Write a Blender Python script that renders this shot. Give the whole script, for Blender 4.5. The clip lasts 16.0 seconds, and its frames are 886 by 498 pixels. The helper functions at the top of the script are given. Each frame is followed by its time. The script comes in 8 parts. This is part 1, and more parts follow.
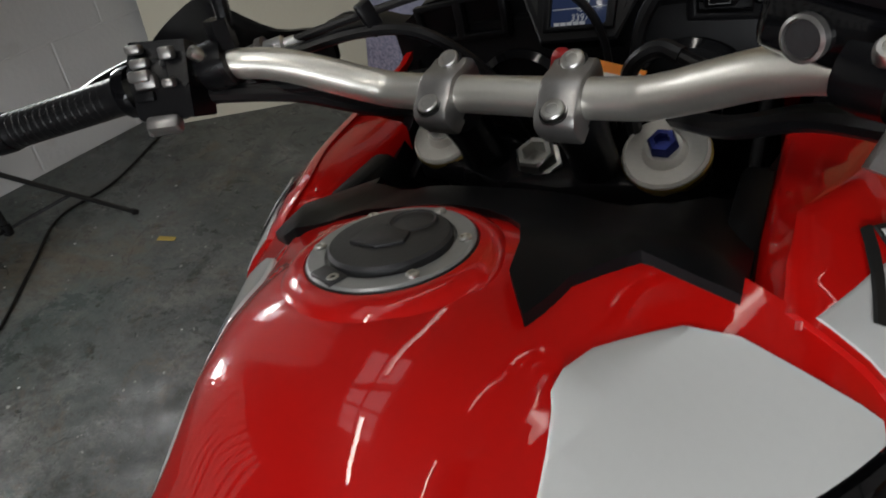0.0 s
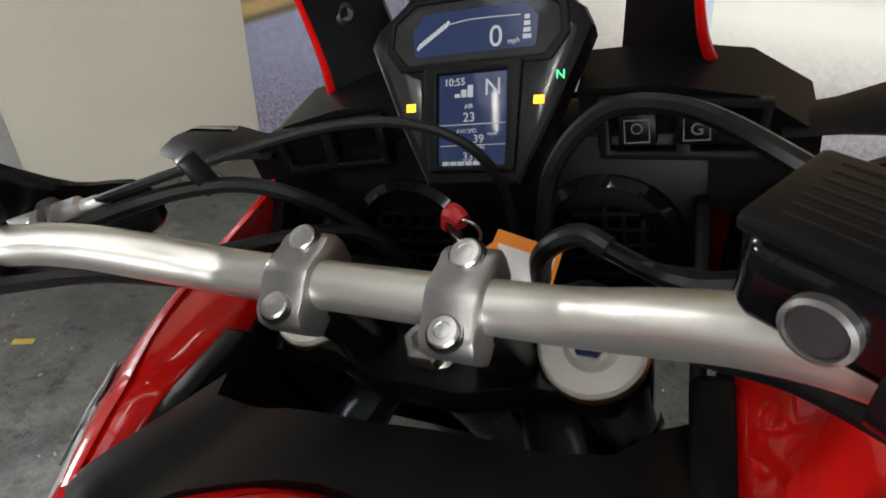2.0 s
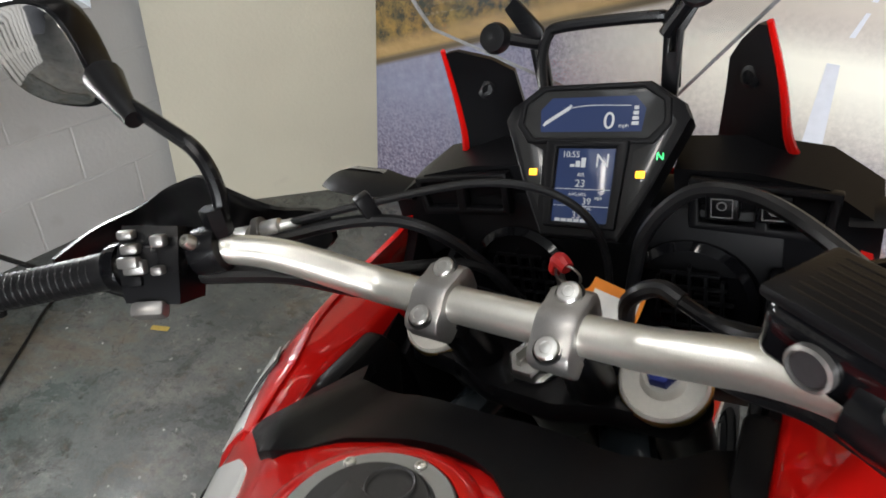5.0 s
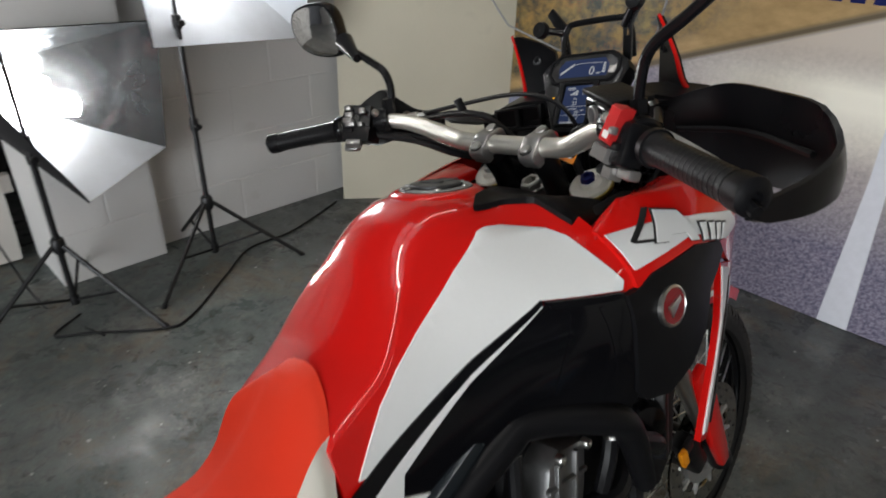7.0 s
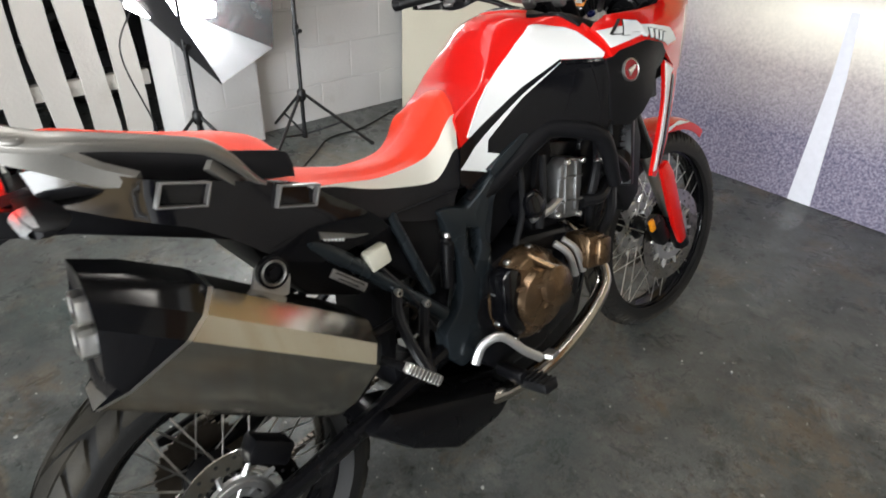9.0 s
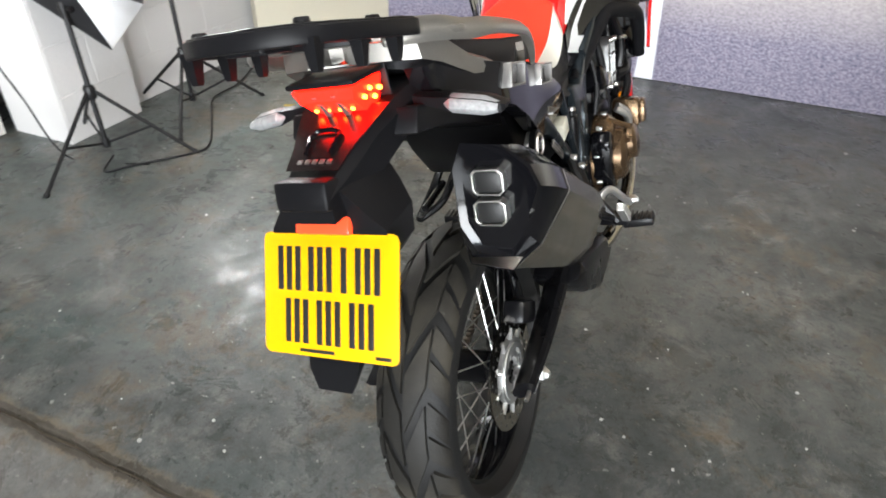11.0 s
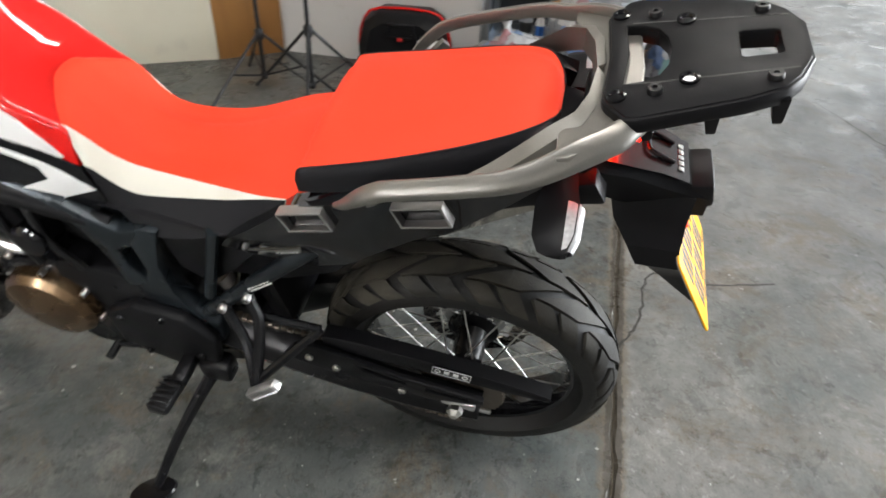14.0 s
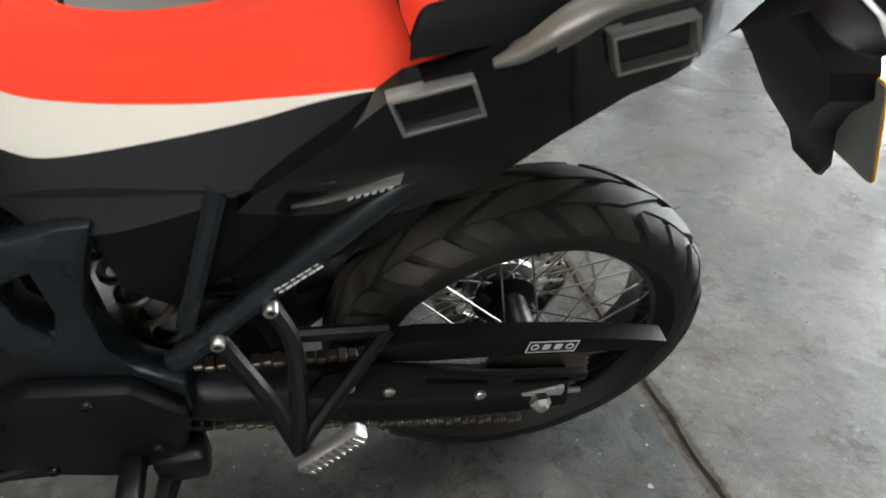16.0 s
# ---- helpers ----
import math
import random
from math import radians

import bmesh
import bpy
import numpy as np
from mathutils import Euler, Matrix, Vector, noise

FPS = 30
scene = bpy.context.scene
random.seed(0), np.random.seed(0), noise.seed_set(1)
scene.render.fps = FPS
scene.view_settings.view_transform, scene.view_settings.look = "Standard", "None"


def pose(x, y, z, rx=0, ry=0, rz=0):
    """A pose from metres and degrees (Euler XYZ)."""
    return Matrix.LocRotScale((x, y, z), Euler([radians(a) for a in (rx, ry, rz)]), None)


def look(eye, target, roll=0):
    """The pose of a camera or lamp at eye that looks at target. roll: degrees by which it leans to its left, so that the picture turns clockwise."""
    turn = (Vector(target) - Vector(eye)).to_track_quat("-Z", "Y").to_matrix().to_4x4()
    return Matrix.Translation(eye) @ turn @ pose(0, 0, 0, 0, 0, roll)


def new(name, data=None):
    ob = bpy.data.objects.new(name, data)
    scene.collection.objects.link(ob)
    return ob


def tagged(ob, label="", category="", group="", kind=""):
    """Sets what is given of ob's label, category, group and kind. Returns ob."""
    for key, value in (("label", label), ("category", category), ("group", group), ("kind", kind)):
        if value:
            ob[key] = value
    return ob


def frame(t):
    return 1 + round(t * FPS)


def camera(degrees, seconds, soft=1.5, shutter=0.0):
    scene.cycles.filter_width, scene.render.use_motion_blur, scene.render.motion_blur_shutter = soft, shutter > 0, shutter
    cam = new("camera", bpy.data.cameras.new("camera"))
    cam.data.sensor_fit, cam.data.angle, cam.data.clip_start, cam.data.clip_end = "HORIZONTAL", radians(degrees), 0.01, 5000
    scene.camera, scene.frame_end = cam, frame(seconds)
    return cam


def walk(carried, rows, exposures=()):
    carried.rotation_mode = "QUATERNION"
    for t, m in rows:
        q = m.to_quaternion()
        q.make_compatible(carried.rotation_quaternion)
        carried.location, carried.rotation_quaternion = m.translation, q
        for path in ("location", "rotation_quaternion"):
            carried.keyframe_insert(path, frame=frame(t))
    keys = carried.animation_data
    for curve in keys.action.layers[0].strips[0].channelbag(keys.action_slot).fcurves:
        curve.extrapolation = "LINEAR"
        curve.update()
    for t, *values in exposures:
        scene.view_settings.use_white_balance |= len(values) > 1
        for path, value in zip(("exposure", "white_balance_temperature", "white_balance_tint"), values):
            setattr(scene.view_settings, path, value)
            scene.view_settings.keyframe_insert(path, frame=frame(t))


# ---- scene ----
cam = camera(71.46, 16.0, soft=1.7, shutter=0.3)
PATH = [
    (0, (-0.1307, 0.7155, 1.3142), (-0.8657, 2.0583, 0.027), 0.10),
    (0.5, (-0.1444, 0.7636, 1.3186), (-0.8278, 2.1693, 0.0709), 1.47),
    (1, (-0.157, 0.8072, 1.3209), (-0.7815, 2.2527, 0.0878), 2.04),
    (1.5, (-0.1732, 0.8412, 1.3272), (-0.7546, 2.3234, 0.1168), 1.97),
    (2, (-0.18, 0.8732, 1.3257), (-0.6932, 2.4082, 0.1508), 2.98),
    (2.5, (-0.1923, 0.9017, 1.3337), (-0.6877, 2.4805, 0.2103), 4.19),
    (3, (-0.1961, 0.9068, 1.3422), (-0.7252, 2.5036, 0.2604), 3.99),
    (3.5, (-0.2037, 0.8853, 1.346), (-0.8461, 2.4471, 0.2745), 3.26),
    (3.7, (-0.2056, 0.873, 1.3505), (-0.8947, 2.4185, 0.2846), 3.53),
    (4.4, (-0.1989, 0.8374, 1.3664), (-0.9761, 2.3332, 0.29), 3.52),
    (5.1, (-0.1517, 0.7721, 1.3896), (-0.9749, 2.2313, 0.2973), 3.10),
    (5.8, (-0.0431, 0.647, 1.4124), (-0.9288, 2.1009, 0.363), 2.16),
    (6, (-0.0012, 0.5998, 1.4182), (-0.9128, 2.0572, 0.3959), 1.81),
    (6.5, (0.1003, 0.4789, 1.4228), (-0.8801, 1.9112, 0.4292), 3.08),
    (7, (0.2539, 0.3928, 1.416), (-0.9596, 1.6587, 0.4542), 1.94),
    (7.5, (0.4326, 0.2997, 1.4086), (-0.8817, 1.4258, 0.4063), 1.09),
    (8, (0.5536, 0.1316, 1.4247), (-0.7289, 1.3178, 0.451), 1.33),
    (8.5, (0.6514, -0.0605, 1.4166), (-0.5733, 1.1303, 0.3763), 1.86),
    (9, (0.7646, -0.2272, 1.3943), (-0.4632, 0.9349, 0.3257), 2.34),
    (9.5, (0.7879, -0.4035, 1.381), (-0.3793, 0.7458, 0.2337), 3.44),
    (10, (0.6464, -0.6672, 1.3418), (-0.3158, 0.6095, 0.1402), 2.33),
    (10.2, (0.5664, -0.735, 1.3298), (-0.3602, 0.5843, 0.1462), 2.34),
    (10.9, (0.2409, -0.9094, 1.323), (-0.4071, 0.5836, 0.1606), 1.97),
    (11.6, (-0.1441, -0.9479, 1.3489), (-0.2514, 0.6597, 0.164), 2.10),
    (12.3, (-0.5408, -0.8347, 1.3506), (0.0407, 0.6654, 0.1624), 4.74),
    (12.5, (-0.6513, -0.7792, 1.3422), (0.1277, 0.635, 0.1618), 6.04),
    (13, (-0.8958, -0.6026, 1.3487), (0.2563, 0.5264, 0.1663), 3.92),
    (13.5, (-0.9908, -0.338, 1.3338), (0.4031, 0.4343, 0.1253), 3.76),
    (14, (-1.0857, -0.1203, 1.3264), (0.5051, 0.1837, 0.153), 2.86),
    (14.5, (-1.0819, 0.0495, 1.3082), (0.5592, 0.0231, 0.1653), 1.69),
    (15, (-0.9781, 0.1887, 1.2528), (0.6743, -0.053, 0.1524), 2.12),
    (15.5, (-0.9331, 0.2899, 1.1371), (0.7108, -0.0644, 0.0545), 0.41),
    (16, (-0.8851, 0.3248, 0.9982), (0.7688, -0.075, -0.0529), 2.10),
]
walk(cam, [(t, look(eye, target, roll)) for t, eye, target, roll in PATH],
     exposures=[(0.0, -1.25), (0.5, -1.05), (1.0, -0.75), (1.5, -0.55), (2.5, -0.3), (3.5, -0.2), (6.0, -0.22), (6.5, -0.52), (7.0, -0.72), (7.5, -0.68), (8.0, -0.48), (8.5, -0.22), (9.0, 0.2), (10.0, 0.75), (12.5, 0.32), (13.0, 0.42), (13.5, 0.7), (14.0, 0.75), (14.5, 0.6), (15.0, 0.2), (15.5, 0.0), (16.0, 0.38)])

# ---- light: workshop daylight from the open end, two studio lamps ----
world = bpy.data.worlds.new("workshop_light")
scene.world = world
world.use_nodes = True
bg = world.node_tree.nodes["Background"]
sky = world.node_tree.nodes.new("ShaderNodeTexSky")
sky.sky_type, sky.sun_disc = "NISHITA", False
sky.sun_elevation, sky.sun_rotation = radians(35), radians(150)
world.node_tree.links.new(sky.outputs[0], bg.inputs[0])
bg.inputs[1].default_value = 0.12


def area_lamp(name, m, sx, sy, watts, colour):
    data = bpy.data.lights.new(name, "AREA")
    data.shape, data.size, data.size_y, data.energy, data.color = "RECTANGLE", sx, sy, watts, colour
    ob = new(name, data)
    ob.matrix_world = m
    return ob


# ---- materials ----
def node_material(name):
    m = bpy.data.materials.new(name)
    m.use_nodes = True
    nt = m.node_tree
    return m, nt, nt.nodes["Principled BSDF"]


def make_material(name, colour, rough=0.5, metal=0.0, coat=0.0, grain=0.1, scale=60.0, bump=0.02, wear=0.0, spec=0.5,
                  second=None, second_scale=6.0, second_amount=0.5, stretch=(1, 1, 1)):
    """Principled paint, plastic or metal with fine grain and broad variation."""
    m, nt, p = node_material(name)
    tc = nt.nodes.new("ShaderNodeTexCoord")
    mp = nt.nodes.new("ShaderNodeMapping")
    mp.inputs["Scale"].default_value = stretch
    nt.links.new(tc.outputs["Object"], mp.inputs[0])
    fine = nt.nodes.new("ShaderNodeTexNoise")
    fine.inputs["Scale"].default_value, fine.inputs["Detail"].default_value = scale, 6
    broad = nt.nodes.new("ShaderNodeTexNoise")
    broad.inputs["Scale"].default_value, broad.inputs["Detail"].default_value = second_scale, 5
    for n in (fine, broad):
        nt.links.new(mp.outputs[0], n.inputs["Vector"])
    mix = nt.nodes.new("ShaderNodeMix")
    mix.data_type = "RGBA"
    dark = tuple(c * (1 - grain) for c in colour)
    light = tuple(min(1, c * (1 + grain)) for c in colour)
    mix.inputs[6].default_value, mix.inputs[7].default_value = (*dark, 1), (*light, 1)
    nt.links.new(fine.outputs[0], mix.inputs[0])
    out = mix.outputs[2]
    if second:
        ramp = nt.nodes.new("ShaderNodeMapRange")
        ramp.inputs[1].default_value, ramp.inputs[2].default_value = 0.45, 0.7
        ramp.inputs[4].default_value = second_amount
        nt.links.new(broad.outputs[0], ramp.inputs[0])
        mix2 = nt.nodes.new("ShaderNodeMix")
        mix2.data_type = "RGBA"
        mix2.inputs[7].default_value = (*second, 1)
        nt.links.new(ramp.outputs[0], mix2.inputs[0])
        nt.links.new(out, mix2.inputs[6])
        out = mix2.outputs[2]
    nt.links.new(out, p.inputs["Base Color"])
    rr = nt.nodes.new("ShaderNodeMapRange")
    rr.inputs[3].default_value, rr.inputs[4].default_value = max(0.02, rough - 0.08 - wear), min(1, rough + 0.08 + wear)
    nt.links.new(broad.outputs[0], rr.inputs[0])
    nt.links.new(rr.outputs[0], p.inputs["Roughness"])
    p.inputs["Metallic"].default_value = metal
    p.inputs["Specular IOR Level"].default_value = spec
    if coat:
        p.inputs["Coat Weight"].default_value, p.inputs["Coat Roughness"].default_value = coat, 0.03
    if bump:
        b = nt.nodes.new("ShaderNodeBump")
        b.inputs["Strength"].default_value, b.inputs["Distance"].default_value = min(1, bump * 10), 0.002
        nt.links.new(fine.outputs[0], b.inputs["Height"])
        nt.links.new(b.outputs[0], p.inputs["Normal"])
    return m


def glow(name, colour, strength, base=(0.1, 0.1, 0.1)):
    m, nt, p = node_material(name)
    p.inputs["Base Color"].default_value = (*base, 1)
    p.inputs["Emission Color"].default_value, p.inputs["Emission Strength"].default_value = (*colour, 1), strength
    p.inputs["Roughness"].default_value = 0.3
    return m


RED = make_material("red_paint", (0.66, 0.006, 0.004), 0.4, coat=1.0, grain=0.03, scale=300, bump=0.0, spec=0.1)
WHITE = make_material("white_paint", (0.76, 0.77, 0.76), 0.4, coat=0.8, grain=0.02, scale=200, bump=0.0, spec=0.2)
GLOSS = make_material("gloss_black_plastic", (0.004, 0.004, 0.005), 0.1, coat=0.12, grain=0.1, bump=0.0, spec=0.3)
POLISHED = make_material("polished_black_plastic", (0.004, 0.004, 0.005), 0.07, coat=0.3, grain=0.05, bump=0.0, spec=0.4)
MATT = make_material("textured_black_plastic", (0.006, 0.006, 0.007), 0.4, grain=0.3, scale=900, bump=0.01, spec=0.15)
SATIN = make_material("satin_black_metal", (0.005, 0.005, 0.006), 0.28, grain=0.15, scale=120, bump=0.004, spec=0.24)
FRAME = make_material("dark_grey_frame_paint", (0.02, 0.026, 0.031), 0.27, metal=0.45, grain=0.12, scale=150, bump=0.004, spec=0.4)
RUBBER = make_material("tyre_rubber", (0.009, 0.009, 0.009), 0.6, grain=0.3, scale=220, bump=0.03, second=(0.02, 0.017, 0.014), second_scale=7, second_amount=0.5, spec=0.35)
GRIP = make_material("grip_rubber", (0.007, 0.007, 0.008), 0.36, grain=0.2, scale=300, bump=0.006, spec=0.3)
SEATRED = make_material("red_seat_vinyl", (0.9, 0.05, 0.018), 0.6, grain=0.05, scale=900, bump=0.03, spec=0.2, second=(0.8, 0.06, 0.028), second_scale=5, second_amount=0.5)
SEATWHITE = make_material("white_seat_vinyl", (0.7, 0.68, 0.6), 0.55, grain=0.05, scale=900, bump=0.03)
SEATBLACK = make_material("black_seat_vinyl", (0.008, 0.008, 0.01), 0.5, grain=0.15, scale=900, bump=0.04, spec=0.22)
BAR = make_material("anodised_bar_metal", (0.84, 0.82, 0.75), 0.36, metal=0.9, grain=0.05, scale=400, bump=0.002)
ALU = make_material("cast_aluminium", (0.66, 0.66, 0.65), 0.35, metal=0.9, grain=0.15, scale=200, bump=0.01)
CLAMP = make_material("grey_clamp_metal", (0.33, 0.32, 0.31), 0.34, metal=0.8, grain=0.12, scale=600, bump=0.004)
CHROME = make_material("bright_bolt_steel", (0.68, 0.67, 0.64), 0.3, metal=1.0, grain=0.1, scale=200, bump=0.0)
STEEL = make_material("brushed_exhaust_steel", (0.56, 0.53, 0.48), 0.15, metal=1.0, grain=0.08, scale=40, bump=0.002, wear=0.04, second=(0.45, 0.38, 0.28), second_scale=2, second_amount=0.5, stretch=(1, 12, 1))
BRONZE = make_material("bronze_engine_paint", (0.15, 0.095, 0.052), 0.27, metal=0.75, grain=0.2, scale=150, bump=0.005, second=(0.05, 0.032, 0.02), second_scale=14, second_amount=0.6)
CAST = make_material("grey_cast_engine_metal", (0.24, 0.24, 0.24), 0.36, metal=0.8, grain=0.25, scale=90, bump=0.01, second=(0.14, 0.14, 0.14), second_scale=20, second_amount=0.6)
RAIL = make_material("grey_grab_rail_paint", (0.22, 0.21, 0.192), 0.36, metal=0.7, grain=0.1, scale=400, bump=0.004)
LEVERM = make_material("satin_lever_alloy", (0.5, 0.5, 0.49), 0.3, metal=0.35, grain=0.06, bump=0.0)
GOLD = make_material("gold_ring_metal", (0.55, 0.4, 0.12), 0.3, metal=1.0, bump=0.0)
BLUE = make_material("blue_anodised_metal", (0.02, 0.03, 0.16), 0.3, metal=0.8, bump=0.0)
CAPGREY = make_material("grey_fuel_cap_metal", (0.42, 0.43, 0.43), 0.4, metal=0.6, grain=0.08, scale=300, bump=0.004)
FORKCAP = make_material("silver_fork_cap_metal", (0.74, 0.72, 0.66), 0.42, metal=0.15, grain=0.08, scale=300, bump=0.0)
CAPDARK = make_material("dark_fuel_cap_lid", (0.05, 0.05, 0.053), 0.42, metal=0.4, grain=0.12, scale=400, bump=0.01)
YELLOW = make_material("yellow_plate_plastic", (0.9, 0.43, 0.002), 0.4, grain=0.02, bump=0.0, spec=0.15)
INK = make_material("black_ink", (0.012, 0.012, 0.012), 0.45, bump=0.0)
LAMPCLEAR = make_material("clear_lamp_lens", (0.3, 0.305, 0.31), 0.35, metal=0.1, grain=0.5, scale=160, bump=0.05)
AMBER = make_material("amber_reflector", (0.9, 0.32, 0.01), 0.25, bump=0.0)
REDSWITCH = make_material("red_switch_plastic", (0.5, 0.02, 0.02), 0.4, bump=0.0)
ORANGE = make_material("orange_card", (0.9, 0.28, 0.03), 0.55, bump=0.0)
PAPER = make_material("white_paper", (0.78, 0.76, 0.72), 0.6, bump=0.0)
MIRROR = make_material("mirror_silver", (0.85, 0.85, 0.85), 0.02, metal=1.0, grain=0.0, bump=0.0)
CHAINM = make_material("oily_chain_steel", (0.12, 0.1, 0.08), 0.4, metal=0.8, grain=0.3, bump=0.0)
TREAD = make_material("dusty_tread_rubber", (0.016, 0.015, 0.013), 0.6, grain=0.3, scale=220, bump=0.03, second=(0.075, 0.066, 0.05), second_scale=6, second_amount=0.7, spec=0.3)

# ---- mesh helpers ----
def catmull(pts, n):
    """Smooth curve through the points, n steps a span."""
    p = [Vector(v) for v in pts]
    p = [2 * p[0] - p[1]] + p + [2 * p[-1] - p[-2]]
    out = []
    for i in range(1, len(p) - 2):
        for k in range(n):
            t = k / n
            a, b, c, d = p[i - 1], p[i], p[i + 1], p[i + 2]
            out.append(0.5 * (2 * b + (c - a) * t + (2 * a - 5 * b + 4 * c - d) * t * t + (3 * b - a - 3 * c + d) * t ** 3))
    return out + [p[-2]]


def catmull_rows(rows, n):
    """Rows of points, with smooth rows between them."""
    cols = [catmull([r_[i] for r_ in rows], n) for i in range(len(rows[0]))]
    return [[c[k] for c in cols] for k in range(len(cols[0]))]


def mesh_of(bm, name, mat, smooth=True, angle=35):
    bmesh.ops.recalc_face_normals(bm, faces=bm.faces)
    me = bpy.data.meshes.new(name)
    for f_ in bm.faces:
        f_.smooth = smooth
    if smooth:
        for e_ in bm.edges:
            if len(e_.link_faces) == 2 and e_.calc_face_angle(0) > radians(angle):
                e_.smooth = False
    bm.to_mesh(me)
    bm.free()
    me.materials.append(mat)
    return me


def part(name, bm, mat, parent=None, label="", m=None, smooth=True, angle=35):
    if m is not None:
        bm.transform(m)
    ob = new(name, mesh_of(bm, name, mat, smooth, angle))
    if parent is not None:
        ob.parent = parent
    if label:
        tagged(ob, label)
    return ob


def thing(name, label, category, m=None, group="", kind=""):
    ob = new(name)
    ob.empty_display_size = 0.1
    if m is not None:
        ob.matrix_world = m
    return tagged(ob, label, category, group, kind)


def bm_skin(rings, closed=True, caps=True):
    """Skin over rings of equally many points."""
    bm = bmesh.new()
    vs = [[bm.verts.new(p) for p in r] for r in rings]
    n = len(vs[0])
    for a, b in zip(vs, vs[1:]):
        for i in range(n if closed else n - 1):
            j = (i + 1) % n
            bm.faces.new((a[i], a[j], b[j], b[i]))
    if caps and closed:
        bm.faces.new(vs[0])
        bm.faces.new(vs[-1])
    return bm


def bm_tube(pts, r, seg=14, steps=6, smooth=True, flat=1.0):
    """Round bar along the points; r may be a number or one radius a point."""
    line = catmull(pts, steps) if smooth and len(pts) > 2 else [Vector(p) for p in pts]
    if isinstance(r, (int, float)):
        radii = [r] * len(line)
    else:
        idx = np.linspace(0, len(r) - 1, len(line))
        radii = [float(q) for q in np.interp(idx, range(len(r)), r)]
    rings, up = [], None
    for i, p in enumerate(line):
        d = (line[min(i + 1, len(line) - 1)] - line[max(i - 1, 0)]).normalized()
        if up is None:
            up = d.orthogonal().normalized()
        up = (up - d * up.dot(d)).normalized()
        side = d.cross(up)
        rings.append([p + radii[i] * (up * math.cos(a) + flat * side * math.sin(a)) for a in (2 * math.pi * k / seg for k in range(seg))])
    return bm_skin(rings)


def bm_sweep(pts, section, sizes, steps=5, out=(1, 0, 0)):
    """Bar with a shaped section along the points: the section is in (outward, up), scaled by one size a point."""
    line = catmull(pts, steps)
    size = np.interp(np.linspace(0, len(sizes) - 1, len(line)), range(len(sizes)), sizes)
    rings = []
    for i, p in enumerate(line):
        d = (line[min(i + 1, len(line) - 1)] - line[max(i - 1, 0)]).normalized()
        side = Vector((-d.y, d.x, 0)) if abs(d.z) < 0.95 else Vector(out)
        side = side.normalized()
        if side.dot(Vector(out)) < 0 and i == 0 or (rings and side.dot(last) < 0):
            side = -side
        last = side
        up = side.cross(d).normalized()
        if up.z < 0:
            up = -up
        rings.append([p + (side * a + up * b) * float(size[i]) for a, b in section])
    return bm_skin(rings)


def bevel(bm, width, seg=2, angle=30):
    edges = [e_ for e_ in bm.edges if len(e_.link_faces) == 2 and e_.calc_face_angle(0) > radians(angle)]
    if edges and width > 0:
        bmesh.ops.bevel(bm, geom=edges, offset=width, segments=seg, profile=0.5, affect="EDGES", clamp_overlap=True)
    return bm


def bm_box(cx, cy, cz, sx, sy, sz, bev=0.004, rot=(0, 0, 0), seg=2):
    bm = bmesh.new()
    bmesh.ops.create_cube(bm, size=1.0)
    bmesh.ops.scale(bm, vec=(sx, sy, sz), verts=bm.verts)
    bevel(bm, bev, seg)
    bm.transform(pose(cx, cy, cz, *rot))
    return bm


def bm_prism(outline, axis, lo, hi, bev=0.003, seg=2):
    """Outline in the two other axes (in the order x, y, z), drawn out from lo to hi along axis."""
    bm = bmesh.new()
    def at(p, h):
        q = list(p)
        q.insert("xyz".index(axis), h)
        return q
    a = [bm.verts.new(at(p, lo)) for p in outline]
    b = [bm.verts.new(at(p, hi)) for p in outline]
    n = len(a)
    for i in range(n):
        j = (i + 1) % n
        bm.faces.new((a[i], a[j], b[j], b[i]))
    bm.faces.new(a[::-1])
    bm.faces.new(b)
    bmesh.ops.recalc_face_normals(bm, faces=bm.faces)
    return bevel(bm, bev, seg)


def bm_plate(outline, holes, axis, lo, hi, bev=0.003):
    """Plate with holes, drawn out along axis."""
    bm = bmesh.new()
    def at(p, h):
        q = list(p)
        q.insert("xyz".index(axis), h)
        return q
    edges = []
    for loop in [outline] + list(holes):
        vs = [bm.verts.new(at(p, lo)) for p in loop]
        edges += [bm.edges.new((vs[i], vs[(i + 1) % len(vs)])) for i in range(len(vs))]
    bmesh.ops.triangle_fill(bm, use_beauty=True, edges=edges)
    ret = bmesh.ops.extrude_face_region(bm, geom=bm.faces[:])
    for v in [g for g in ret["geom"] if isinstance(g, bmesh.types.BMVert)]:
        v.co["xyz".index(axis)] = hi
    bmesh.ops.recalc_face_normals(bm, faces=bm.faces)
    return bevel(bm, bev, 2)


def bm_lathe(profile, centre, axis, seg=32, caps=True):
    """Profile of (radius, height) turned about axis (a vector) through centre."""
    q = Vector(axis).to_track_quat("Z", "Y").to_matrix().to_4x4()
    m = Matrix.Translation(centre) @ q
    rings = [[m @ Vector((r * math.cos(a), r * math.sin(a), h)) for a in (2 * math.pi * k / seg for k in range(seg))] for r, h in profile]
    return bm_skin(rings, True, caps)


def bm_bolt(p, axis, r=0.008, h=0.006):
    return bm_lathe([(r, -0.004), (r, h * 0.7), (r * 0.82, h), (r * 0.5, h), (r * 0.45, h * 0.5)], p, axis, 12)


def join(*bms):
    out = bmesh.new()
    for b in bms:
        me = bpy.data.meshes.new("tmp")
        b.to_mesh(me)
        b.free()
        out.from_mesh(me)
        bpy.data.meshes.remove(me)
    return out


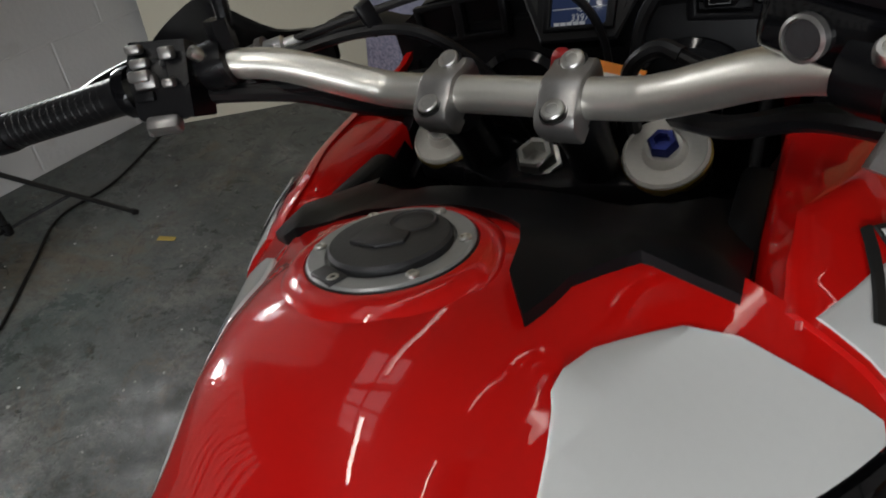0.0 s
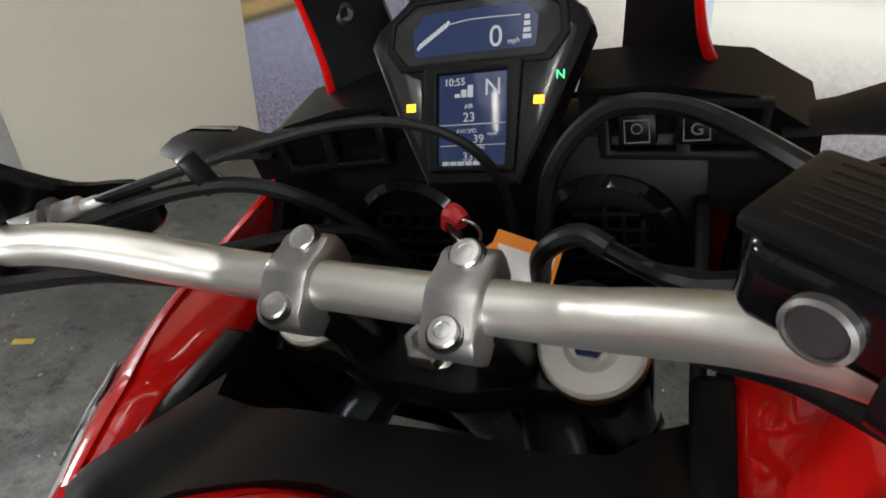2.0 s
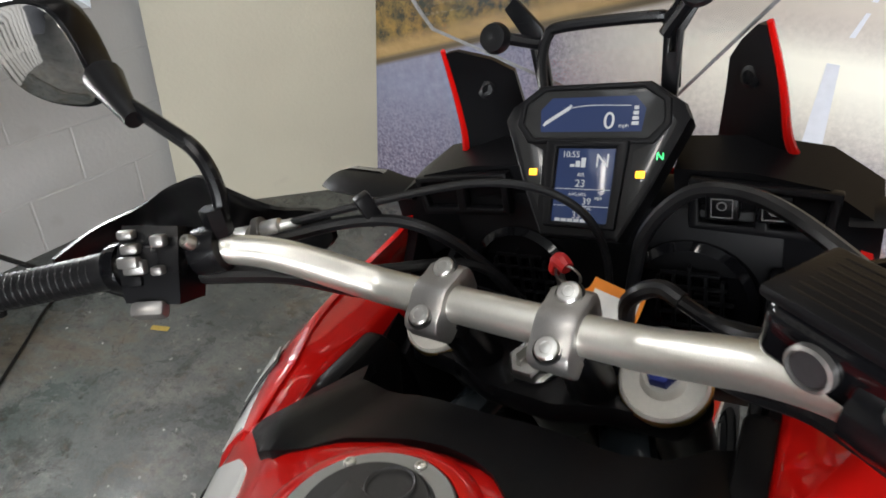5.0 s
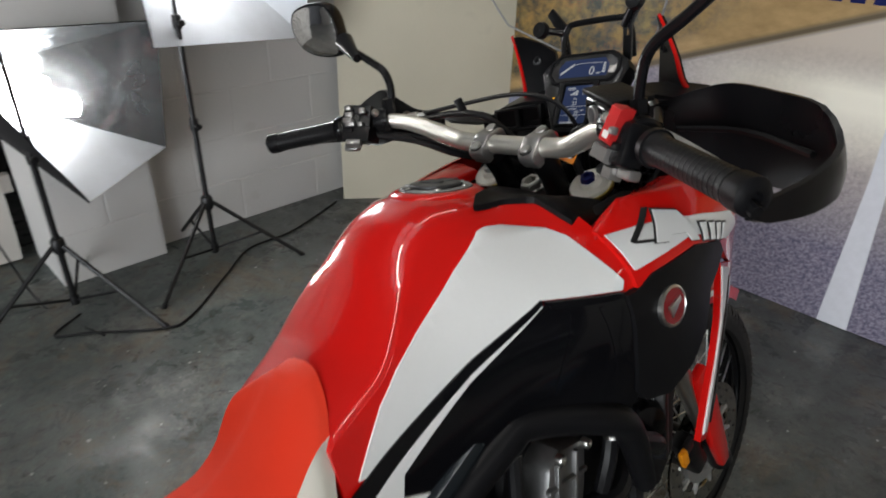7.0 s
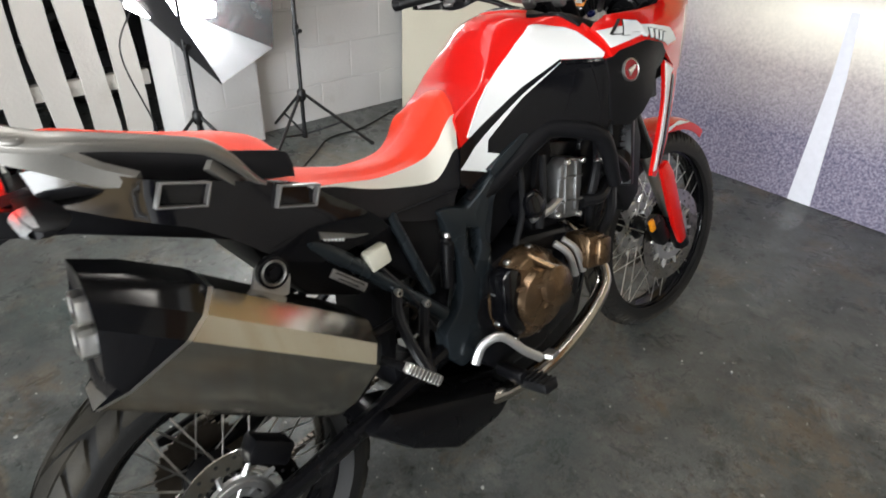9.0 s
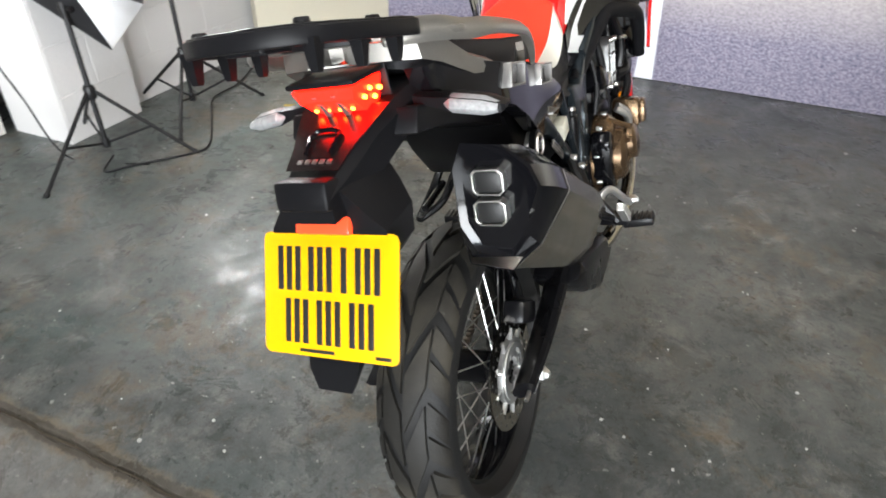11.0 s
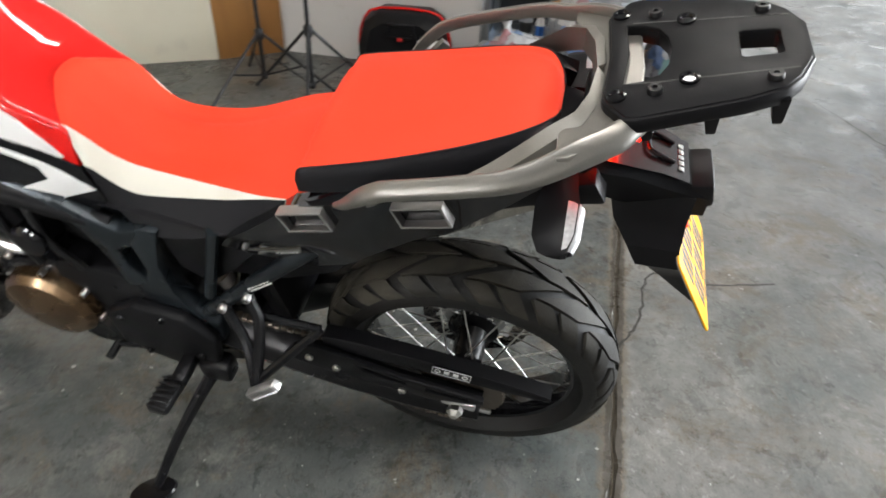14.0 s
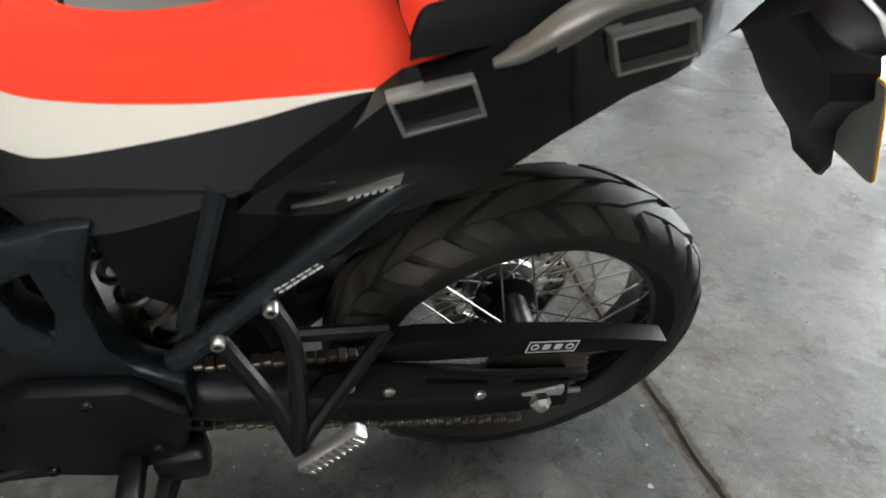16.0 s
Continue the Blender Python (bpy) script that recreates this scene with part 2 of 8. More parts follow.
def mirror(bm):
    bm.transform(Matrix.Diagonal((-1, 1, 1, 1)))
    bmesh.ops.reverse_faces(bm, faces=bm.faces)
    return bm


def poly_grid(outline, step):
    """Flat polygon in y, z cut into small faces."""
    bm = bmesh.new()
    bm.faces.new([bm.verts.new((0, y, z)) for y, z in outline])
    for ax in (1, 2):
        vals = [p[ax - 1] for p in outline]
        lo, hi = min(vals), max(vals)
        n = max(1, int((hi - lo) / step))
        for k in range(1, n):
            co = [0, 0, 0]
            co[ax] = lo + (hi - lo) * k / n
            no = [0, 0, 0]
            no[ax] = 1
            bmesh.ops.bisect_plane(bm, geom=bm.verts[:] + bm.edges[:] + bm.faces[:], plane_co=co, plane_no=no, dist=1e-5)
    bmesh.ops.triangulate(bm, faces=[f_ for f_ in bm.faces if len(f_.verts) > 4])
    return bm


def bm_shell(outline, xfun, thick=0.004, offset=0.0, step=0.02, side=1):
    """Panel with an outline in side view, bent over x = xfun(y, z), with thickness inwards."""
    bm = poly_grid(outline, step)
    for v in bm.verts:
        v.co.x = xfun(v.co.y, v.co.z) + offset
    bmesh.ops.recalc_face_normals(bm, faces=bm.faces)
    if sum(f_.normal.x for f_ in bm.faces) < 0:
        bmesh.ops.reverse_faces(bm, faces=bm.faces)
    top = bm.faces[:]
    ret = bmesh.ops.extrude_face_region(bm, geom=top)
    for v in [g for g in ret["geom"] if isinstance(g, bmesh.types.BMVert)]:
        v.co.x -= thick
    bmesh.ops.recalc_face_normals(bm, faces=bm.faces)
    if side < 0:
        mirror(bm)
    return bm

# ---- the workshop ----
def wall_between(name, a, b, z0, z1, mat, thick=0.12, label="", cat_="wall"):
    """Upright wall from a to b in plan; its thickness lies to the left of the way from a to b."""
    (ax, ay), (bx_, by) = a, b
    d = Vector((bx_ - ax, by - ay, 0))
    n = Vector((-d.y, d.x, 0)).normalized() * thick
    bm = bmesh.new()
    q = [Vector((ax, ay, 0)), Vector((bx_, by, 0)), Vector((bx_, by, 0)) + n, Vector((ax, ay, 0)) + n]
    lo = [bm.verts.new((p.x, p.y, z0)) for p in q]
    hi = [bm.verts.new((p.x, p.y, z1)) for p in q]
    for i in range(4):
        bm.faces.new((lo[i], lo[(i + 1) % 4], hi[(i + 1) % 4], hi[i]))
    bm.faces.new(lo[::-1])
    bm.faces.new(hi)
    ob = part(name, bm, mat, smooth=False)
    return tagged(ob, label, cat_, kind="structure")


def floor_material():
    """Worn grey floor paint over concrete: stains, bare scuffs, pale specks, oily gloss."""
    m, nt, p = node_material("worn_painted_concrete")
    N, L = nt.nodes, nt.links
    tc = N.new("ShaderNodeTexCoord")
    def noise_(scale, detail, rough=0.6, dist=0.0):
        n = N.new("ShaderNodeTexNoise")
        n.inputs["Scale"].default_value, n.inputs["Detail"].default_value, n.inputs["Roughness"].default_value, n.inputs["Distortion"].default_value = scale, detail, rough, dist
        L.new(tc.outputs["Object"], n.inputs["Vector"])
        return n.outputs[0]
    def ramp(src, lo, hi, a=0.0, b=1.0):
        r = N.new("ShaderNodeMapRange")
        r.inputs[1].default_value, r.inputs[2].default_value, r.inputs[3].default_value, r.inputs[4].default_value = lo, hi, a, b
        L.new(src, r.inputs[0])
        return r.outputs[0]
    def mix(f_, a, b):
        n = N.new("ShaderNodeMix")
        n.data_type = "RGBA"
        L.new(f_, n.inputs[0])
        for i, c in ((6, a), (7, b)):
            if isinstance(c, tuple):
                n.inputs[i].default_value = (*c, 1)
            else:
                L.new(c, n.inputs[i])
        return n.outputs[2]
    base = mix(ramp(noise_(1.1, 6), 0.35, 0.65), (0.05, 0.058, 0.057), (0.14, 0.15, 0.146))
    base = mix(ramp(noise_(0.7, 5, 0.6, 0.6), 0.5, 0.7, 0, 0.65), base, (0.055, 0.092, 0.085))
    base = mix(ramp(noise_(4.5, 9, 0.78), 0.51, 0.62, 0, 0.75), base, (0.2, 0.197, 0.182))
    base = mix(ramp(noise_(5.5, 11, 0.82, 0.3), 0.52, 0.6, 0, 0.8), base, (0.034, 0.04, 0.036))
    base = mix(ramp(noise_(2.3, 11, 0.82, 0.5), 0.52, 0.6, 0, 0.7), base, (0.135, 0.102, 0.064))
    base = mix(ramp(noise_(12, 10, 0.85, 0.4), 0.56, 0.62, 0, 0.75), base, (0.055, 0.036, 0.021))
    base = mix(ramp(noise_(21, 10, 0.88, 0.3), 0.54, 0.58, 0, 0.7), base, (0.03, 0.027, 0.023))
    base = mix(ramp(noise_(38, 8, 0.85), 0.58, 0.63, 0, 0.65), base, (0.22, 0.216, 0.2))
    base = mix(ramp(noise_(34, 3), 0.69, 0.71, 0, 0.8), base, (0.42, 0.42, 0.4))
    base = mix(ramp(noise_(150, 3), 0.35, 0.65, 0.0, 0.4), base, (0.055, 0.055, 0.053))
    # the rear slab has lost most of its paint; then dirt and broken edges along the joint
    sep = N.new("ShaderNodeSeparateXYZ")
    L.new(tc.outputs["Object"], sep.inputs[0])
    bare = mix(ramp(noise_(7, 10, 0.8), 0.35, 0.65), (0.13, 0.128, 0.122), (0.3, 0.292, 0.275))
    bare = mix(ramp(noise_(3.1, 11, 0.82, 0.6), 0.51, 0.6, 0, 0.7), bare, (0.15, 0.108, 0.062))
    bare = mix(ramp(noise_(9, 11, 0.85, 0.5), 0.55, 0.62, 0, 0.75), bare, (0.075, 0.054, 0.034))
    bare = mix(ramp(noise_(24, 8, 0.82), 0.57, 0.62, 0, 0.7), bare, (0.42, 0.415, 0.4))
    bare = mix(ramp(noise_(40, 9, 0.85, 0.3), 0.57, 0.62, 0, 0.6), bare, (0.06, 0.056, 0.05))
    worn = ramp(sep.outputs[1], -0.37, -0.41, 0.0, 1.0)
    worn_ = N.new("ShaderNodeMath")
    worn_.operation = "MULTIPLY"
    L.new(worn, worn_.inputs[0])
    L.new(ramp(noise_(1.7, 8, 0.7, 0.4), 0.36, 0.6, 0.25, 0.95), worn_.inputs[1])
    base = mix(worn_.outputs[0], base, bare)
    def math_(op, a, b=0.0):
        n = N.new("ShaderNodeMath")
        n.operation = op
        for i, v in enumerate((a, b)):
            if isinstance(v, (int, float)):
                n.inputs[i].default_value = v
            else:
                L.new(v, n.inputs[i])
        return n.outputs[0]
    off = math_("ABSOLUTE", math_("ADD", math_("ADD", sep.outputs[1], 0.388), math_("MULTIPLY", sep.outputs[0], 0.024)))
    near = math_("SUBTRACT", ramp(off, 0.0, 0.1, 1.0, 0.0), math_("MULTIPLY", noise_(11, 9, 0.8), 1.15))
    base = mix(ramp(near, 0.02, 0.22, 0, 0.7), base, (0.15, 0.122, 0.085))
    base = mix(ramp(math_("SUBTRACT", ramp(off, 0.0, 0.05, 1.0, 0.0), noise_(30, 6, 0.8)), 0.0, 0.1, 0, 0.8), base, (0.045, 0.04, 0.033))
    L.new(base, p.inputs["Base Color"])
    L.new(ramp(noise_(6.0, 9, 0.75, 0.5), 0.35, 0.65, 0.16, 0.55), p.inputs["Roughness"])
    L.new(ramp(noise_(7.0, 10, 0.8, 0.4), 0.4, 0.62, 0.65, 0.12), p.inputs["Specular IOR Level"])
    b = N.new("ShaderNodeBump")
    b.inputs["Strength"].default_value, b.inputs["Distance"].default_value = 0.5, 0.004
    L.new(noise_(16, 9, 0.7), b.inputs["Height"])
    L.new(b.outputs[0], p.inputs["Normal"])
    return m


def banner_material():
    """Printed picture of a road: dark grit below, pale cream band, dry field and autumn trees above."""
    m, nt, p = node_material("printed_road_banner")
    N, L = nt.nodes, nt.links
    tc = N.new("ShaderNodeTexCoord")
    sep = N.new("ShaderNodeSeparateXYZ")
    L.new(tc.outputs["Object"], sep.inputs[0])
    X, Z = sep.outputs[0], sep.outputs[2]
    def noise_(scale, detail, rough=0.6, stretch=(1, 1, 1)):
        mp = N.new("ShaderNodeMapping")
        mp.inputs["Scale"].default_value = stretch
        L.new(tc.outputs["Object"], mp.inputs[0])
        n = N.new("ShaderNodeTexNoise")
        n.inputs["Scale"].default_value, n.inputs["Detail"].default_value, n.inputs["Roughness"].default_value = scale, detail, rough
        L.new(mp.outputs[0], n.inputs["Vector"])
        return n.outputs[0]
    def math_(op, a, b=0.0, c=None):
        n = N.new("ShaderNodeMath")
        n.operation = op
        for i, v in enumerate((a, b) if c is None else (a, b, c)):
            if isinstance(v, (int, float)):
                n.inputs[i].default_value = v
            else:
                L.new(v, n.inputs[i])
        return n.outputs[0]
    def ramp(src, lo, hi, a=0.0, b=1.0):
        r = N.new("ShaderNodeMapRange")
        r.inputs[1].default_value, r.inputs[2].default_value, r.inputs[3].default_value, r.inputs[4].default_value = lo, hi, a, b
        L.new(src, r.inputs[0])
        return r.outputs[0]
    def mix(f_, a, b):
        n = N.new("ShaderNodeMix")
        n.data_type = "RGBA"
        L.new(f_, n.inputs[0])
        for i, c in ((6, a), (7, b)):
            if isinstance(c, tuple):
                n.inputs[i].default_value = (*c, 1)
            else:
                L.new(c, n.inputs[i])
        return n.outputs[2]
    grit = mix(ramp(noise_(75, 5, 0.75), 0.4, 0.62), (0.1, 0.09, 0.15), (0.34, 0.31, 0.39))
    far = mix(ramp(noise_(60, 5, 0.7), 0.35, 0.65), (0.4, 0.35, 0.33), (0.62, 0.56, 0.52))
    wob = math_("ADD", Z, math_("MULTIPLY", math_("SUBTRACT", noise_(3, 4), 0.5), 0.12))
    side = ramp(X, -1.1, -0.45)
    col = mix(math_("MULTIPLY", ramp(wob, 0.30, 0.72), side), grit, far)
    # blue tarmac towards the left
    col = mix(math_("MULTIPLY", ramp(X, -0.95, -1.3), ramp(wob, 0.2, 0.5)), col, mix(noise_(30, 5), (0.15, 0.16, 0.26), (0.36, 0.37, 0.47)))
    # pale cream band across the middle, fading out to the left
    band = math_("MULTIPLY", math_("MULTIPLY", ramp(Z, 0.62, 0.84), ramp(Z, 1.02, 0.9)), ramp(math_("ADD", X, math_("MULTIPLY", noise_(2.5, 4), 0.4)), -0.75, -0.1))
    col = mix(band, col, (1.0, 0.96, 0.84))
    # far road above the band
    col = mix(ramp(Z, 0.93, 1.05), col, (0.62, 0.55, 0.48))
    # field beyond a sloping verge
    verge = math_("SUBTRACT", math_("SUBTRACT", Z, 1.235), math_("MULTIPLY", X, 0.37))
    field = mix(noise_(9, 7, 0.7, (1, 1, 2)), (0.2, 0.12, 0.03), (0.62, 0.42, 0.2))
    col = mix(ramp(verge, -0.01, 0.02), col, field)
    col = mix(math_("MULTIPLY", ramp(verge, -0.02, 0.0), ramp(verge, 0.03, 0.01)), col, (0.12, 0.09, 0.05))
    # autumn trees at the upper left
    trees = mix(ramp(noise_(16, 8, 0.8), 0.4, 0.6), (0.03, 0.035, 0.03), mix(noise_(7, 4), (0.42, 0.2, 0.04), (0.2, 0.19, 0.06)))
    edge = math_("SUBTRACT", math_("SUBTRACT", Z, 1.29), math_("MULTIPLY", X, 0.37))
    col = mix(math_("MULTIPLY", ramp(edge, 0.0, 0.05), ramp(X, -0.6, -1.0)), col, trees)
    L.new(col, p.inputs["Base Color"])
    p.inputs["Roughness"].default_value = 0.42
    return m


def block_material(name, colour):
    """Painted blockwork: shallow courses, dirt and scuffs."""
    m, nt, p = node_material(name)
    N, L = nt.nodes, nt.links
    tc = N.new("ShaderNodeTexCoord")
    n1, n2 = N.new("ShaderNodeTexNoise"), N.new("ShaderNodeTexNoise")
    n1.inputs["Scale"].default_value, n1.inputs["Detail"].default_value = 2.5, 8
    n2.inputs["Scale"].default_value, n2.inputs["Detail"].default_value = 60, 6
    for n in (n1, n2):
        L.new(tc.outputs["Object"], n.inputs["Vector"])
    mix = N.new("ShaderNodeMix")
    mix.data_type = "RGBA"
    mix.inputs[6].default_value, mix.inputs[7].default_value = (*[c * 0.82 for c in colour], 1), (*colour, 1)
    L.new(n1.outputs[0], mix.inputs[0])
    dirt = N.new("ShaderNodeMapRange")
    dirt.inputs[1].default_value, dirt.inputs[2].default_value, dirt.inputs[4].default_value = 0.66, 0.76, 0.5
    L.new(n1.outputs[0], dirt.inputs[0])
    mix2 = N.new("ShaderNodeMix")
    mix2.data_type = "RGBA"
    mix2.inputs[7].default_value = (0.34, 0.31, 0.26, 1)
    L.new(dirt.outputs[0], mix2.inputs[0])
    L.new(mix.outputs[2], mix2.inputs[6])
    L.new(mix2.outputs[2], p.inputs["Base Color"])
    p.inputs["Roughness"].default_value = 0.55
    b = N.new("ShaderNodeBump")
    b.inputs["Strength"].default_value, b.inputs["Distance"].default_value = 0.4, 0.003
    L.new(n2.outputs[0], b.inputs["Height"])
    L.new(b.outputs[0], p.inputs["Normal"])
    return m


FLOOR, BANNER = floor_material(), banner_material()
BLOCKWHITE, BEIGE = block_material("white_painted_block", (0.7, 0.69, 0.68)), block_material("cream_painted_board", (0.62, 0.58, 0.46))
CEIL = block_material("grey_sheet_ceiling", (0.24, 0.24, 0.235))
TRAY = make_material("white_lamp_tray", (0.7, 0.7, 0.68), 0.5, bump=0.0)
WOOD = make_material("brown_varnished_board", (0.24, 0.11, 0.03), 0.4, grain=0.3, scale=14, bump=0.01, stretch=(1, 1, 0.12))
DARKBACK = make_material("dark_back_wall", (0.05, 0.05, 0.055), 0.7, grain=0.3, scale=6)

# floor in two slabs with a worn joint between them
def joint_y(x):
    return -0.388 - 0.024 * x + 0.003 * math.sin(3 * x) + 0.002 * math.sin(31 * x + 1)


bm = bmesh.new()
xs = [-6 + 0.025 * k for k in range(640)]
for sgn, far, w in ((1, 4.2, 0.011), (-1, -7.5, 0.011)):
    a = [bm.verts.new((x, far, 0)) for x in xs]
    b = [bm.verts.new((x, joint_y(x) + sgn * (w * 0.55 + 0.014 * max(0.0, noise.noise((x * 9, sgn * 3.0, 0)) + 0.5 * noise.noise((x * 31, sgn * 5.0, 0)) + 0.1)), 0)) for x in xs]
    c = [bm.verts.new((x, joint_y(x) + sgn * 0.002, -0.009)) for x in xs]
    for i in range(len(xs) - 1):
        bm.faces.new((a[i], a[i + 1], b[i + 1], b[i]))
        bm.faces.new((b[i], b[i + 1], c[i + 1], c[i]))
bmesh.ops.remove_doubles(bm, verts=bm.verts, dist=1e-5)
tagged(part("floor", bm, FLOOR, smooth=False), "worn grey painted concrete workshop floor with a cracked joint", "floor", kind="structure")
bm = bmesh.new()
va = [bm.verts.new((x, joint_y(x) - 0.02, -0.0085)) for x in xs]
vb = [bm.verts.new((x, joint_y(x) + 0.02, -0.0085)) for x in xs]
for i in range(len(xs) - 1):
    bm.faces.new((va[i], va[i + 1], vb[i + 1], vb[i]))
tagged(part("floor_joint", bm, make_material("crumbled_joint_filler", (0.1, 0.085, 0.065), 0.9, grain=0.5, scale=80, bump=0.06), smooth=False), "dark crumbled filler in the floor joint", "floor joint", kind="structure")
CRACK = make_material("dark_floor_crack", (0.045, 0.042, 0.038), 0.9, bump=0.0)
for pts in ([(0.35, -0.40), (0.5, -0.47), (0.76, -0.52), (0.75, -0.70), (0.82, -0.95)], [(2.6, -1.6), (2.07, -1.88), (1.97, -2.7), (1.8, -3.6)]):
    line = catmull([(x, y, 0.0) for x, y in pts], 10)
    bm = bmesh.new()
    prev = None
    for i, q in enumerate(line):
        wv = 0.004 + 0.003 * noise.noise((i * 0.6, 2, 0))
        d = (line[min(i + 1, len(line) - 1)] - line[max(i - 1, 0)]).normalized()
        nrm = Vector((-d.y, d.x, 0)) * wv
        j = Vector((noise.noise((i * 0.9, 5, 0)), noise.noise((i * 0.9, 9, 0)), 0)) * 0.012
        cur = (bm.verts.new(q + j + nrm + Vector((0, 0, 0.0012))), bm.verts.new(q + j - nrm + Vector((0, 0, 0.0012))))
        if prev:
            bm.faces.new((prev[0], prev[1], cur[1], cur[0]))
        prev = cur
    tagged(part("floor_crack", bm, CRACK, smooth=False), "thin dark crack in the concrete", "crack", kind="structure")

wall_between("wall_front", (-3.0, 2.985), (3.2, 2.985), 0, 2.9, BLOCKWHITE, label="white painted block wall behind the banner")
banner = wall_between("banner", (-1.80, 2.962), (1.86, 2.962), 0.004, 2.6, BANNER, 0.016, "large printed banner of a road", "banner")
del banner["kind"]  # it hangs on the wall, a thing of its own
LINEWHITE = make_material("printed_white_line", (0.75, 0.76, 0.82), 0.42, grain=0.08, scale=40, bump=0.0)
part("lane_line", bm_prism([(-0.088, 0.005), (0.022, 0.005), (-0.028, 0.62), (-0.07, 0.9), (-0.105, 0.9), (-0.09, 0.62)], "y", 2.9585, 2.962, 0), LINEWHITE, banner, "printed white lane line", smooth=False)
for k in range(3):
    part("lane_dash", bm_prism([(-0.075 + 0.02 * k, 0.98 + 0.1 * k), (-0.06 + 0.02 * k, 0.98 + 0.1 * k), (-0.045 + 0.02 * k, 1.05 + 0.1 * k), (-0.057 + 0.02 * k, 1.05 + 0.1 * k)], "y", 2.9588, 2.962, 0), LINEWHITE, banner, smooth=False)
for k in range(4):
    part("caption_bar", bm_box(-0.38 + 0.07 * k, 2.96, 1.215, 0.045, 0.003, 0.06, 0.0), BLUE, banner, "blue printed caption bar", smooth=False)
wall_between("wall_cream", (-2.31, 2.26), (-1.76, 2.96), 0, 2.9, BEIGE, 0.1, "cream painted board standing across the corner")
# left wall of blocks
WL = wall_between("wall_left", (-2.45, 1.29), (-2.45, 3.1), 0, 2.9, BLOCKWHITE, 0.15, "white painted block wall")
pier = wall_between("wall_pier", (-2.36, 0.86), (-2.36, 1.29), 0, 2.9, BLOCKWHITE, 0.36, "white painted block pier")
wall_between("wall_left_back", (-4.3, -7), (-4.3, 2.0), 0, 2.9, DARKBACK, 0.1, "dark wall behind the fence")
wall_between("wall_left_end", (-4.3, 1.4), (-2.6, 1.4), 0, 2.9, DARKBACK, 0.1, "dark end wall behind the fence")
# right side
wall_between("wall_board", (1.79, 2.80), (2.27, 1.97), 0, 2.9, BEIGE, 0.05, "pale painted board beside the banner")
wall_between("wall_wood", (2.27, 1.965), (2.53, 1.66), 0, 2.9, WOOD, 0.05, "brown varnished wooden board")
wall_between("wall_right", (2.55, 1.75), (2.55, 0.42), 0, 2.9, BLOCKWHITE, 0.1, "white painted wall")
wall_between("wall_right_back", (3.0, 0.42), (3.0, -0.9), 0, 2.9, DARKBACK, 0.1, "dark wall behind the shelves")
wall_between("wall_right_return", (3.0, -0.9), (6.5, -0.9), 0, 2.9, BLOCKWHITE, 0.1, "white painted return wall")
wall_between("wall_far_right", (6.5, -0.9), (6.5, -3.6), 0, 2.9, BLOCKWHITE, 0.1, "white painted far wall")
wall_between("wall_rear_left", (-0.4, -7.0), (-4.4, -7.0), 0, 2.9, BLOCKWHITE, 0.1, "white painted rear wall")
wall_between("wall_rear_lintel", (6.5, -7.0), (-0.4, -7.0), 2.5, 2.9, BLOCKWHITE, 0.1, "white painted lintel over the open door")
wall_between("ceiling_slab", (-4.4, -7.1), (6.6, -7.1), 2.9, 3.0, CEIL, 10.3, "grey sheeted ceiling", "ceiling").name = "ceiling"
# block courses standing out on the left wall and the pier
MORTAR = 0.005
for face_x, y0, y1 in ((-2.45, 1.30, 2.6), (-2.36, 0.865, 1.285)):
    for row in range(6):
        off = 0.22 if row % 2 else 0.0
        y = y0 - off
        while y < y1:
            ya, yb = max(y, y0), min(y + 0.44, y1)
            if yb - ya > 0.03:
                bmb = bm_box(face_x - 0.003, (ya + yb) / 2, row * 0.222 + 0.111, 0.010, yb - ya - MORTAR, 0.222 - MORTAR, 0.003, seg=1)
                part("block", bmb, BLOCKWHITE, WL if face_x < -2.4 else pier)
            y += 0.44
# daylight through the open rear door, strip lamps on the ceiling
area_lamp("door_daylight", look((2.9, -6.95, 1.3), (0.9, 0, 0.6)), 6.2, 2.3, 900, (0.9, 0.95, 1.0))
TUBE = glow("lit_tube", (1.0, 0.96, 0.9), 9.0, (0.8, 0.8, 0.8))
for x, y in ((-0.9, -0.6), (-0.9, 1.5), (1.2, -0.6), (1.2, 1.5), (0.4, -3.0)):
    fit_ = thing("strip_lamp", "white fluorescent strip lamp on the ceiling", "lamp", pose(x, y, 2.86), "ceiling strip lamps")
    part("tray", bm_box(0, 0, 0.02, 0.12, 1.5, 0.04, 0.006), TRAY, fit_, "white metal tray")
    part("tube", bm_tube([(0, -0.72, -0.02), (0, 0.72, -0.02)], 0.014, 10, smooth=False), TUBE, fit_, "lit tube")
    area_lamp("strip_light", pose(x, y, 2.81), 0.1, 1.45, 2.5 if y > 1 else 20.0 if x < 0 else 11.0, (1.0, 0.96, 0.9))

# frosted rooflight: lit panes between white bars
ROOFGLASS = glow("daylit_frosted_glass", (0.9, 0.95, 1.0), 2.2, (0.7, 0.7, 0.7))
roof = thing("rooflight", "frosted glass rooflight with white bars in the ceiling", "rooflight", pose(-1.05, 0.3, 2.885))
part("rooflight_frame", bm_plate([(-0.5, -0.8), (0.5, -0.8), (0.5, 0.8), (-0.5, 0.8)], [[(-0.46, -0.76), (0.46, -0.76), (0.46, 0.76), (-0.46, 0.76)]], "z", -0.03, 0.014, 0.004), TRAY, roof, "white frame")
for i in range(2):
    for j in range(4):
        part("pane", bm_box(-0.23 + 0.46 * i, -0.57 + 0.38 * j, 0.0, 0.4, 0.32, 0.008, 0.001), ROOFGLASS, roof)
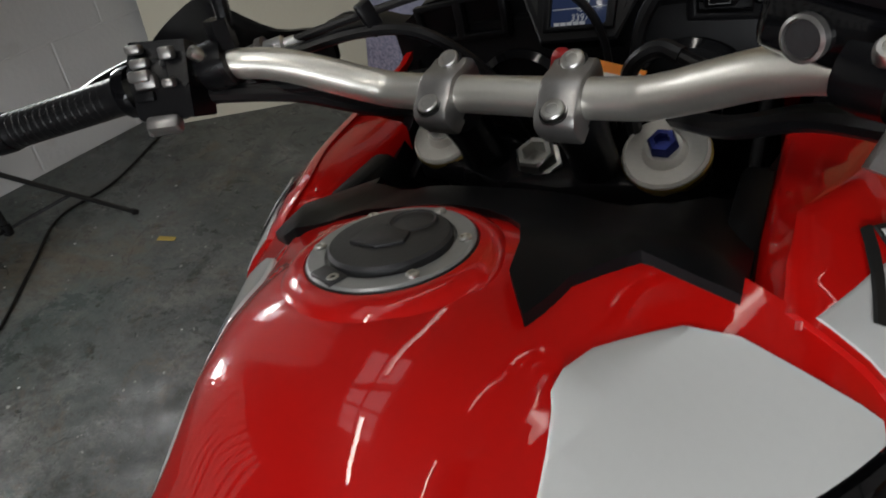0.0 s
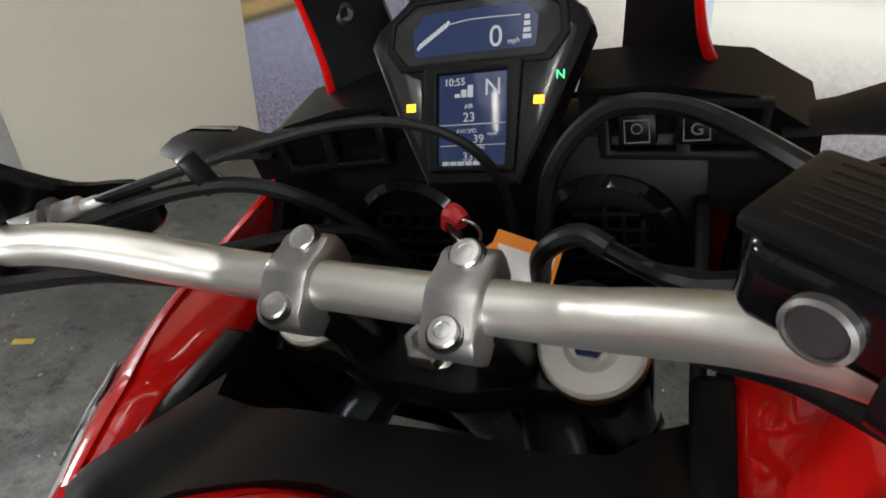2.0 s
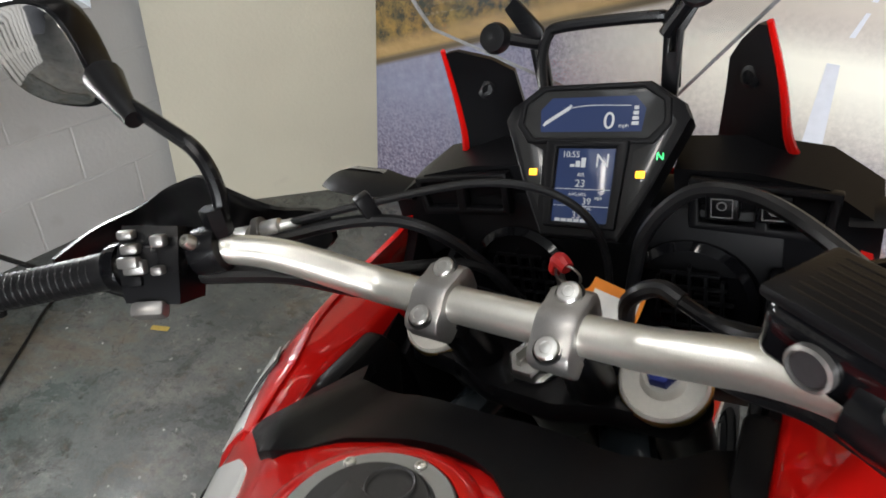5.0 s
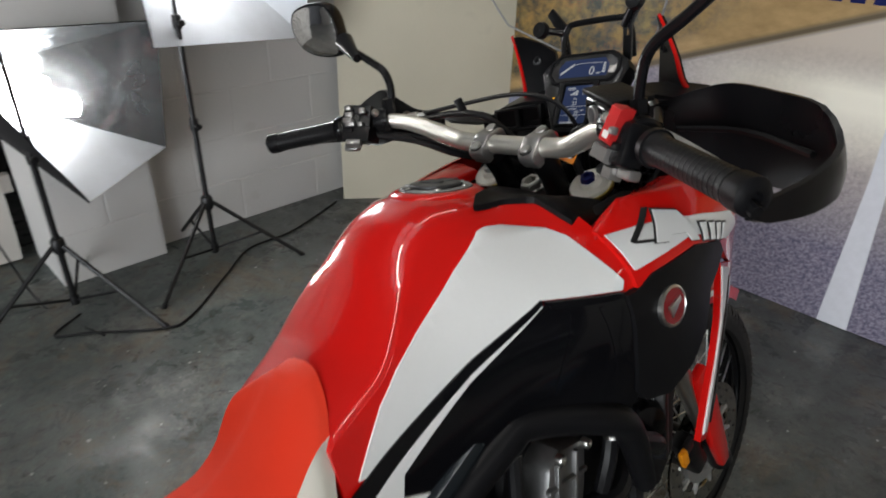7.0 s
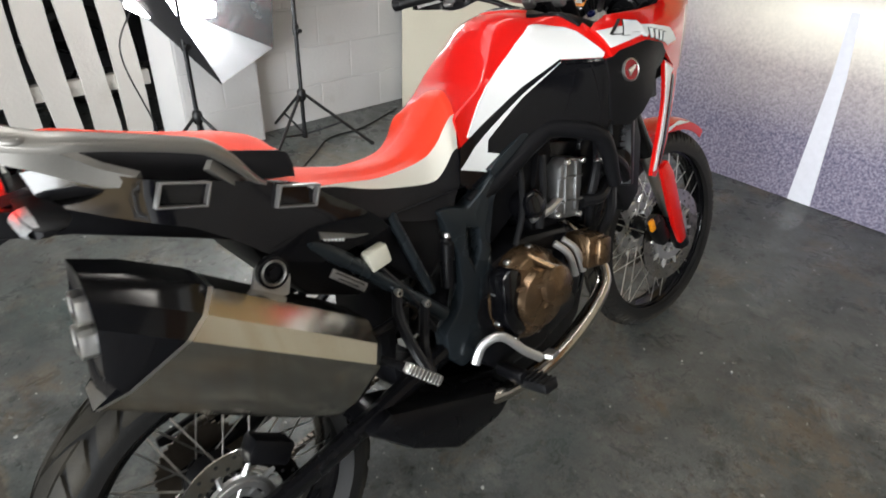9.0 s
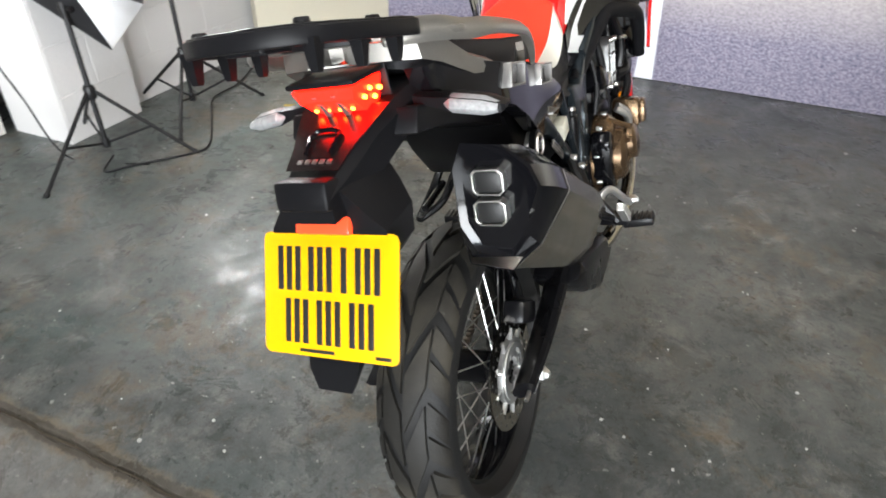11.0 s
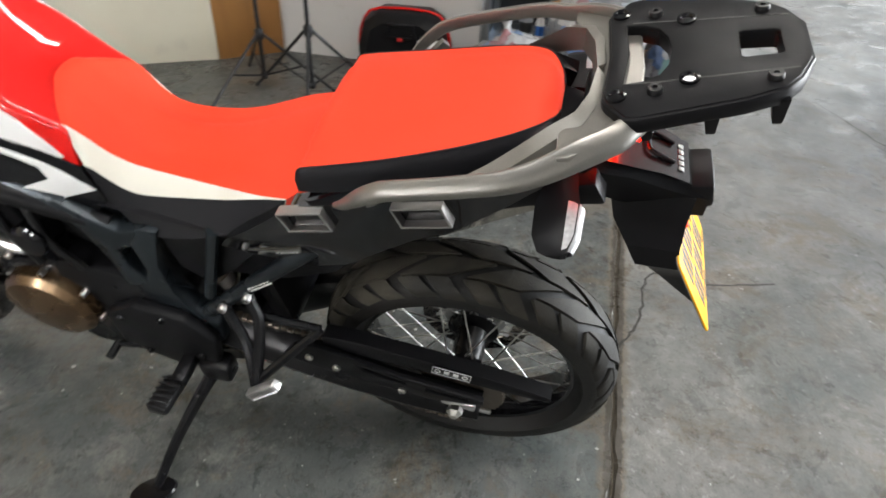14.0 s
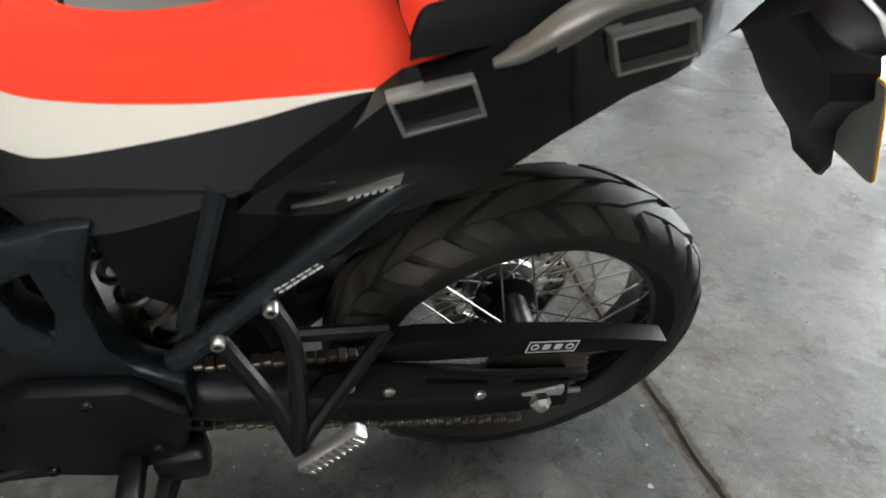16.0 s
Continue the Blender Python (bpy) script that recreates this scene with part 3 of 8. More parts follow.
part("bar", bm_box(0, 0, -0.006, 0.05, 1.52, 0.02, 0.003), TRAY, roof)
for j in range(3):
    part("bar", bm_box(0, -0.38 + 0.38 * j, -0.006, 0.92, 0.05, 0.02, 0.003), TRAY, roof)

# ---- the motorcycle (its own frame: y ahead, x to its right, rear axle over the origin) ----
BIKE = thing("motorcycle", "red, white and black adventure motorcycle leaning on its side stand", "motorcycle", pose(0, 0, 0, 0, -14.56, 0))
HEAD, STEER_AXIS = Vector((0, 1.235, 1.05)), Vector((0, -math.sin(radians(27.5)), math.cos(radians(27.5))))
STEER = Matrix.Translation(HEAD) @ Matrix.Rotation(radians(-4.0), 4, STEER_AXIS) @ Matrix.Translation(-HEAD)
SIDES = (1, -1)


def bike(name, bm, mat, label="", parent=BIKE, m=None, smooth=True, angle=35):
    return part(name, bm, mat, parent, label, m, smooth, angle)


def sided(make, s):
    """The right-hand mesh, mirrored for the left side."""
    bm = make()
    return bm if s > 0 else mirror(bm)


def interp(table, v):
    return float(np.interp(v, [a for a, _ in table], [b for _, b in table]))


def bm_cover(outline, zfun, thick=0.006, step=0.015):
    """Panel with an outline in plan, laid over z = zfun(x, y)."""
    bm = poly_grid(outline, step)
    for v in bm.verts:
        x, y = v.co.y, v.co.z
        v.co = (x, y, zfun(x, y))
    bmesh.ops.recalc_face_normals(bm, faces=bm.faces)
    if sum(f_.normal.z for f_ in bm.faces) < 0:
        bmesh.ops.reverse_faces(bm, faces=bm.faces)
    ret = bmesh.ops.extrude_face_region(bm, geom=bm.faces[:])
    for v in [g for g in ret["geom"] if isinstance(g, bmesh.types.BMVert)]:
        v.co.z -= thick
    bmesh.ops.recalc_face_normals(bm, faces=bm.faces)
    return bm


# wheels
def tyre_radius(r, w, s):
    """Outer radius of the tyre at s = -1..1 across its width."""
    return r - 0.045 * (1 - math.cos(s * math.pi / 2)), w * math.sin(s * math.pi / 2)


def bm_tread(yc, r, w, pitches, depth):
    """Blocks of tread with slanted grooves between them."""
    verts, faces = [], []
    def point(a, s, low):
        rr, x = tyre_radius(r, w, s)
        rr -= depth if low else 0
        t = 2 * math.pi * a / pitches
        return (x, yc + rr * math.sin(t), r + rr * math.cos(t))
    def block(corner, na, ns):
        """corner(u, v) gives pitch and s; u along the wheel, v across."""
        base = len(verts)
        for low in (True, False):
            for j in range(ns + 1):
                for i in range(na + 1):
                    verts.append(point(*corner(i / na, j / ns), low))
        row, lay = na + 1, (na + 1) * (ns + 1)
        for j in range(ns):
            for i in range(na):
                a = base + lay + j * row + i
                faces.append((a, a + 1, a + row + 1, a + row))
        rim = [i for i in range(na + 1)] + [j * row + na for j in range(1, ns + 1)] + [ns * row + i for i in range(na - 1, -1, -1)] + [j * row for j in range(ns - 1, 0, -1)]
        for p, q in zip(rim, rim[1:] + rim[:1]):
            faces.append((base + p, base + q, base + lay + q, base + lay + p))
    for k in range(pitches):
        for side in (1, -1):
            o = k + (0.5 if side < 0 else 0)
            block(lambda u, v: (o + 0.14 + 0.74 * u + 0.62 * v, side * (0.03 + 0.35 * v)), 5, 4)
            block(lambda u, v: (o + 0.62 + 0.14 + 0.33 * u - 0.3 * v, side * (0.43 + 0.5 * v)), 3, 4)
            block(lambda u, v: (o + 0.62 + 0.60 + 0.33 * u - 0.3 * v, side * (0.43 + (0.42 + 0.06 * u) * v)), 3, 4)
    me = bpy.data.meshes.new("tread")
    me.from_pydata(verts, [], faces)
    bm = bmesh.new()
    bm.from_mesh(me)
    bpy.data.meshes.remove(me)
    return bm


def spoke_mesh(hub_r, rim_r, hub_x, rim_x, lead, yc, r, a):
    p = Vector((hub_x, yc + hub_r * math.sin(a), r + hub_r * math.cos(a)))
    q = Vector((rim_x, yc + rim_r * math.sin(a + lead), r + rim_r * math.cos(a + lead)))
    return bm_tube([p, q], 0.0019, 5, smooth=False)


def wheel(yc, r, w, rim_r, pitches, m, label, hub_r):
    n = 72
    rim = bm_lathe([(rim_r - 0.012, -w * 0.25), (rim_r - 0.004, -w * 0.6), (rim_r + 0.013, -w * 0.66), (rim_r + 0.013, -w * 0.6), (rim_r - 0.002, -w * 0.5), (rim_r - 0.002, w * 0.5),
                    (rim_r + 0.013, w * 0.6), (rim_r + 0.013, w * 0.66), (rim_r - 0.004, w * 0.6), (rim_r - 0.012, w * 0.25), (rim_r - 0.012, -w * 0.25)], (0, yc, r), (1, 0, 0), n, False)
    wh = bike("wheel", rim, GLOSS, label, m=m)
    prof = [(rim_r + 0.004, -w * 0.62), (rim_r + 0.02, -w * 0.85), (r - 0.07, -w * 1.0)]
    for k in range(-8, 9):
        rr, x = tyre_radius(r - 0.0075, w, k / 8)
        prof.append((rr, x))
    prof += [(r - 0.07, w * 1.0), (rim_r + 0.02, w * 0.85), (rim_r + 0.004, w * 0.62)]
    bike("tyre", bm_lathe(prof, (0, yc, r), (1, 0, 0), n, False), RUBBER, "worn black rubber tyre", wh, m)
    bike("tread", bm_tread(yc, r, w * 0.985, pitches, 0.008), TREAD, "dusty slanted tread blocks", wh, m, angle=40)
    hub = bm_lathe([(0.022, -0.075), (hub_r * 0.9, -0.07), (hub_r, -0.06), (hub_r, -0.052), (hub_r * 0.6, -0.04), (hub_r * 0.6, 0.04), (hub_r, 0.052), (hub_r, 0.06), (hub_r * 0.9, 0.07), (0.022, 0.075)], (0, yc, r), (1, 0, 0), 28)
    bike("hub", hub, SATIN, "black wheel hub", wh, m)
    for k in range(36):
        a = 2 * math.pi * k / 36
        hx = 0.056 if k % 2 else -0.056
        lead = 0.42 if (k // 2) % 2 else -0.42
        bike("spoke", spoke_mesh(hub_r - 0.004, rim_r - 0.006, hx, hx * 0.3, lead, yc, r, a), CHROME, "", wh, m)
    return wh


FRONT = wheel(1.575, 0.346, 0.045, 0.272, 44, STEER, "black front wheel rim with wire spokes", 0.045)
REAR = wheel(0.0, 0.331, 0.074, 0.236, 15, None, "black rear wheel rim with wire spokes", 0.06)


def brake_disc(x, yc, zc, r_out, parent, m):
    ring = bm_lathe([(r_out * 0.7, -0.0025), (r_out, -0.0025), (r_out, 0.0025), (r_out * 0.7, 0.0025), (r_out * 0.7, -0.0025)], (x, yc, zc), (1, 0, 0), 48, False)
    bike("brake_disc", ring, STEEL, "drilled steel brake disc", parent, m)
    arms = [bm_tube([(x, yc + 0.03 * math.sin(a), zc + 0.03 * math.cos(a)), (x, yc + r_out * 0.74 * math.sin(a + 0.4), zc + r_out * 0.74 * math.cos(a + 0.4))], 0.006, 6, smooth=False) for a in (2 * math.pi * k / 10 for k in range(10))]
    arms.append(bm_lathe([(0.03, -0.004), (0.045, -0.004), (0.045, 0.004), (0.03, 0.004), (0.03, -0.004)], (x, yc, zc), (1, 0, 0), 24, False))
    bike("carrier_ring", bm_lathe([(r_out * 0.4, -0.006), (r_out * 0.56, -0.006), (r_out * 0.56, 0.006), (r_out * 0.4, 0.006), (r_out * 0.4, -0.006)], (x, yc, zc), (1, 0, 0), 36, False), ALU, "aluminium disc carrier ring", parent, m)
    for arm in arms:
        bike("disc_carrier", arm, ALU, "", parent, m)
    holes = [bm_lathe([(0.004, -0.0032), (0.004, 0.0032)], (x, yc + r_out * q * math.sin(a), zc + r_out * q * math.cos(a)), (1, 0, 0), 8) for q, o in ((0.78, 0), (0.91, 0.15)) for a in (o + 2 * math.pi * k / 20 for k in range(20))]
    tagged(bike("disc_hole", join(*holes), INK, "dark cooling holes", parent, m), "dark cooling holes drilled in the disc", kind="stuff")


brake_disc(0.085, 0, 0.331, 0.128, REAR, None)
for s in SIDES:
    brake_disc(0.072 * s, 1.575, 0.346, 0.155, FRONT, STEER)
# toothed sensor ring and axle ends
bike("sensor_ring", bm_lathe([(0.05, 0.09), (0.062, 0.09), (0.062, 0.094), (0.05, 0.094), (0.05, 0.09)], (0, 0, 0.331), (1, 0, 0), 40, False), ALU, "aluminium toothed sensor ring", REAR)
bike("sprocket", bm_plate([(0.095 * (1 + (0.05 if k % 2 else -0.02)) * math.sin(2 * math.pi * k / 84), 0.331 + 0.095 * (1 + (0.05 if k % 2 else -0.02)) * math.cos(2 * math.pi * k / 84)) for k in range(84)], [[(0.03 * math.sin(a), 0.331 + 0.03 * math.cos(a)) for a in (2 * math.pi * k / 16 for k in range(16))]], "x", -0.108, -0.102, 0), CHAINM, "oily steel rear sprocket", REAR)

# tank and side surfaces
YC = [0.58, 0.68, 0.78, 0.88, 0.96, 1.04, 1.12, 1.22, 1.32, 1.42]
ZC = [0.66, 0.76, 0.84, 0.92, 0.98, 1.02, 1.06, 1.09, 1.12]
XC = np.array([
    [0.11, 0.12, 0.14, 0.17, 0.20, 0.225, 0.24, 0.235, 0.21, 0.15],
    [0.112, 0.12, 0.145, 0.18, 0.215, 0.24, 0.252, 0.24, 0.215, 0.16],
    [0.114, 0.124, 0.152, 0.19, 0.235, 0.262, 0.27, 0.248, 0.22, 0.17],
    [0.098, 0.110, 0.148, 0.195, 0.245, 0.272, 0.275, 0.255, 0.23, 0.18],
    [0.085, 0.098, 0.138, 0.195, 0.25, 0.27, 0.268, 0.255, 0.235, 0.19],
    [0.075, 0.082, 0.108, 0.182, 0.238, 0.266, 0.278, 0.272, 0.245, 0.195],
    [0.06, 0.064, 0.078, 0.132, 0.164, 0.238, 0.278, 0.278, 0.25, 0.2],
    [0.04, 0.045, 0.06, 0.104, 0.115, 0.182, 0.228, 0.25, 0.24, 0.2],
    [0.02, 0.03, 0.045, 0.086, 0.088, 0.12, 0.165, 0.205, 0.215, 0.2]])


def upsampled(table, ys, zs, ny, nz):
    """Fine, softened grid from the control heights."""
    yf, zf = np.linspace(ys[0], ys[-1], ny), np.linspace(zs[0], zs[-1], nz)
    rows = np.array([np.interp(yf, ys, r_) for r_ in table])
    g = np.array([np.interp(zf, zs, rows[:, i]) for i in range(ny)]).T
    for _ in range(26):
        p = np.pad(g, 1, mode="reflect", reflect_type="odd")
        g = 0.5 * g + 0.125 * (p[:-2, 1:-1] + p[2:, 1:-1] + p[1:-1, :-2] + p[1:-1, 2:])
    return g


NY, NZ = 85, 47
FINE = upsampled(XC, YC, ZC, NY, NZ)


def side_x(y, z):
    """Half width of tank, shroud and fairing at a height."""
    fy = min(max((y - YC[0]) / (YC[-1] - YC[0]), 0.0), 0.9999) * (NY - 1)
    fz = min(max((z - ZC[0]) / (ZC[-1] - ZC[0]), 0.0), 0.9999) * (NZ - 1)
    i, j, u, v = int(fy), int(fz), fy % 1, fz % 1
    return float((FINE[j, i] * (1 - u) + FINE[j, i + 1] * u) * (1 - v) + (FINE[j + 1, i] * (1 - u) + FINE[j + 1, i + 1] * u) * v)


TANK_TOP = [(0.60, 0.90), (0.65, 0.955), (0.69, 0.978), (0.72, 0.998), (0.75, 1.032), (0.78, 1.07), (0.81, 1.1005), (0.835, 1.117), (0.87, 1.1275), (0.91, 1.1285), (0.96, 1.1245), (0.985, 1.118), (1.0, 1.111), (1.03, 1.09), (1.05, 1.07)]
TANK_FLAT = [(0.60, 0.03), (0.70, 0.042), (0.80, 0.056), (0.90, 0.072), (1.0, 0.062), (1.05, 0.05)]


def valley(x, y):
    """Shallow hollow along both sides of the tank's spine."""
    return 0.008 * math.exp(-((abs(x) - interp(TANK_FLAT, y) - 0.024) / 0.015) ** 2) * min(1.0, max(0.0, (y - 0.70) / 0.08))


rings = []
for k in range(46):
    y = 0.64 + 0.37 * k / 45
    zt, tw = interp(TANK_TOP, y), interp(TANK_FLAT, y)
    half = [(0.0, zt), (tw * 0.5, zt - 0.0008), (tw * 0.85, zt - 0.005)]
    for q in range(30):
        zb = 0.868
        z = zt - 0.014 - (zt - 0.014 - zb) * (q / 29) ** 1.1
        x = max(tw + 0.004, side_x(y, z))
        half.append((x, z - valley(x, y)))
    rings.append([(x, y, z) for x, z in half] + [(-x, y, z) for x, z in reversed(half[1:])])
bm = bm_skin(rings)
bmesh.ops.smooth_vert(bm, verts=[v for v in bm.verts if v.co.z > 1.06 or v.co.y < 0.8], factor=0.5, use_axis_x=True, use_axis_y=True, use_axis_z=True)
TANK = bike("fuel_tank", bm, RED, "glossy red fuel tank", angle=60)


def panel(name, outline, mat, label="", offset=0.002, parent=BIKE, thick=0.004, step=0.016, angle=50):
    for s in SIDES:
        bike(name, bm_shell(outline, side_x, thick, offset, step, s), mat, label, parent, angle=angle)


panel("side_decal", [(0.885, 1.086), (0.892, 1.091), (0.905, 1.093), (0.925, 1.090), (0.966, 1.077), (0.977, 1.066), (0.981, 1.041), (0.988, 1.014), (0.98, 1.005), (0.896, 1.015), (0.806, 0.972), (0.668, 0.890), (0.66, 0.890), (0.706, 0.956), (0.735, 0.986), (0.77, 1.012), (0.807, 1.037), (0.84, 1.060)], WHITE, "white painted flank graphic", 0.003, TANK)
panel("side_band", [(0.893, 1.010), (0.797, 0.949), (0.705, 0.876), (0.698, 0.85), (0.755, 0.833), (0.692, 0.808), (0.626, 0.829), (0.67, 0.867), (0.803, 0.958)], WHITE, "white pointed flank stripe", 0.007, TANK, 0.003)
panel("side_stripe", [(0.896, 1.0155), (0.806, 0.972), (0.668, 0.8905), (0.636, 0.874), (0.622, 0.83), (0.67, 0.862), (0.803, 0.953), (0.894, 1.006)], GLOSS, "black diagonal stripe", 0.0055, TANK, 0.003)
panel("side_cover", [(0.894, 1.010), (0.976, 1.002), (0.987, 0.93), (0.992, 0.86), (0.97, 0.83), (0.86, 0.85), (0.78, 0.80), (0.66, 0.765), (0.62, 0.80), (0.624, 0.83), (0.67, 0.864), (0.80, 0.955)], GLOSS, "glossy black side cover", 0.004, BIKE, 0.02)
panel("side_cover_rib", [(0.898, 1.0135), (0.976, 1.004), (0.976, 0.998), (0.90, 1.004)], GLOSS, "", 0.008, BIKE, 0.008)
for a_, b_ in (((0.915, 0.995), (0.885, 0.90)), ((0.945, 0.995), (0.96, 0.90))):
    panel("cover_crease", [a_, (a_[0] + 0.006, a_[1]), (b_[0] + 0.006, b_[1]), b_], GLOSS, "", 0.0055, BIKE, 0.004)
# fuel cap
CAPC, CAPN = Vector((-0.002, 0.937, 1.1255)), Vector((0, 0.11, 0.99)).normalized()
CS = Matrix.Translation(CAPC) @ Matrix.Scale(0.84, 4) @ Matrix.Translation(-CAPC)
cap = bike("fuel_cap", bm_lathe([(0.036, -0.004), (0.058, -0.004), (0.0585, 0.0025), (0.057, 0.004), (0.0455, 0.0042), (0.044, 0.002), (0.036, 0.001)], CAPC, CAPN, 56), CAPGREY, "grey metal fuel cap ring", TANK, CS)
bike("cap_lid", bm_lathe([(0.043, 0.0), (0.043, 0.0075), (0.041, 0.0095), (0.02, 0.0105), (0.001, 0.0105)], CAPC, CAPN, 48), CAPDARK, "dark grey hinged lid", cap, CS)
capm = Matrix.Translation(CAPC) @ CAPN.to_track_quat("Z", "Y").to_matrix().to_4x4()
bike("key_flap", bm_prism([(-0.012, -0.022), (0.016, -0.022), (0.019, 0.002), (0.008, 0.018), (-0.006, 0.014)], "z", 0.009, 0.0125, 0.001), CAPDARK, "", cap, CS @ capm @ pose(0, 0, 0, 0, 0, 90))
bike("lid_recess", bm_lathe([(0.015, 0.0103), (0.0165, 0.0113), (0.0175, 0.0103)], CAPC + Vector((0.006, 0.021, -0.001)), CAPN, 24, False), CAPDARK, "", cap, CS)
bike("hinge", bm_box(0, -0.05, 0.003, 0.026, 0.014, 0.006, 0.002), CAPDARK, "", cap, CS @ capm @ pose(0, 0, 0, 0, 0, 162))
for k in range(6):
    a = radians(20 + 60 * k)
    p = capm @ Vector((0.0515 * math.cos(a), 0.0515 * math.sin(a), 0.0035))
    bike("cap_bolt", bm_bolt(p, CAPN, 0.0045, 0.003), CHROME, "", cap, CS)
bike("cap_lip", bm_lathe([(0.0585, -0.002), (0.0605, 0.0015), (0.065, 0.0012), (0.07, -0.0005), (0.0755, -0.004), (0.079, -0.009)], CAPC, CAPN, 64, False), RED, "raised red lip round the cap", TANK, CS)
# recess ring in the paint around the cap
bike("cap_seal", bm_lathe([(0.0575, 0.0), (0.0588, 0.0022), (0.06, 0.0)], CAPC, CAPN, 56, False), INK, "", TANK, CS)

# dark inner cover ahead of the tank
def tank_z(x, y):
    """Height of the tank's skin."""
    zt, tw, x = interp(TANK_TOP, y), interp(TANK_FLAT, y), abs(x)
    if x <= tw:
        return zt - 0.004 * (x / tw) ** 2
    lo, hi = 0.98, zt - 0.014
    if side_x(y, hi) > x:
        return zt - 0.004 - 0.010 * (x - tw) / max(0.001, side_x(y, hi) - tw)
    for _ in range(24):
        mid = (lo + hi) / 2
        lo, hi = (mid, hi) if side_x(y, mid) > x else (lo, mid)
    return lo


def cover_z(x, y):
    return tank_z(x, min(y, 1.0)) - 0.4 * valley(x, min(y, 1.0)) + 0.0025 + 0.005 * min(1.0, max(0.0, (abs(x) - 0.09) / 0.03)) - 0.30 * max(0.0, y - 1.0)


half_out = [(0.023, 1.007), (0.04, 0.999), (0.056, 0.984), (0.066, 0.962), (0.072, 0.935), (0.088, 0.912), (0.098, 0.95), (0.124, 0.984), (0.172, 0.993), (0.172, 1.1), (0.16, 1.13), (0.12, 1.07)]
left_out = [(0.023, 1.007), (0.042, 1.0), (0.064, 0.989), (0.084, 0.974), (0.106, 0.962), (0.128, 0.966), (0.15, 0.98), (0.172, 0.993), (0.172, 1.1), (0.16, 1.13), (0.12, 1.07)]
bike("tank_cover", bm_cover([(0, 1.01)] + half_out + [(0, 1.06)] + [(-x, y) for x, y in reversed(left_out)], cover_z, 0.012), MATT, "matt black plastic tank cover", angle=60)
for s in SIDES:
    bike("cover_arm", sided(lambda: bm_prism([(0.988, 1.052), (1.03, 1.066), (1.07, 1.076), (1.14, 1.078), (1.16, 1.05), (1.14, 0.96), (1.03, 0.98)], "x", 0.152, 0.175, 0.006), s), MATT)
    bike("cover_screw", bm_bolt((0.125 * s, 0.985, 1.0885), (0.4 * s, 0, 1), 0.007, 0.002), INK)

# seats
def seat_ring(y, zt, tw, zr, xr, zw, xw, zb, xb):
    """Half ring: top centre, crown, red edge, pale edge, bottom."""
    top = [(0, zt), (tw * 0.5, zt - 0.001), (tw * 0.8, zt - 0.005), (tw, zt - 0.012)]
    top += [(tw + (xr - tw) * k / 3, zt - 0.012 + (zr - zt + 0.012) * (k / 3) ** 1.15) for k in (1, 2, 3)]
    mid = [(xr + (xw - xr) * k / 2, zr + (zw - zr) * k / 2) for k in (0, 1, 2)]
    low = [(xw + (xb - xw) * k / 2, zw + (zb - zw) * k / 2) for k in (0, 1, 2)]
    return top, mid, low


RIDER = [  # y, top, flat, red z, red x, pale z, pale x, bottom z, bottom x
    (0.19, 0.925, 0.10, 0.90, 0.135, 0.899, 0.136, 0.865, 0.145),
    (0.27, 0.915, 0.10, 0.897, 0.137, 0.896, 0.138, 0.85, 0.15),
    (0.32, 0.903, 0.085, 0.888, 0.130, 0.883, 0.134, 0.83, 0.15),
    (0.36, 0.893, 0.07, 0.879, 0.118, 0.866, 0.128, 0.812, 0.15),
    (0.42, 0.878, 0.055, 0.864, 0.100, 0.846, 0.118, 0.785, 0.15),
    (0.50, 0.871, 0.045, 0.861, 0.089, 0.828, 0.112, 0.758, 0.146),
    (0.56, 0.886, 0.045, 0.868, 0.087, 0.818, 0.109, 0.748, 0.138),
    (0.61, 0.920, 0.044, 0.890, 0.09, 0.838, 0.114, 0.75, 0.128),
    (0.645, 0.957, 0.044, 0.922, 0.094, 0.858, 0.116, 0.775, 0.123),
    (0.672, 0.982, 0.044, 0.938, 0.095, 0.872, 0.116, 0.79, 0.121),
    (0.69, 0.986, 0.04, 0.943, 0.092, 0.876, 0.114, 0.80, 0.119)]


def seat_strips(rows):
    """Rows smoothed along y, as strips of the three covers."""
    fine = [tuple(v) for v in np.array([np.interp(np.linspace(0, len(rows) - 1, 40), range(len(rows)), [r_[c] for r_ in rows]) for c in range(9)]).T]
    arr = np.array(fine)
    for _ in range(3):
        arr[1:-1] = arr[1:-1] * 0.5 + 0.25 * (arr[:-2] + arr[2:])
    out = ([], [], [])
    for row in arr:
        y = row[0]
        for band, pts in zip(out, seat_ring(*row)):
            pull = 0.055 * min(1.0, max(0.0, (y - 0.56) / 0.12))
            band.append([(x, y - pull * min(1.2, (x / 0.11) ** 2), z) for x, z in pts])
    return out


def both(band):
    """Strip over both sides, joined over the middle."""
    return [[(-x, y, z) for x, y, z in reversed(r_[1:] if r_[0][0] == 0 else r_)] + r_ for r_ in band]


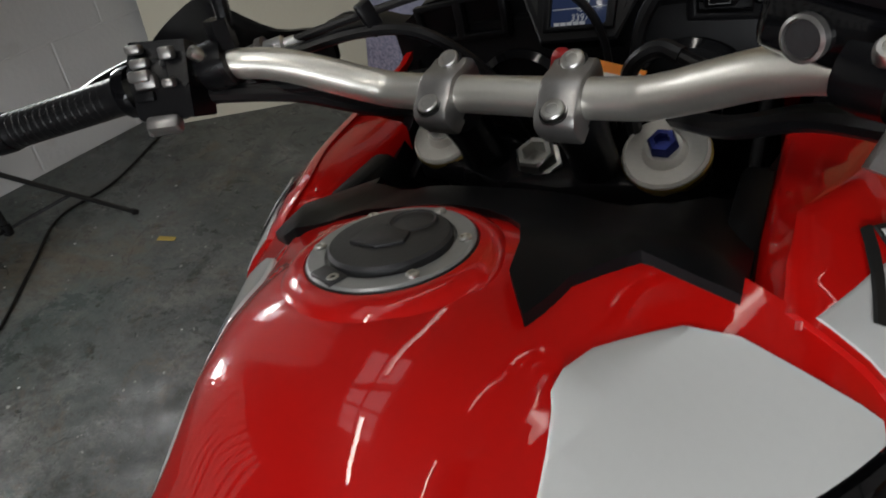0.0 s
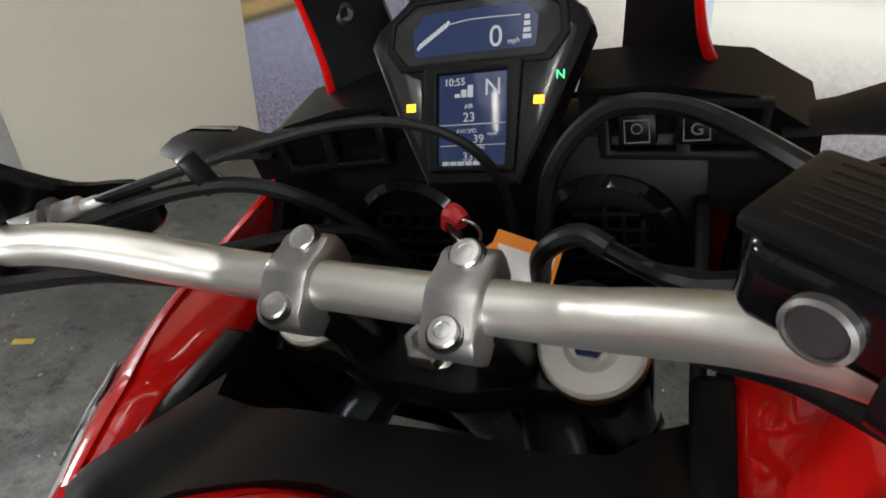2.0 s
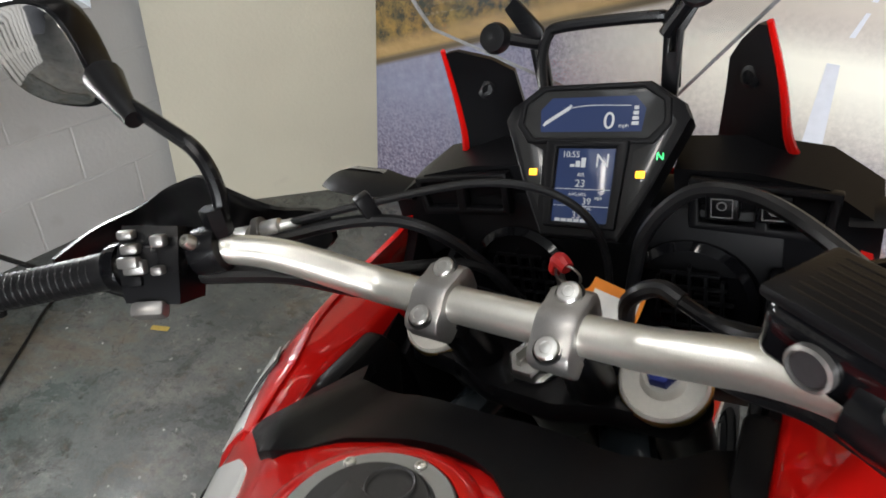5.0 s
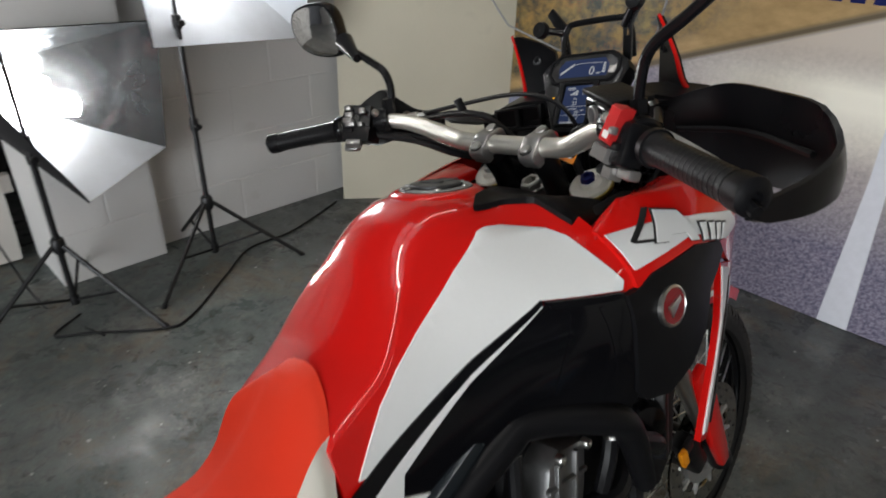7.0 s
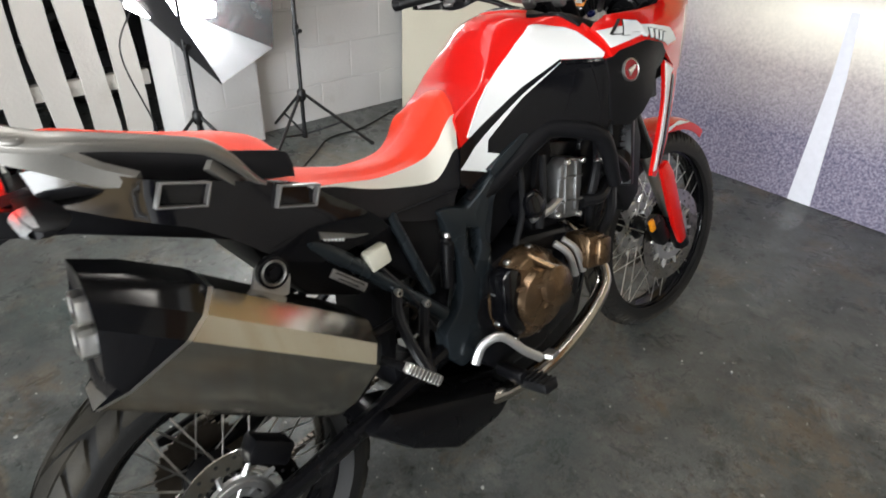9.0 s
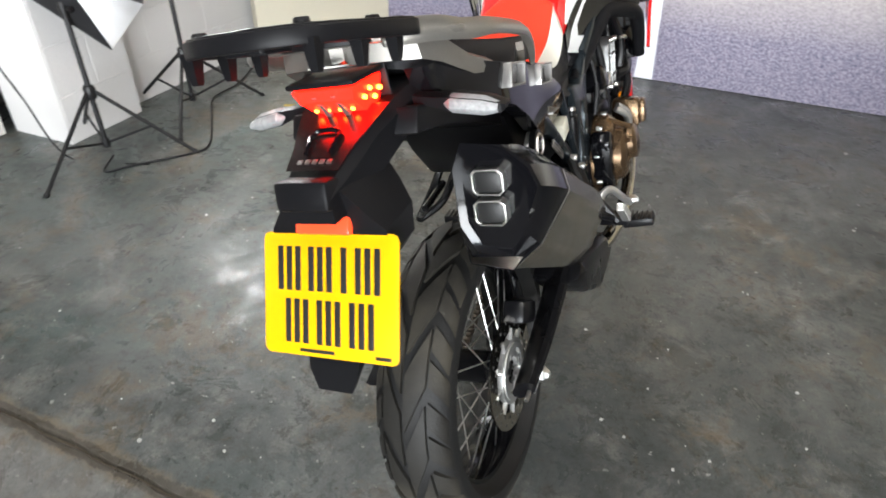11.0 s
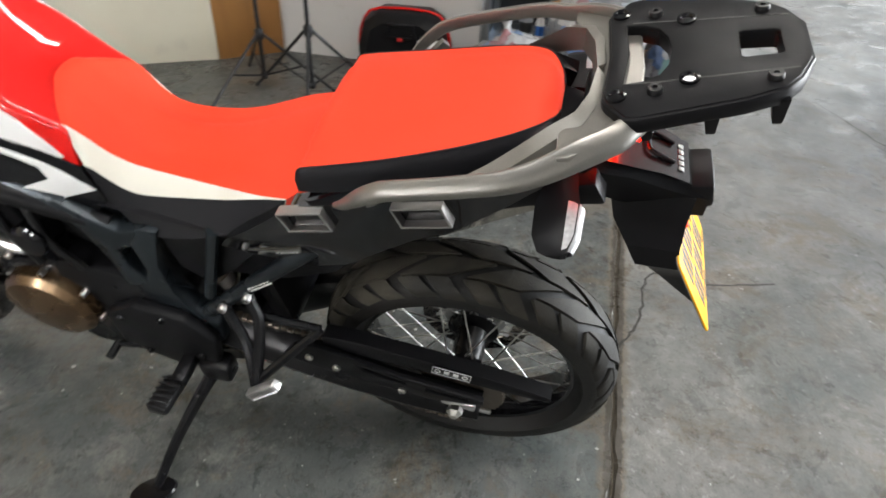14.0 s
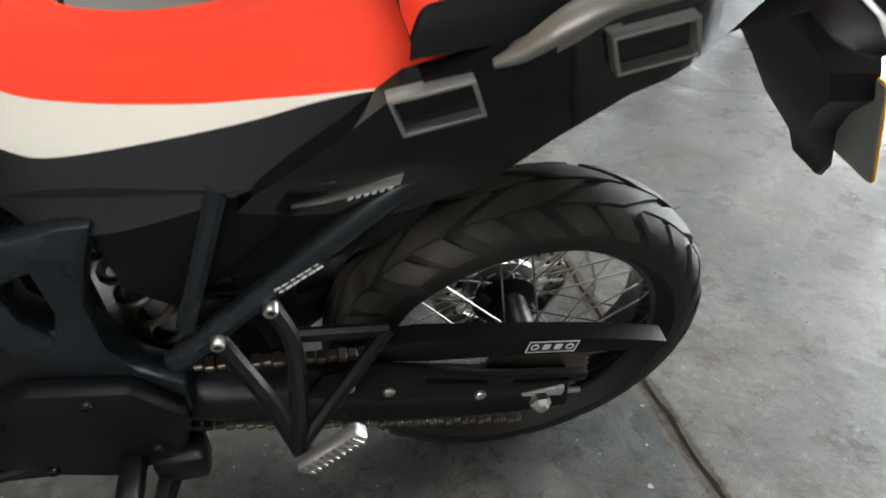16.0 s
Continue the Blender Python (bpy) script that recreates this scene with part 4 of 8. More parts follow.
red, pale, dark = seat_strips(RIDER)
SEAT = bike("rider_seat", bm_skin(both(red), False, False), SEATRED, "red vinyl rider seat cover", angle=70)
for s in SIDES:
    flip = lambda b: [[(x * s, y, z) for x, y, z in r_] for r_ in b]
    bike("seat_side_insert", bm_skin(flip(pale), False, False), SEATWHITE, "pale vinyl seat side", SEAT, angle=70)
    bike("seat_skirt", bm_skin(flip(dark), False, False), SEATBLACK, "black vinyl seat skirt", SEAT, angle=70)
bike("seat_pan", bm_skin([[(-0.14, 0.19, 0.85), (0.14, 0.19, 0.85)], [(-0.15, 0.4, 0.80), (0.15, 0.4, 0.80)], [(-0.12, 0.68, 0.79), (0.12, 0.68, 0.79)]], False, False), SEATBLACK, "", SEAT)
PILL = [
    (0.235, 0.955, 0.09, 0.945, 0.142, 0.944, 0.143, 0.925, 0.142),
    (0.228, 0.985, 0.105, 0.972, 0.143, 0.971, 0.144, 0.93, 0.146),
    (0.205, 1.004, 0.108, 0.978, 0.143, 0.977, 0.144, 0.933, 0.147),
    (0.10, 1.024, 0.1, 1.002, 0.134, 1.001, 0.135, 0.952, 0.142),
    (0.0, 1.05, 0.088, 1.03, 0.12, 1.029, 0.121, 0.975, 0.13),
    (-0.06, 1.068, 0.076, 1.048, 0.106, 1.047, 0.107, 1.0, 0.116),
    (-0.095, 1.072, 0.062, 1.056, 0.088, 1.055, 0.09, 1.015, 0.096),
    (-0.115, 1.06, 0.04, 1.048, 0.055, 1.047, 0.056, 1.025, 0.058),
    (-0.12, 1.045, 0.02, 1.04, 0.03, 1.039, 0.031, 1.03, 0.032)]
red, pale, dark = seat_strips(PILL)
PSEAT = bike("pillion_seat", bm_skin(both(red), False, False), SEATRED, "red vinyl pillion seat cover", angle=70)
for s in SIDES:
    flip = lambda b: [[(x * s, y, z) for x, y, z in r_] for r_ in b]
    bike("seat_skirt", bm_skin([r_[1:] + d_[1:] for r_, d_ in zip(flip(pale), flip(dark))], False, False), SEATBLACK, "black vinyl seat skirt", PSEAT, angle=70)
for s in SIDES:
    edge_ = [(x * s, y, z) for x, y, z in (r_[0] for r_ in pale)]
    bike("seat_piping", bm_tube(edge_, 0.0016, 6, 1, False), SEATBLACK, "", PSEAT)
bike("seat_pan", bm_skin([[(-0.14, 0.23, 0.928), (0.14, 0.23, 0.928)], [(-0.13, 0.0, 0.975), (0.13, 0.0, 0.975)], [(-0.05, -0.115, 1.027), (0.05, -0.115, 1.027)]], False, False), SEATBLACK, "", PSEAT)

# grab rails and rack
RAILSEC = [(0.0145, -0.017), (0.0165, -0.010), (0.0165, -0.003), (0.0135, 0.003), (-0.001, 0.0165), (-0.006, 0.018), (-0.0115, 0.0165), (-0.013, 0.011), (-0.008, -0.012), (-0.004, -0.0165)]
for s in SIDES:
    line = [(0.168, 0.170, 0.936), (0.176, 0.150, 0.951), (0.184, 0.122, 0.978), (0.188, 0.09, 0.999), (0.189, 0.05, 1.011), (0.189, -0.02, 1.031), (0.186, -0.072, 1.047), (0.172, -0.112, 1.060), (0.154, -0.150, 1.077), (0.13, -0.188, 1.088), (0.1, -0.215, 1.094)]
    rise = [0, 0, 0.006, 0.014, 0.018, 0.018, 0.015, 0.01, 0.006, 0.004, 0] if s > 0 else [0] * 11
    bike("grab_rail", bm_sweep([(x * s, y, z + dz) for (x, y, z), dz in zip(line, rise)], RAILSEC, [0.2, 0.42, 0.6, 0.66, 0.66, 0.68, 0.72, 0.8, 0.9, 0.9, 0.7], 5, (s, 0, 0)), RAIL, "grey painted cast grab rail", angle=28)
    bike("rail_foot", bm_sweep([(x * s, y, z) for x, y, z in ((0.150, 0.155, 0.935), (0.165, 0.12, 0.955), (0.18, 0.085, 0.99))], [(0.007, -0.009), (0.007, 0.009), (-0.007, 0.009), (-0.007, -0.009)], [0.7, 1.0, 0.9], 3, (s, 0, 0)), RAIL, angle=28)
    web = sided(lambda: bm_skin([[(x, y, z), (x + 0.016, y - 0.012, z - 0.004), (x2 + 0.014, y2 - 0.014, z2 - 0.004), (x2, y2, z2)] for (x, y, z), (x2, y2, z2) in (((0.15, 0.0, 1.0), (0.15, 0.0, 0.985)), ((0.134, -0.04, 1.022), (0.136, -0.04, 0.995)), ((0.124, -0.075, 1.05), (0.128, -0.075, 1.015)), ((0.114, -0.108, 1.078), (0.12, -0.108, 1.035)), ((0.096, -0.136, 1.09), (0.104, -0.138, 1.05)), ((0.06, -0.150, 1.094), (0.066, -0.152, 1.055)), ((0.0, -0.157, 1.094), (0.0, -0.16, 1.058)))]), s)
    bike("rail_web", web, RAIL, "grey cast web round the seat's tail", angle=28)
BRIDGEHALF = [(0.06, 0.020), (0.088, 0.030), (0.108, 0.052), (0.13, 0.062), (0.176, 0.06), (0.174, 0.044), (0.16, 0.022), (0.135, -0.008), (0.1, -0.03)]
bike("rail_bridge", bm_plate([(0, 0.014)] + BRIDGEHALF + [(0, -0.036)] + [(-x, y) for x, y in reversed(BRIDGEHALF)], [], "z", -0.02, -0.008, 0.004), RAIL, "grey painted rear bridge", m=pose(0.004, -0.178, 1.1, -13.0, 0, 0))
RM = pose(0.012, -0.178, 1.1025, -13.0, 0, 0) @ Matrix.Diagonal((1.04, 0.955, 1, 1))
RACKHALF = [(0.06, 0.010), (0.086, 0.012), (0.096, 0.008), (0.126, -0.016), (0.128, -0.03), (0.104, -0.15), (0.089, -0.192), (0.07, -0.211), (0.036, -0.228)]
RACKOUT = [(0, 0.006)] + RACKHALF + [(0, -0.228)] + [(-x, y) for x, y in reversed(RACKHALF)]
RACKHOLE = [(-0.064, -0.012), (0, -0.018), (0.064, -0.012), (0.061, -0.034), (0.05, -0.055), (0.03, -0.066), (0, -0.07), (-0.03, -0.066), (-0.05, -0.055), (-0.061, -0.034)]
RACKSLOT = [(-0.024, -0.152), (0.024, -0.152), (0.027, -0.156), (0.025, -0.195), (0.022, -0.199), (-0.022, -0.199), (-0.025, -0.195), (-0.027, -0.156)]
rack = bike("luggage_rack", bm_plate(RACKOUT, [RACKHOLE, RACKSLOT], "z", -0.005, 0.004, 0.0025), MATT, "matt black moulded luggage rack plate", m=RM)
bike("rack_skirt", bm_plate([(x * 1.03, (y + 0.1) * 1.025 - 0.1) for x, y in RACKOUT], [[(x * 0.94, (y + 0.1) * 0.94 - 0.1) for x, y in RACKOUT]], "z", -0.019, 0.0015, 0.003), MATT, "black moulded rim of the rack", rack, RM)
for hole_ in (RACKHOLE, RACKSLOT):
    cx_, cy_ = sum(p[0] for p in hole_) / len(hole_), sum(p[1] for p in hole_) / len(hole_)
    grown = [(cx_ + (x - cx_) * 1.12, cy_ + (y - cy_) * 1.16) for x, y in hole_]
    bike("rack_wall", bm_plate(grown, [hole_], "z", -0.022, 0.0, 0.001), MATT, "", rack, RM)
for s in SIDES:
    bike("rack_groove", bm_plate([(s * 0.066, -0.02), (s * 0.069, -0.02), (s * 0.057, -0.212), (s * 0.0545, -0.212)], [], "z", 0.0036, 0.0043, 0), INK, "", rack, RM)
for x, y in ((-0.09, -0.004), (0.09, -0.004), (-0.064, -0.09), (0.064, -0.09)):
    bike("rack_bolt", bm_lathe([(0.0125, 0.003), (0.0125, 0.0072), (0.0095, 0.0076), (0.0075, 0.0045), (0.004, 0.0045), (0.0, 0.0045)], (x, y, 0), (0, 0, 1), 18, False), GLOSS, "black countersunk bolt", rack, RM)
for x, y in ((-0.072, -0.184), (0.072, -0.184), (-0.084, -0.05), (0.084, -0.05)):
    bike("rack_buffer", bm_lathe([(0.0095, 0.003), (0.0095, 0.008), (0.008, 0.0105), (0.0035, 0.0105), (0.003, 0.008), (0, 0.008)], (x, y, 0), (0, 0, 1), 16), GRIP, "black rubber buffer", rack, RM)
for x, y in ((-0.105, -0.04), (0.105, -0.04), (-0.098, -0.115), (0.098, -0.115), (-0.085, -0.19), (0.085, -0.19)):
    bike("rack_peg", bm_skin([[(x + a * q, y + b * q, z) for a, b in ((-0.009, -0.01), (0.009, -0.01), (0.009, 0.01), (-0.009, 0.01))] for z, q in ((-0.012, 1.0), (-0.044, 0.6), (-0.048, 0.45))]), MATT, "", rack, RM)
bike("battery_sticker", bm_box(0.0, -0.205, 1.062, 0.05, 0.028, 0.002, 0.0003, rot=(-12, 0, 0)), PAPER, "white warning sticker under the rack", rack)
for k in range(2):
    bike("sticker_mark", bm_box(-0.014 + 0.025 * k, -0.205, 1.0635, 0.012, 0.014, 0.002, 0.0003, rot=(-12, 0, 0)), BLUE if k == 0 else INK, "", rack)

# tail
tail = bike("tail_body", bm_skin([[(x, y, z) for x, z in ((-w, zt - 0.012), (-w * 0.8, zt), (w * 0.8, zt), (w, zt - 0.012), (w * 0.92, zb), (-w * 0.92, zb))] for y, w, zt, zb in ((0.05, 0.12, 0.98, 0.92), (-0.1, 0.1, 1.01, 0.955), (-0.165, 0.084, 1.0, 0.945), (-0.23, 0.066, 0.982, 0.918), (-0.30, 0.05, 0.952, 0.895), (-0.345, 0.043, 0.94, 0.893))]), MATT, "matt black tail unit", angle=25)
TAILHOT = glow("tail_lamp_glow", (1.0, 0.004, 0.001), 9.0, (0.4, 0.01, 0.01))
LED = glow("led_spot", (1.0, 0.14, 0.01), 16.0)
TAILDECK = make_material("polished_black_deck", (0.012, 0.008, 0.008), 0.24, grain=0.1, bump=0.0, spec=0.8)
lamp = bike("tail_lamp", bevel(bm_skin([[(-0.052, -0.16, 1.036), (0.052, -0.16, 1.036), (0.036, -0.166, 0.976), (-0.036, -0.166, 0.976)], [(-0.054, -0.185, 1.038), (0.054, -0.185, 1.038), (0.04, -0.19, 0.985), (-0.04, -0.19, 0.985)], [(-0.05, -0.236, 1.04), (0.05, -0.236, 1.04), (0.045, -0.232, 1.022), (-0.045, -0.232, 1.022)]]), 0.003, 2, 15), TAILHOT, "glowing red tail lamp", angle=20)
bike("lamp_hood", bm_box(0, -0.198, 1.045, 0.112, 0.085, 0.008, 0.003, rot=(-3, 0, 0)), MATT, "black lamp hood", lamp)
bike("lamp_shield", bm_box(0, -0.152, 1.005, 0.118, 0.006, 0.085, 0.002), MATT, "black lamp housing", lamp)
for x in (-0.018, 0.014):
    bike("lamp_post", bm_prism([(-0.225, 1.03), (-0.235, 1.03), (-0.206, 0.985), (-0.198, 0.985)], "x", x - 0.004, x + 0.004, 0.001), CLAMP, "", lamp)
bike("tail_deck", bm_skin([[(-0.074, -0.19, 1.002), (0.074, -0.19, 1.002)], [(-0.062, -0.235, 0.986), (0.062, -0.235, 0.986)], [(-0.05, -0.27, 0.972), (0.05, -0.27, 0.972)], [(-0.043, -0.31, 0.955), (0.043, -0.31, 0.955)]], False, False), TAILDECK, "glossy black tail deck", tail)
for k in range(8):
    bike("led", bm_bolt((-0.036 + 0.0103 * k, -0.212 + 0.01 * (k % 2), 1.004 + 0.007 * (k % 2)), (0, -0.6, -0.75), 0.0035, 0.0025), LED, "", lamp)
for s in SIDES:
    for k in range(4):
        bike("led", bm_bolt(((0.051 - 0.003 * (k % 2)) * s, -0.17 - 0.013 * k, 1.018 + 0.004 * k - 0.012 * (k % 2)), (s, -0.1, -0.25), 0.0035, 0.003), LED, "", lamp)
bike("tail_cap", bm_box(0, -0.325, 0.929, 0.086, 0.05, 0.042, 0.007, rot=(-14, 0, 0)), MATT, "matt black tail end cap", tail)
for k in range(5):
    bike("logo_bar", bm_box(-0.024 + 0.012 * k, -0.297, 0.962, 0.008, 0.008, 0.0012, 0.0003, rot=(20, 0, 0)), CHROME, "", tail)
bike("tail_ridge", bm_tube([(-0.02, -0.285, 0.969), (-0.022, -0.255, 0.983), (-0.012, -0.247, 0.987), (0.012, -0.247, 0.987), (0.022, -0.255, 0.983), (0.02, -0.285, 0.969)], 0.0035, 8, 3), GLOSS, "", tail)
# plate hanger
hang = bike("plate_hanger", bm_skin([[(-w, y0, z), (w, y0, z), (w * 0.96, y1, z - 0.004), (-w * 0.96, y1, z - 0.004)] for z, w, y0, y1 in ((0.935, 0.05, -0.205, -0.325), (0.9, 0.074, -0.217, -0.32), (0.873, 0.1, -0.242, -0.318), (0.838, 0.104, -0.262, -0.328), (0.80, 0.072, -0.288, -0.345), (0.756, 0.05, -0.318, -0.368), (0.69, 0.044, -0.39, -0.405), (0.66, 0.03, -0.404, -0.417))]), MATT, "black plastic plate hanger", angle=25)
# the reflector is given emission of its own
bike("rear_reflector", bm_box(0, -0.322, 0.878, 0.09, 0.012, 0.026, 0.004, rot=(-29, 0, 0)), glow("glowing_reflector_red", (1, 0.08, 0.02), 1.2, (0.6, 0.02, 0.01)), "red rear reflector given a glow", hang)
up = Vector((0, 0.0846, 0.151)).normalized()
PM = Matrix.Translation((0, -0.3605, 0.7855)) @ Matrix(((1, 0, 0), (0, up.y, up.z), (0, up.z, -up.y))).transposed().to_4x4()
PLATE = [(-0.104, -0.089), (0.104, -0.089), (0.111, -0.086), (0.114, -0.079), (0.114, 0.079), (0.111, 0.086), (0.104, 0.089), (-0.104, 0.089), (-0.111, 0.086), (-0.114, 0.079), (-0.114, -0.079), (-0.111, -0.086)]
bike("number_plate", bm_prism(PLATE, "z", -0.0022, 0.0008, 0.0006), YELLOW, "yellow plastic number plate", hang, PM)
bike("plate_back", bm_prism([(x * 0.985, y * 0.98) for x, y in PLATE], "z", 0.0006, 0.0028, 0.0005), make_material("grey_plate_back", (0.2, 0.2, 0.19), 0.35, grain=0.1, scale=60, bump=0.0), "grey back of the plate", hang, PM)
for (x, y, w) in [(-0.068, 0.037, 0.044), (-0.014, 0.037, 0.044), (0.026, 0.037, 0.014), (0.065, 0.037, 0.044), (-0.055, -0.039, 0.044), (0.0, -0.039, 0.044), (0.055, -0.039, 0.044)]:
    for k in range(3 if w > 0.02 else 1):
        xx = x if w < 0.02 else x + (k - 1) * 0.0155
        bike("plate_bar", bm_box(xx, y, -0.0022, 0.01, 0.064, 0.0012, 0.0003), INK, "", hang, PM)
for x, w in ((-0.02, 0.06), (0.09, 0.025)):
    bike("plate_bar", bm_box(x, -0.081, -0.0022, w, 0.005, 0.0012, 0.0003), INK, "", hang, PM)
# indicators
def indicator(s, x0, x1, y, z0, z1, m=None, rear=True):
    d = -1 if rear else 1
    rings = []
    for t, h, w in ((0.0, 0.011, 0.012), (0.25, 0.013, 0.014), (0.45, 0.021, 0.017), (0.8, 0.021, 0.016), (0.97, 0.011, 0.011), (1.0, 0.005, 0.006)):
        x, z = x0 + (x1 - x0) * t, z0 + (z1 - z0) * t
        rings.append([(s * x, y - d * (0.006 + 1.5 * w * c), z + h * 0.6 * q) for c, q in ((1.3, 0.0), (0.9, 0.5), (-0.1, 1.0), (-0.9, 0.9), (-0.9, -0.9), (-0.1, -1.0), (0.9, -0.5))])
    body = bike("indicator", bm_skin(rings), MATT, "black turn indicator", angle=25)
    lens = []
    for t, h, w in ((0.36, 0.006, 0.012), (0.46, 0.014, 0.024), (0.8, 0.014, 0.022), (0.95, 0.007, 0.015)):
        x, z = x0 + (x1 - x0) * t, z0 + (z1 - z0) * t
        lens.append([(s * x, y + d * (w * math.cos(a) + 0.002), z + h * math.sin(a)) for a in (-math.pi / 2 + math.pi * k / 8 for k in range(9))])
    bike("indicator_lens", bm_skin(lens, False, False), LAMPCLEAR, "clear indicator lens", body)


for s in SIDES:
    indicator(s, 0.09, 0.225, -0.145, 0.99, 0.968)
    indicator(s, 0.2, 0.335, 1.312, 1.15, 1.16, rear=False)

# side tail covers with pannier slots
def tail_x(y, z):
    swell = 0.012 * math.exp(-((z - 0.84 - 0.25 * (0.3 - y)) / 0.035) ** 2) * math.exp(-((y - 0.3) / 0.09) ** 2)
    return 0.174 + swell + 0.012 * max(0, min(1, (0.3 - y) / 0.2)) - 0.06 * max(0, (-0.0 - y)) / 0.12 - 0.12 * max(0, 0.83 - z)


for s in SIDES:
    cover = bike("tail_cover", bm_shell([(0.395, 0.783), (0.375, 0.81), (0.335, 0.842), (0.29, 0.874), (0.24, 0.915), (0.15, 0.945), (0.0, 0.99), (-0.1, 1.03), (-0.135, 1.03), (-0.125, 0.985), (-0.06, 0.95), (0.04, 0.905), (0.10, 0.862), (0.17, 0.80), (0.24, 0.768), (0.34, 0.772)], tail_x, 0.03, -0.012, 0.02, s), POLISHED, "glossy black tail side cover", angle=50)
    for y0, y1, z0, z1 in ((0.25, 0.182, 0.9, 0.917), (0.072, 0.005, 0.955, 0.972)):
        c = Vector((0, (y0 + y1) / 2, (z0 + z1) / 2 - 0.006))
        slope = math.degrees(math.atan2(z1 - z0, -(y1 - y0)))
        w, h = 0.04, 0.019
        pm = Matrix.Translation((s * (tail_x(c.y, c.z) - 0.004), c.y, c.z)) @ pose(0, 0, 0, -slope, 0, 0) @ Matrix.Diagonal((s, 1, 1, 1))
        bike("pannier_slot", bm_plate([(-w, -h), (w * 0.86, -h), (w, h), (-w * 0.86, h)], [[(-w + 0.004, -h + 0.0035), (w * 0.86 - 0.004, -h + 0.0035), (w - 0.004, h - 0.0035), (-w * 0.86 + 0.004, h - 0.0035)]], "x", -0.014, 0.006, 0.0012), CLAMP, "grey metal pannier slot", cover, pm)
        # right floors take bright metal for light falling in, left ones black for shade
        bike("slot_floor", bm_box(-0.014, 0, 0, 0.008, 2 * w - 0.01, 2 * h - 0.006, 0.002), ALU if s > 0 else GLOSS, "", cover, pm)
    wing = [(0.345, 0.787), (0.311, 0.7985), (0.2795, 0.8125), (0.241, 0.828), (0.243, 0.813), (0.2716, 0.804), (0.312, 0.7905)]
    bike("emblem_shape", bm_shell(wing, tail_x, 0.003, -0.0092, 0.012, s), CHROME, "silver wing-shaped emblem", cover, smooth=False)
    for k in range(6):
        y, z = 0.289 - 0.0075 * k, 0.7925 + 0.0026 * k
        bike("emblem_bar", bm_shell([(y + 0.003, z), (y + 0.001, z + 0.007), (y - 0.003, z + 0.008), (y - 0.001, z + 0.001)], tail_x, 0.003, -0.0092, 0.02, s), WHITE, "", cover, smooth=False)
    # sticker on the subframe tube
    if s > 0:
        stick = Matrix.Translation((0.1655, 0.282, 0.7585 - 0.041)) @ pose(0, 0, 0, -41, 0, 0)
        bike("tube_sticker", bm_box(0, 0, 0, 0.004, 0.085, 0.017, 0.0006), CLAMP, "silver paper sticker", m=stick)
        for k in range(2):
            bike("sticker_bar", bm_box(0.002, 0.0, 0.004 - 0.008 * k, 0.0012, 0.07 - 0.02 * k, 0.0026, 0), INK, "", m=stick)
    else:
        stick = Matrix.Translation((-0.1655, 0.347, 0.691)) @ pose(0, 0, 0, -37, 0, 0)
        for k in range(2):
            for q in range(6):
                bike("sticker_bar", bm_box(0, -0.027 + 0.0105 * q, 0.003 - 0.006 * k, 0.0014, 0.0085 if (q + k) % 3 else 0.006, 0.0026, 0), PAPER, "", m=stick)

# rear inner mudguard over the wheel
bike("inner_mudguard", bm_prism([(0.12, 0.86), (0.16, 0.78), (0.22, 0.70), (0.32, 0.655), (0.45, 0.64), (0.47, 0.76), (0.3, 0.86)], "x", -0.118, 0.118, 0.01), MATT, "matt black inner mudguard", angle=30)
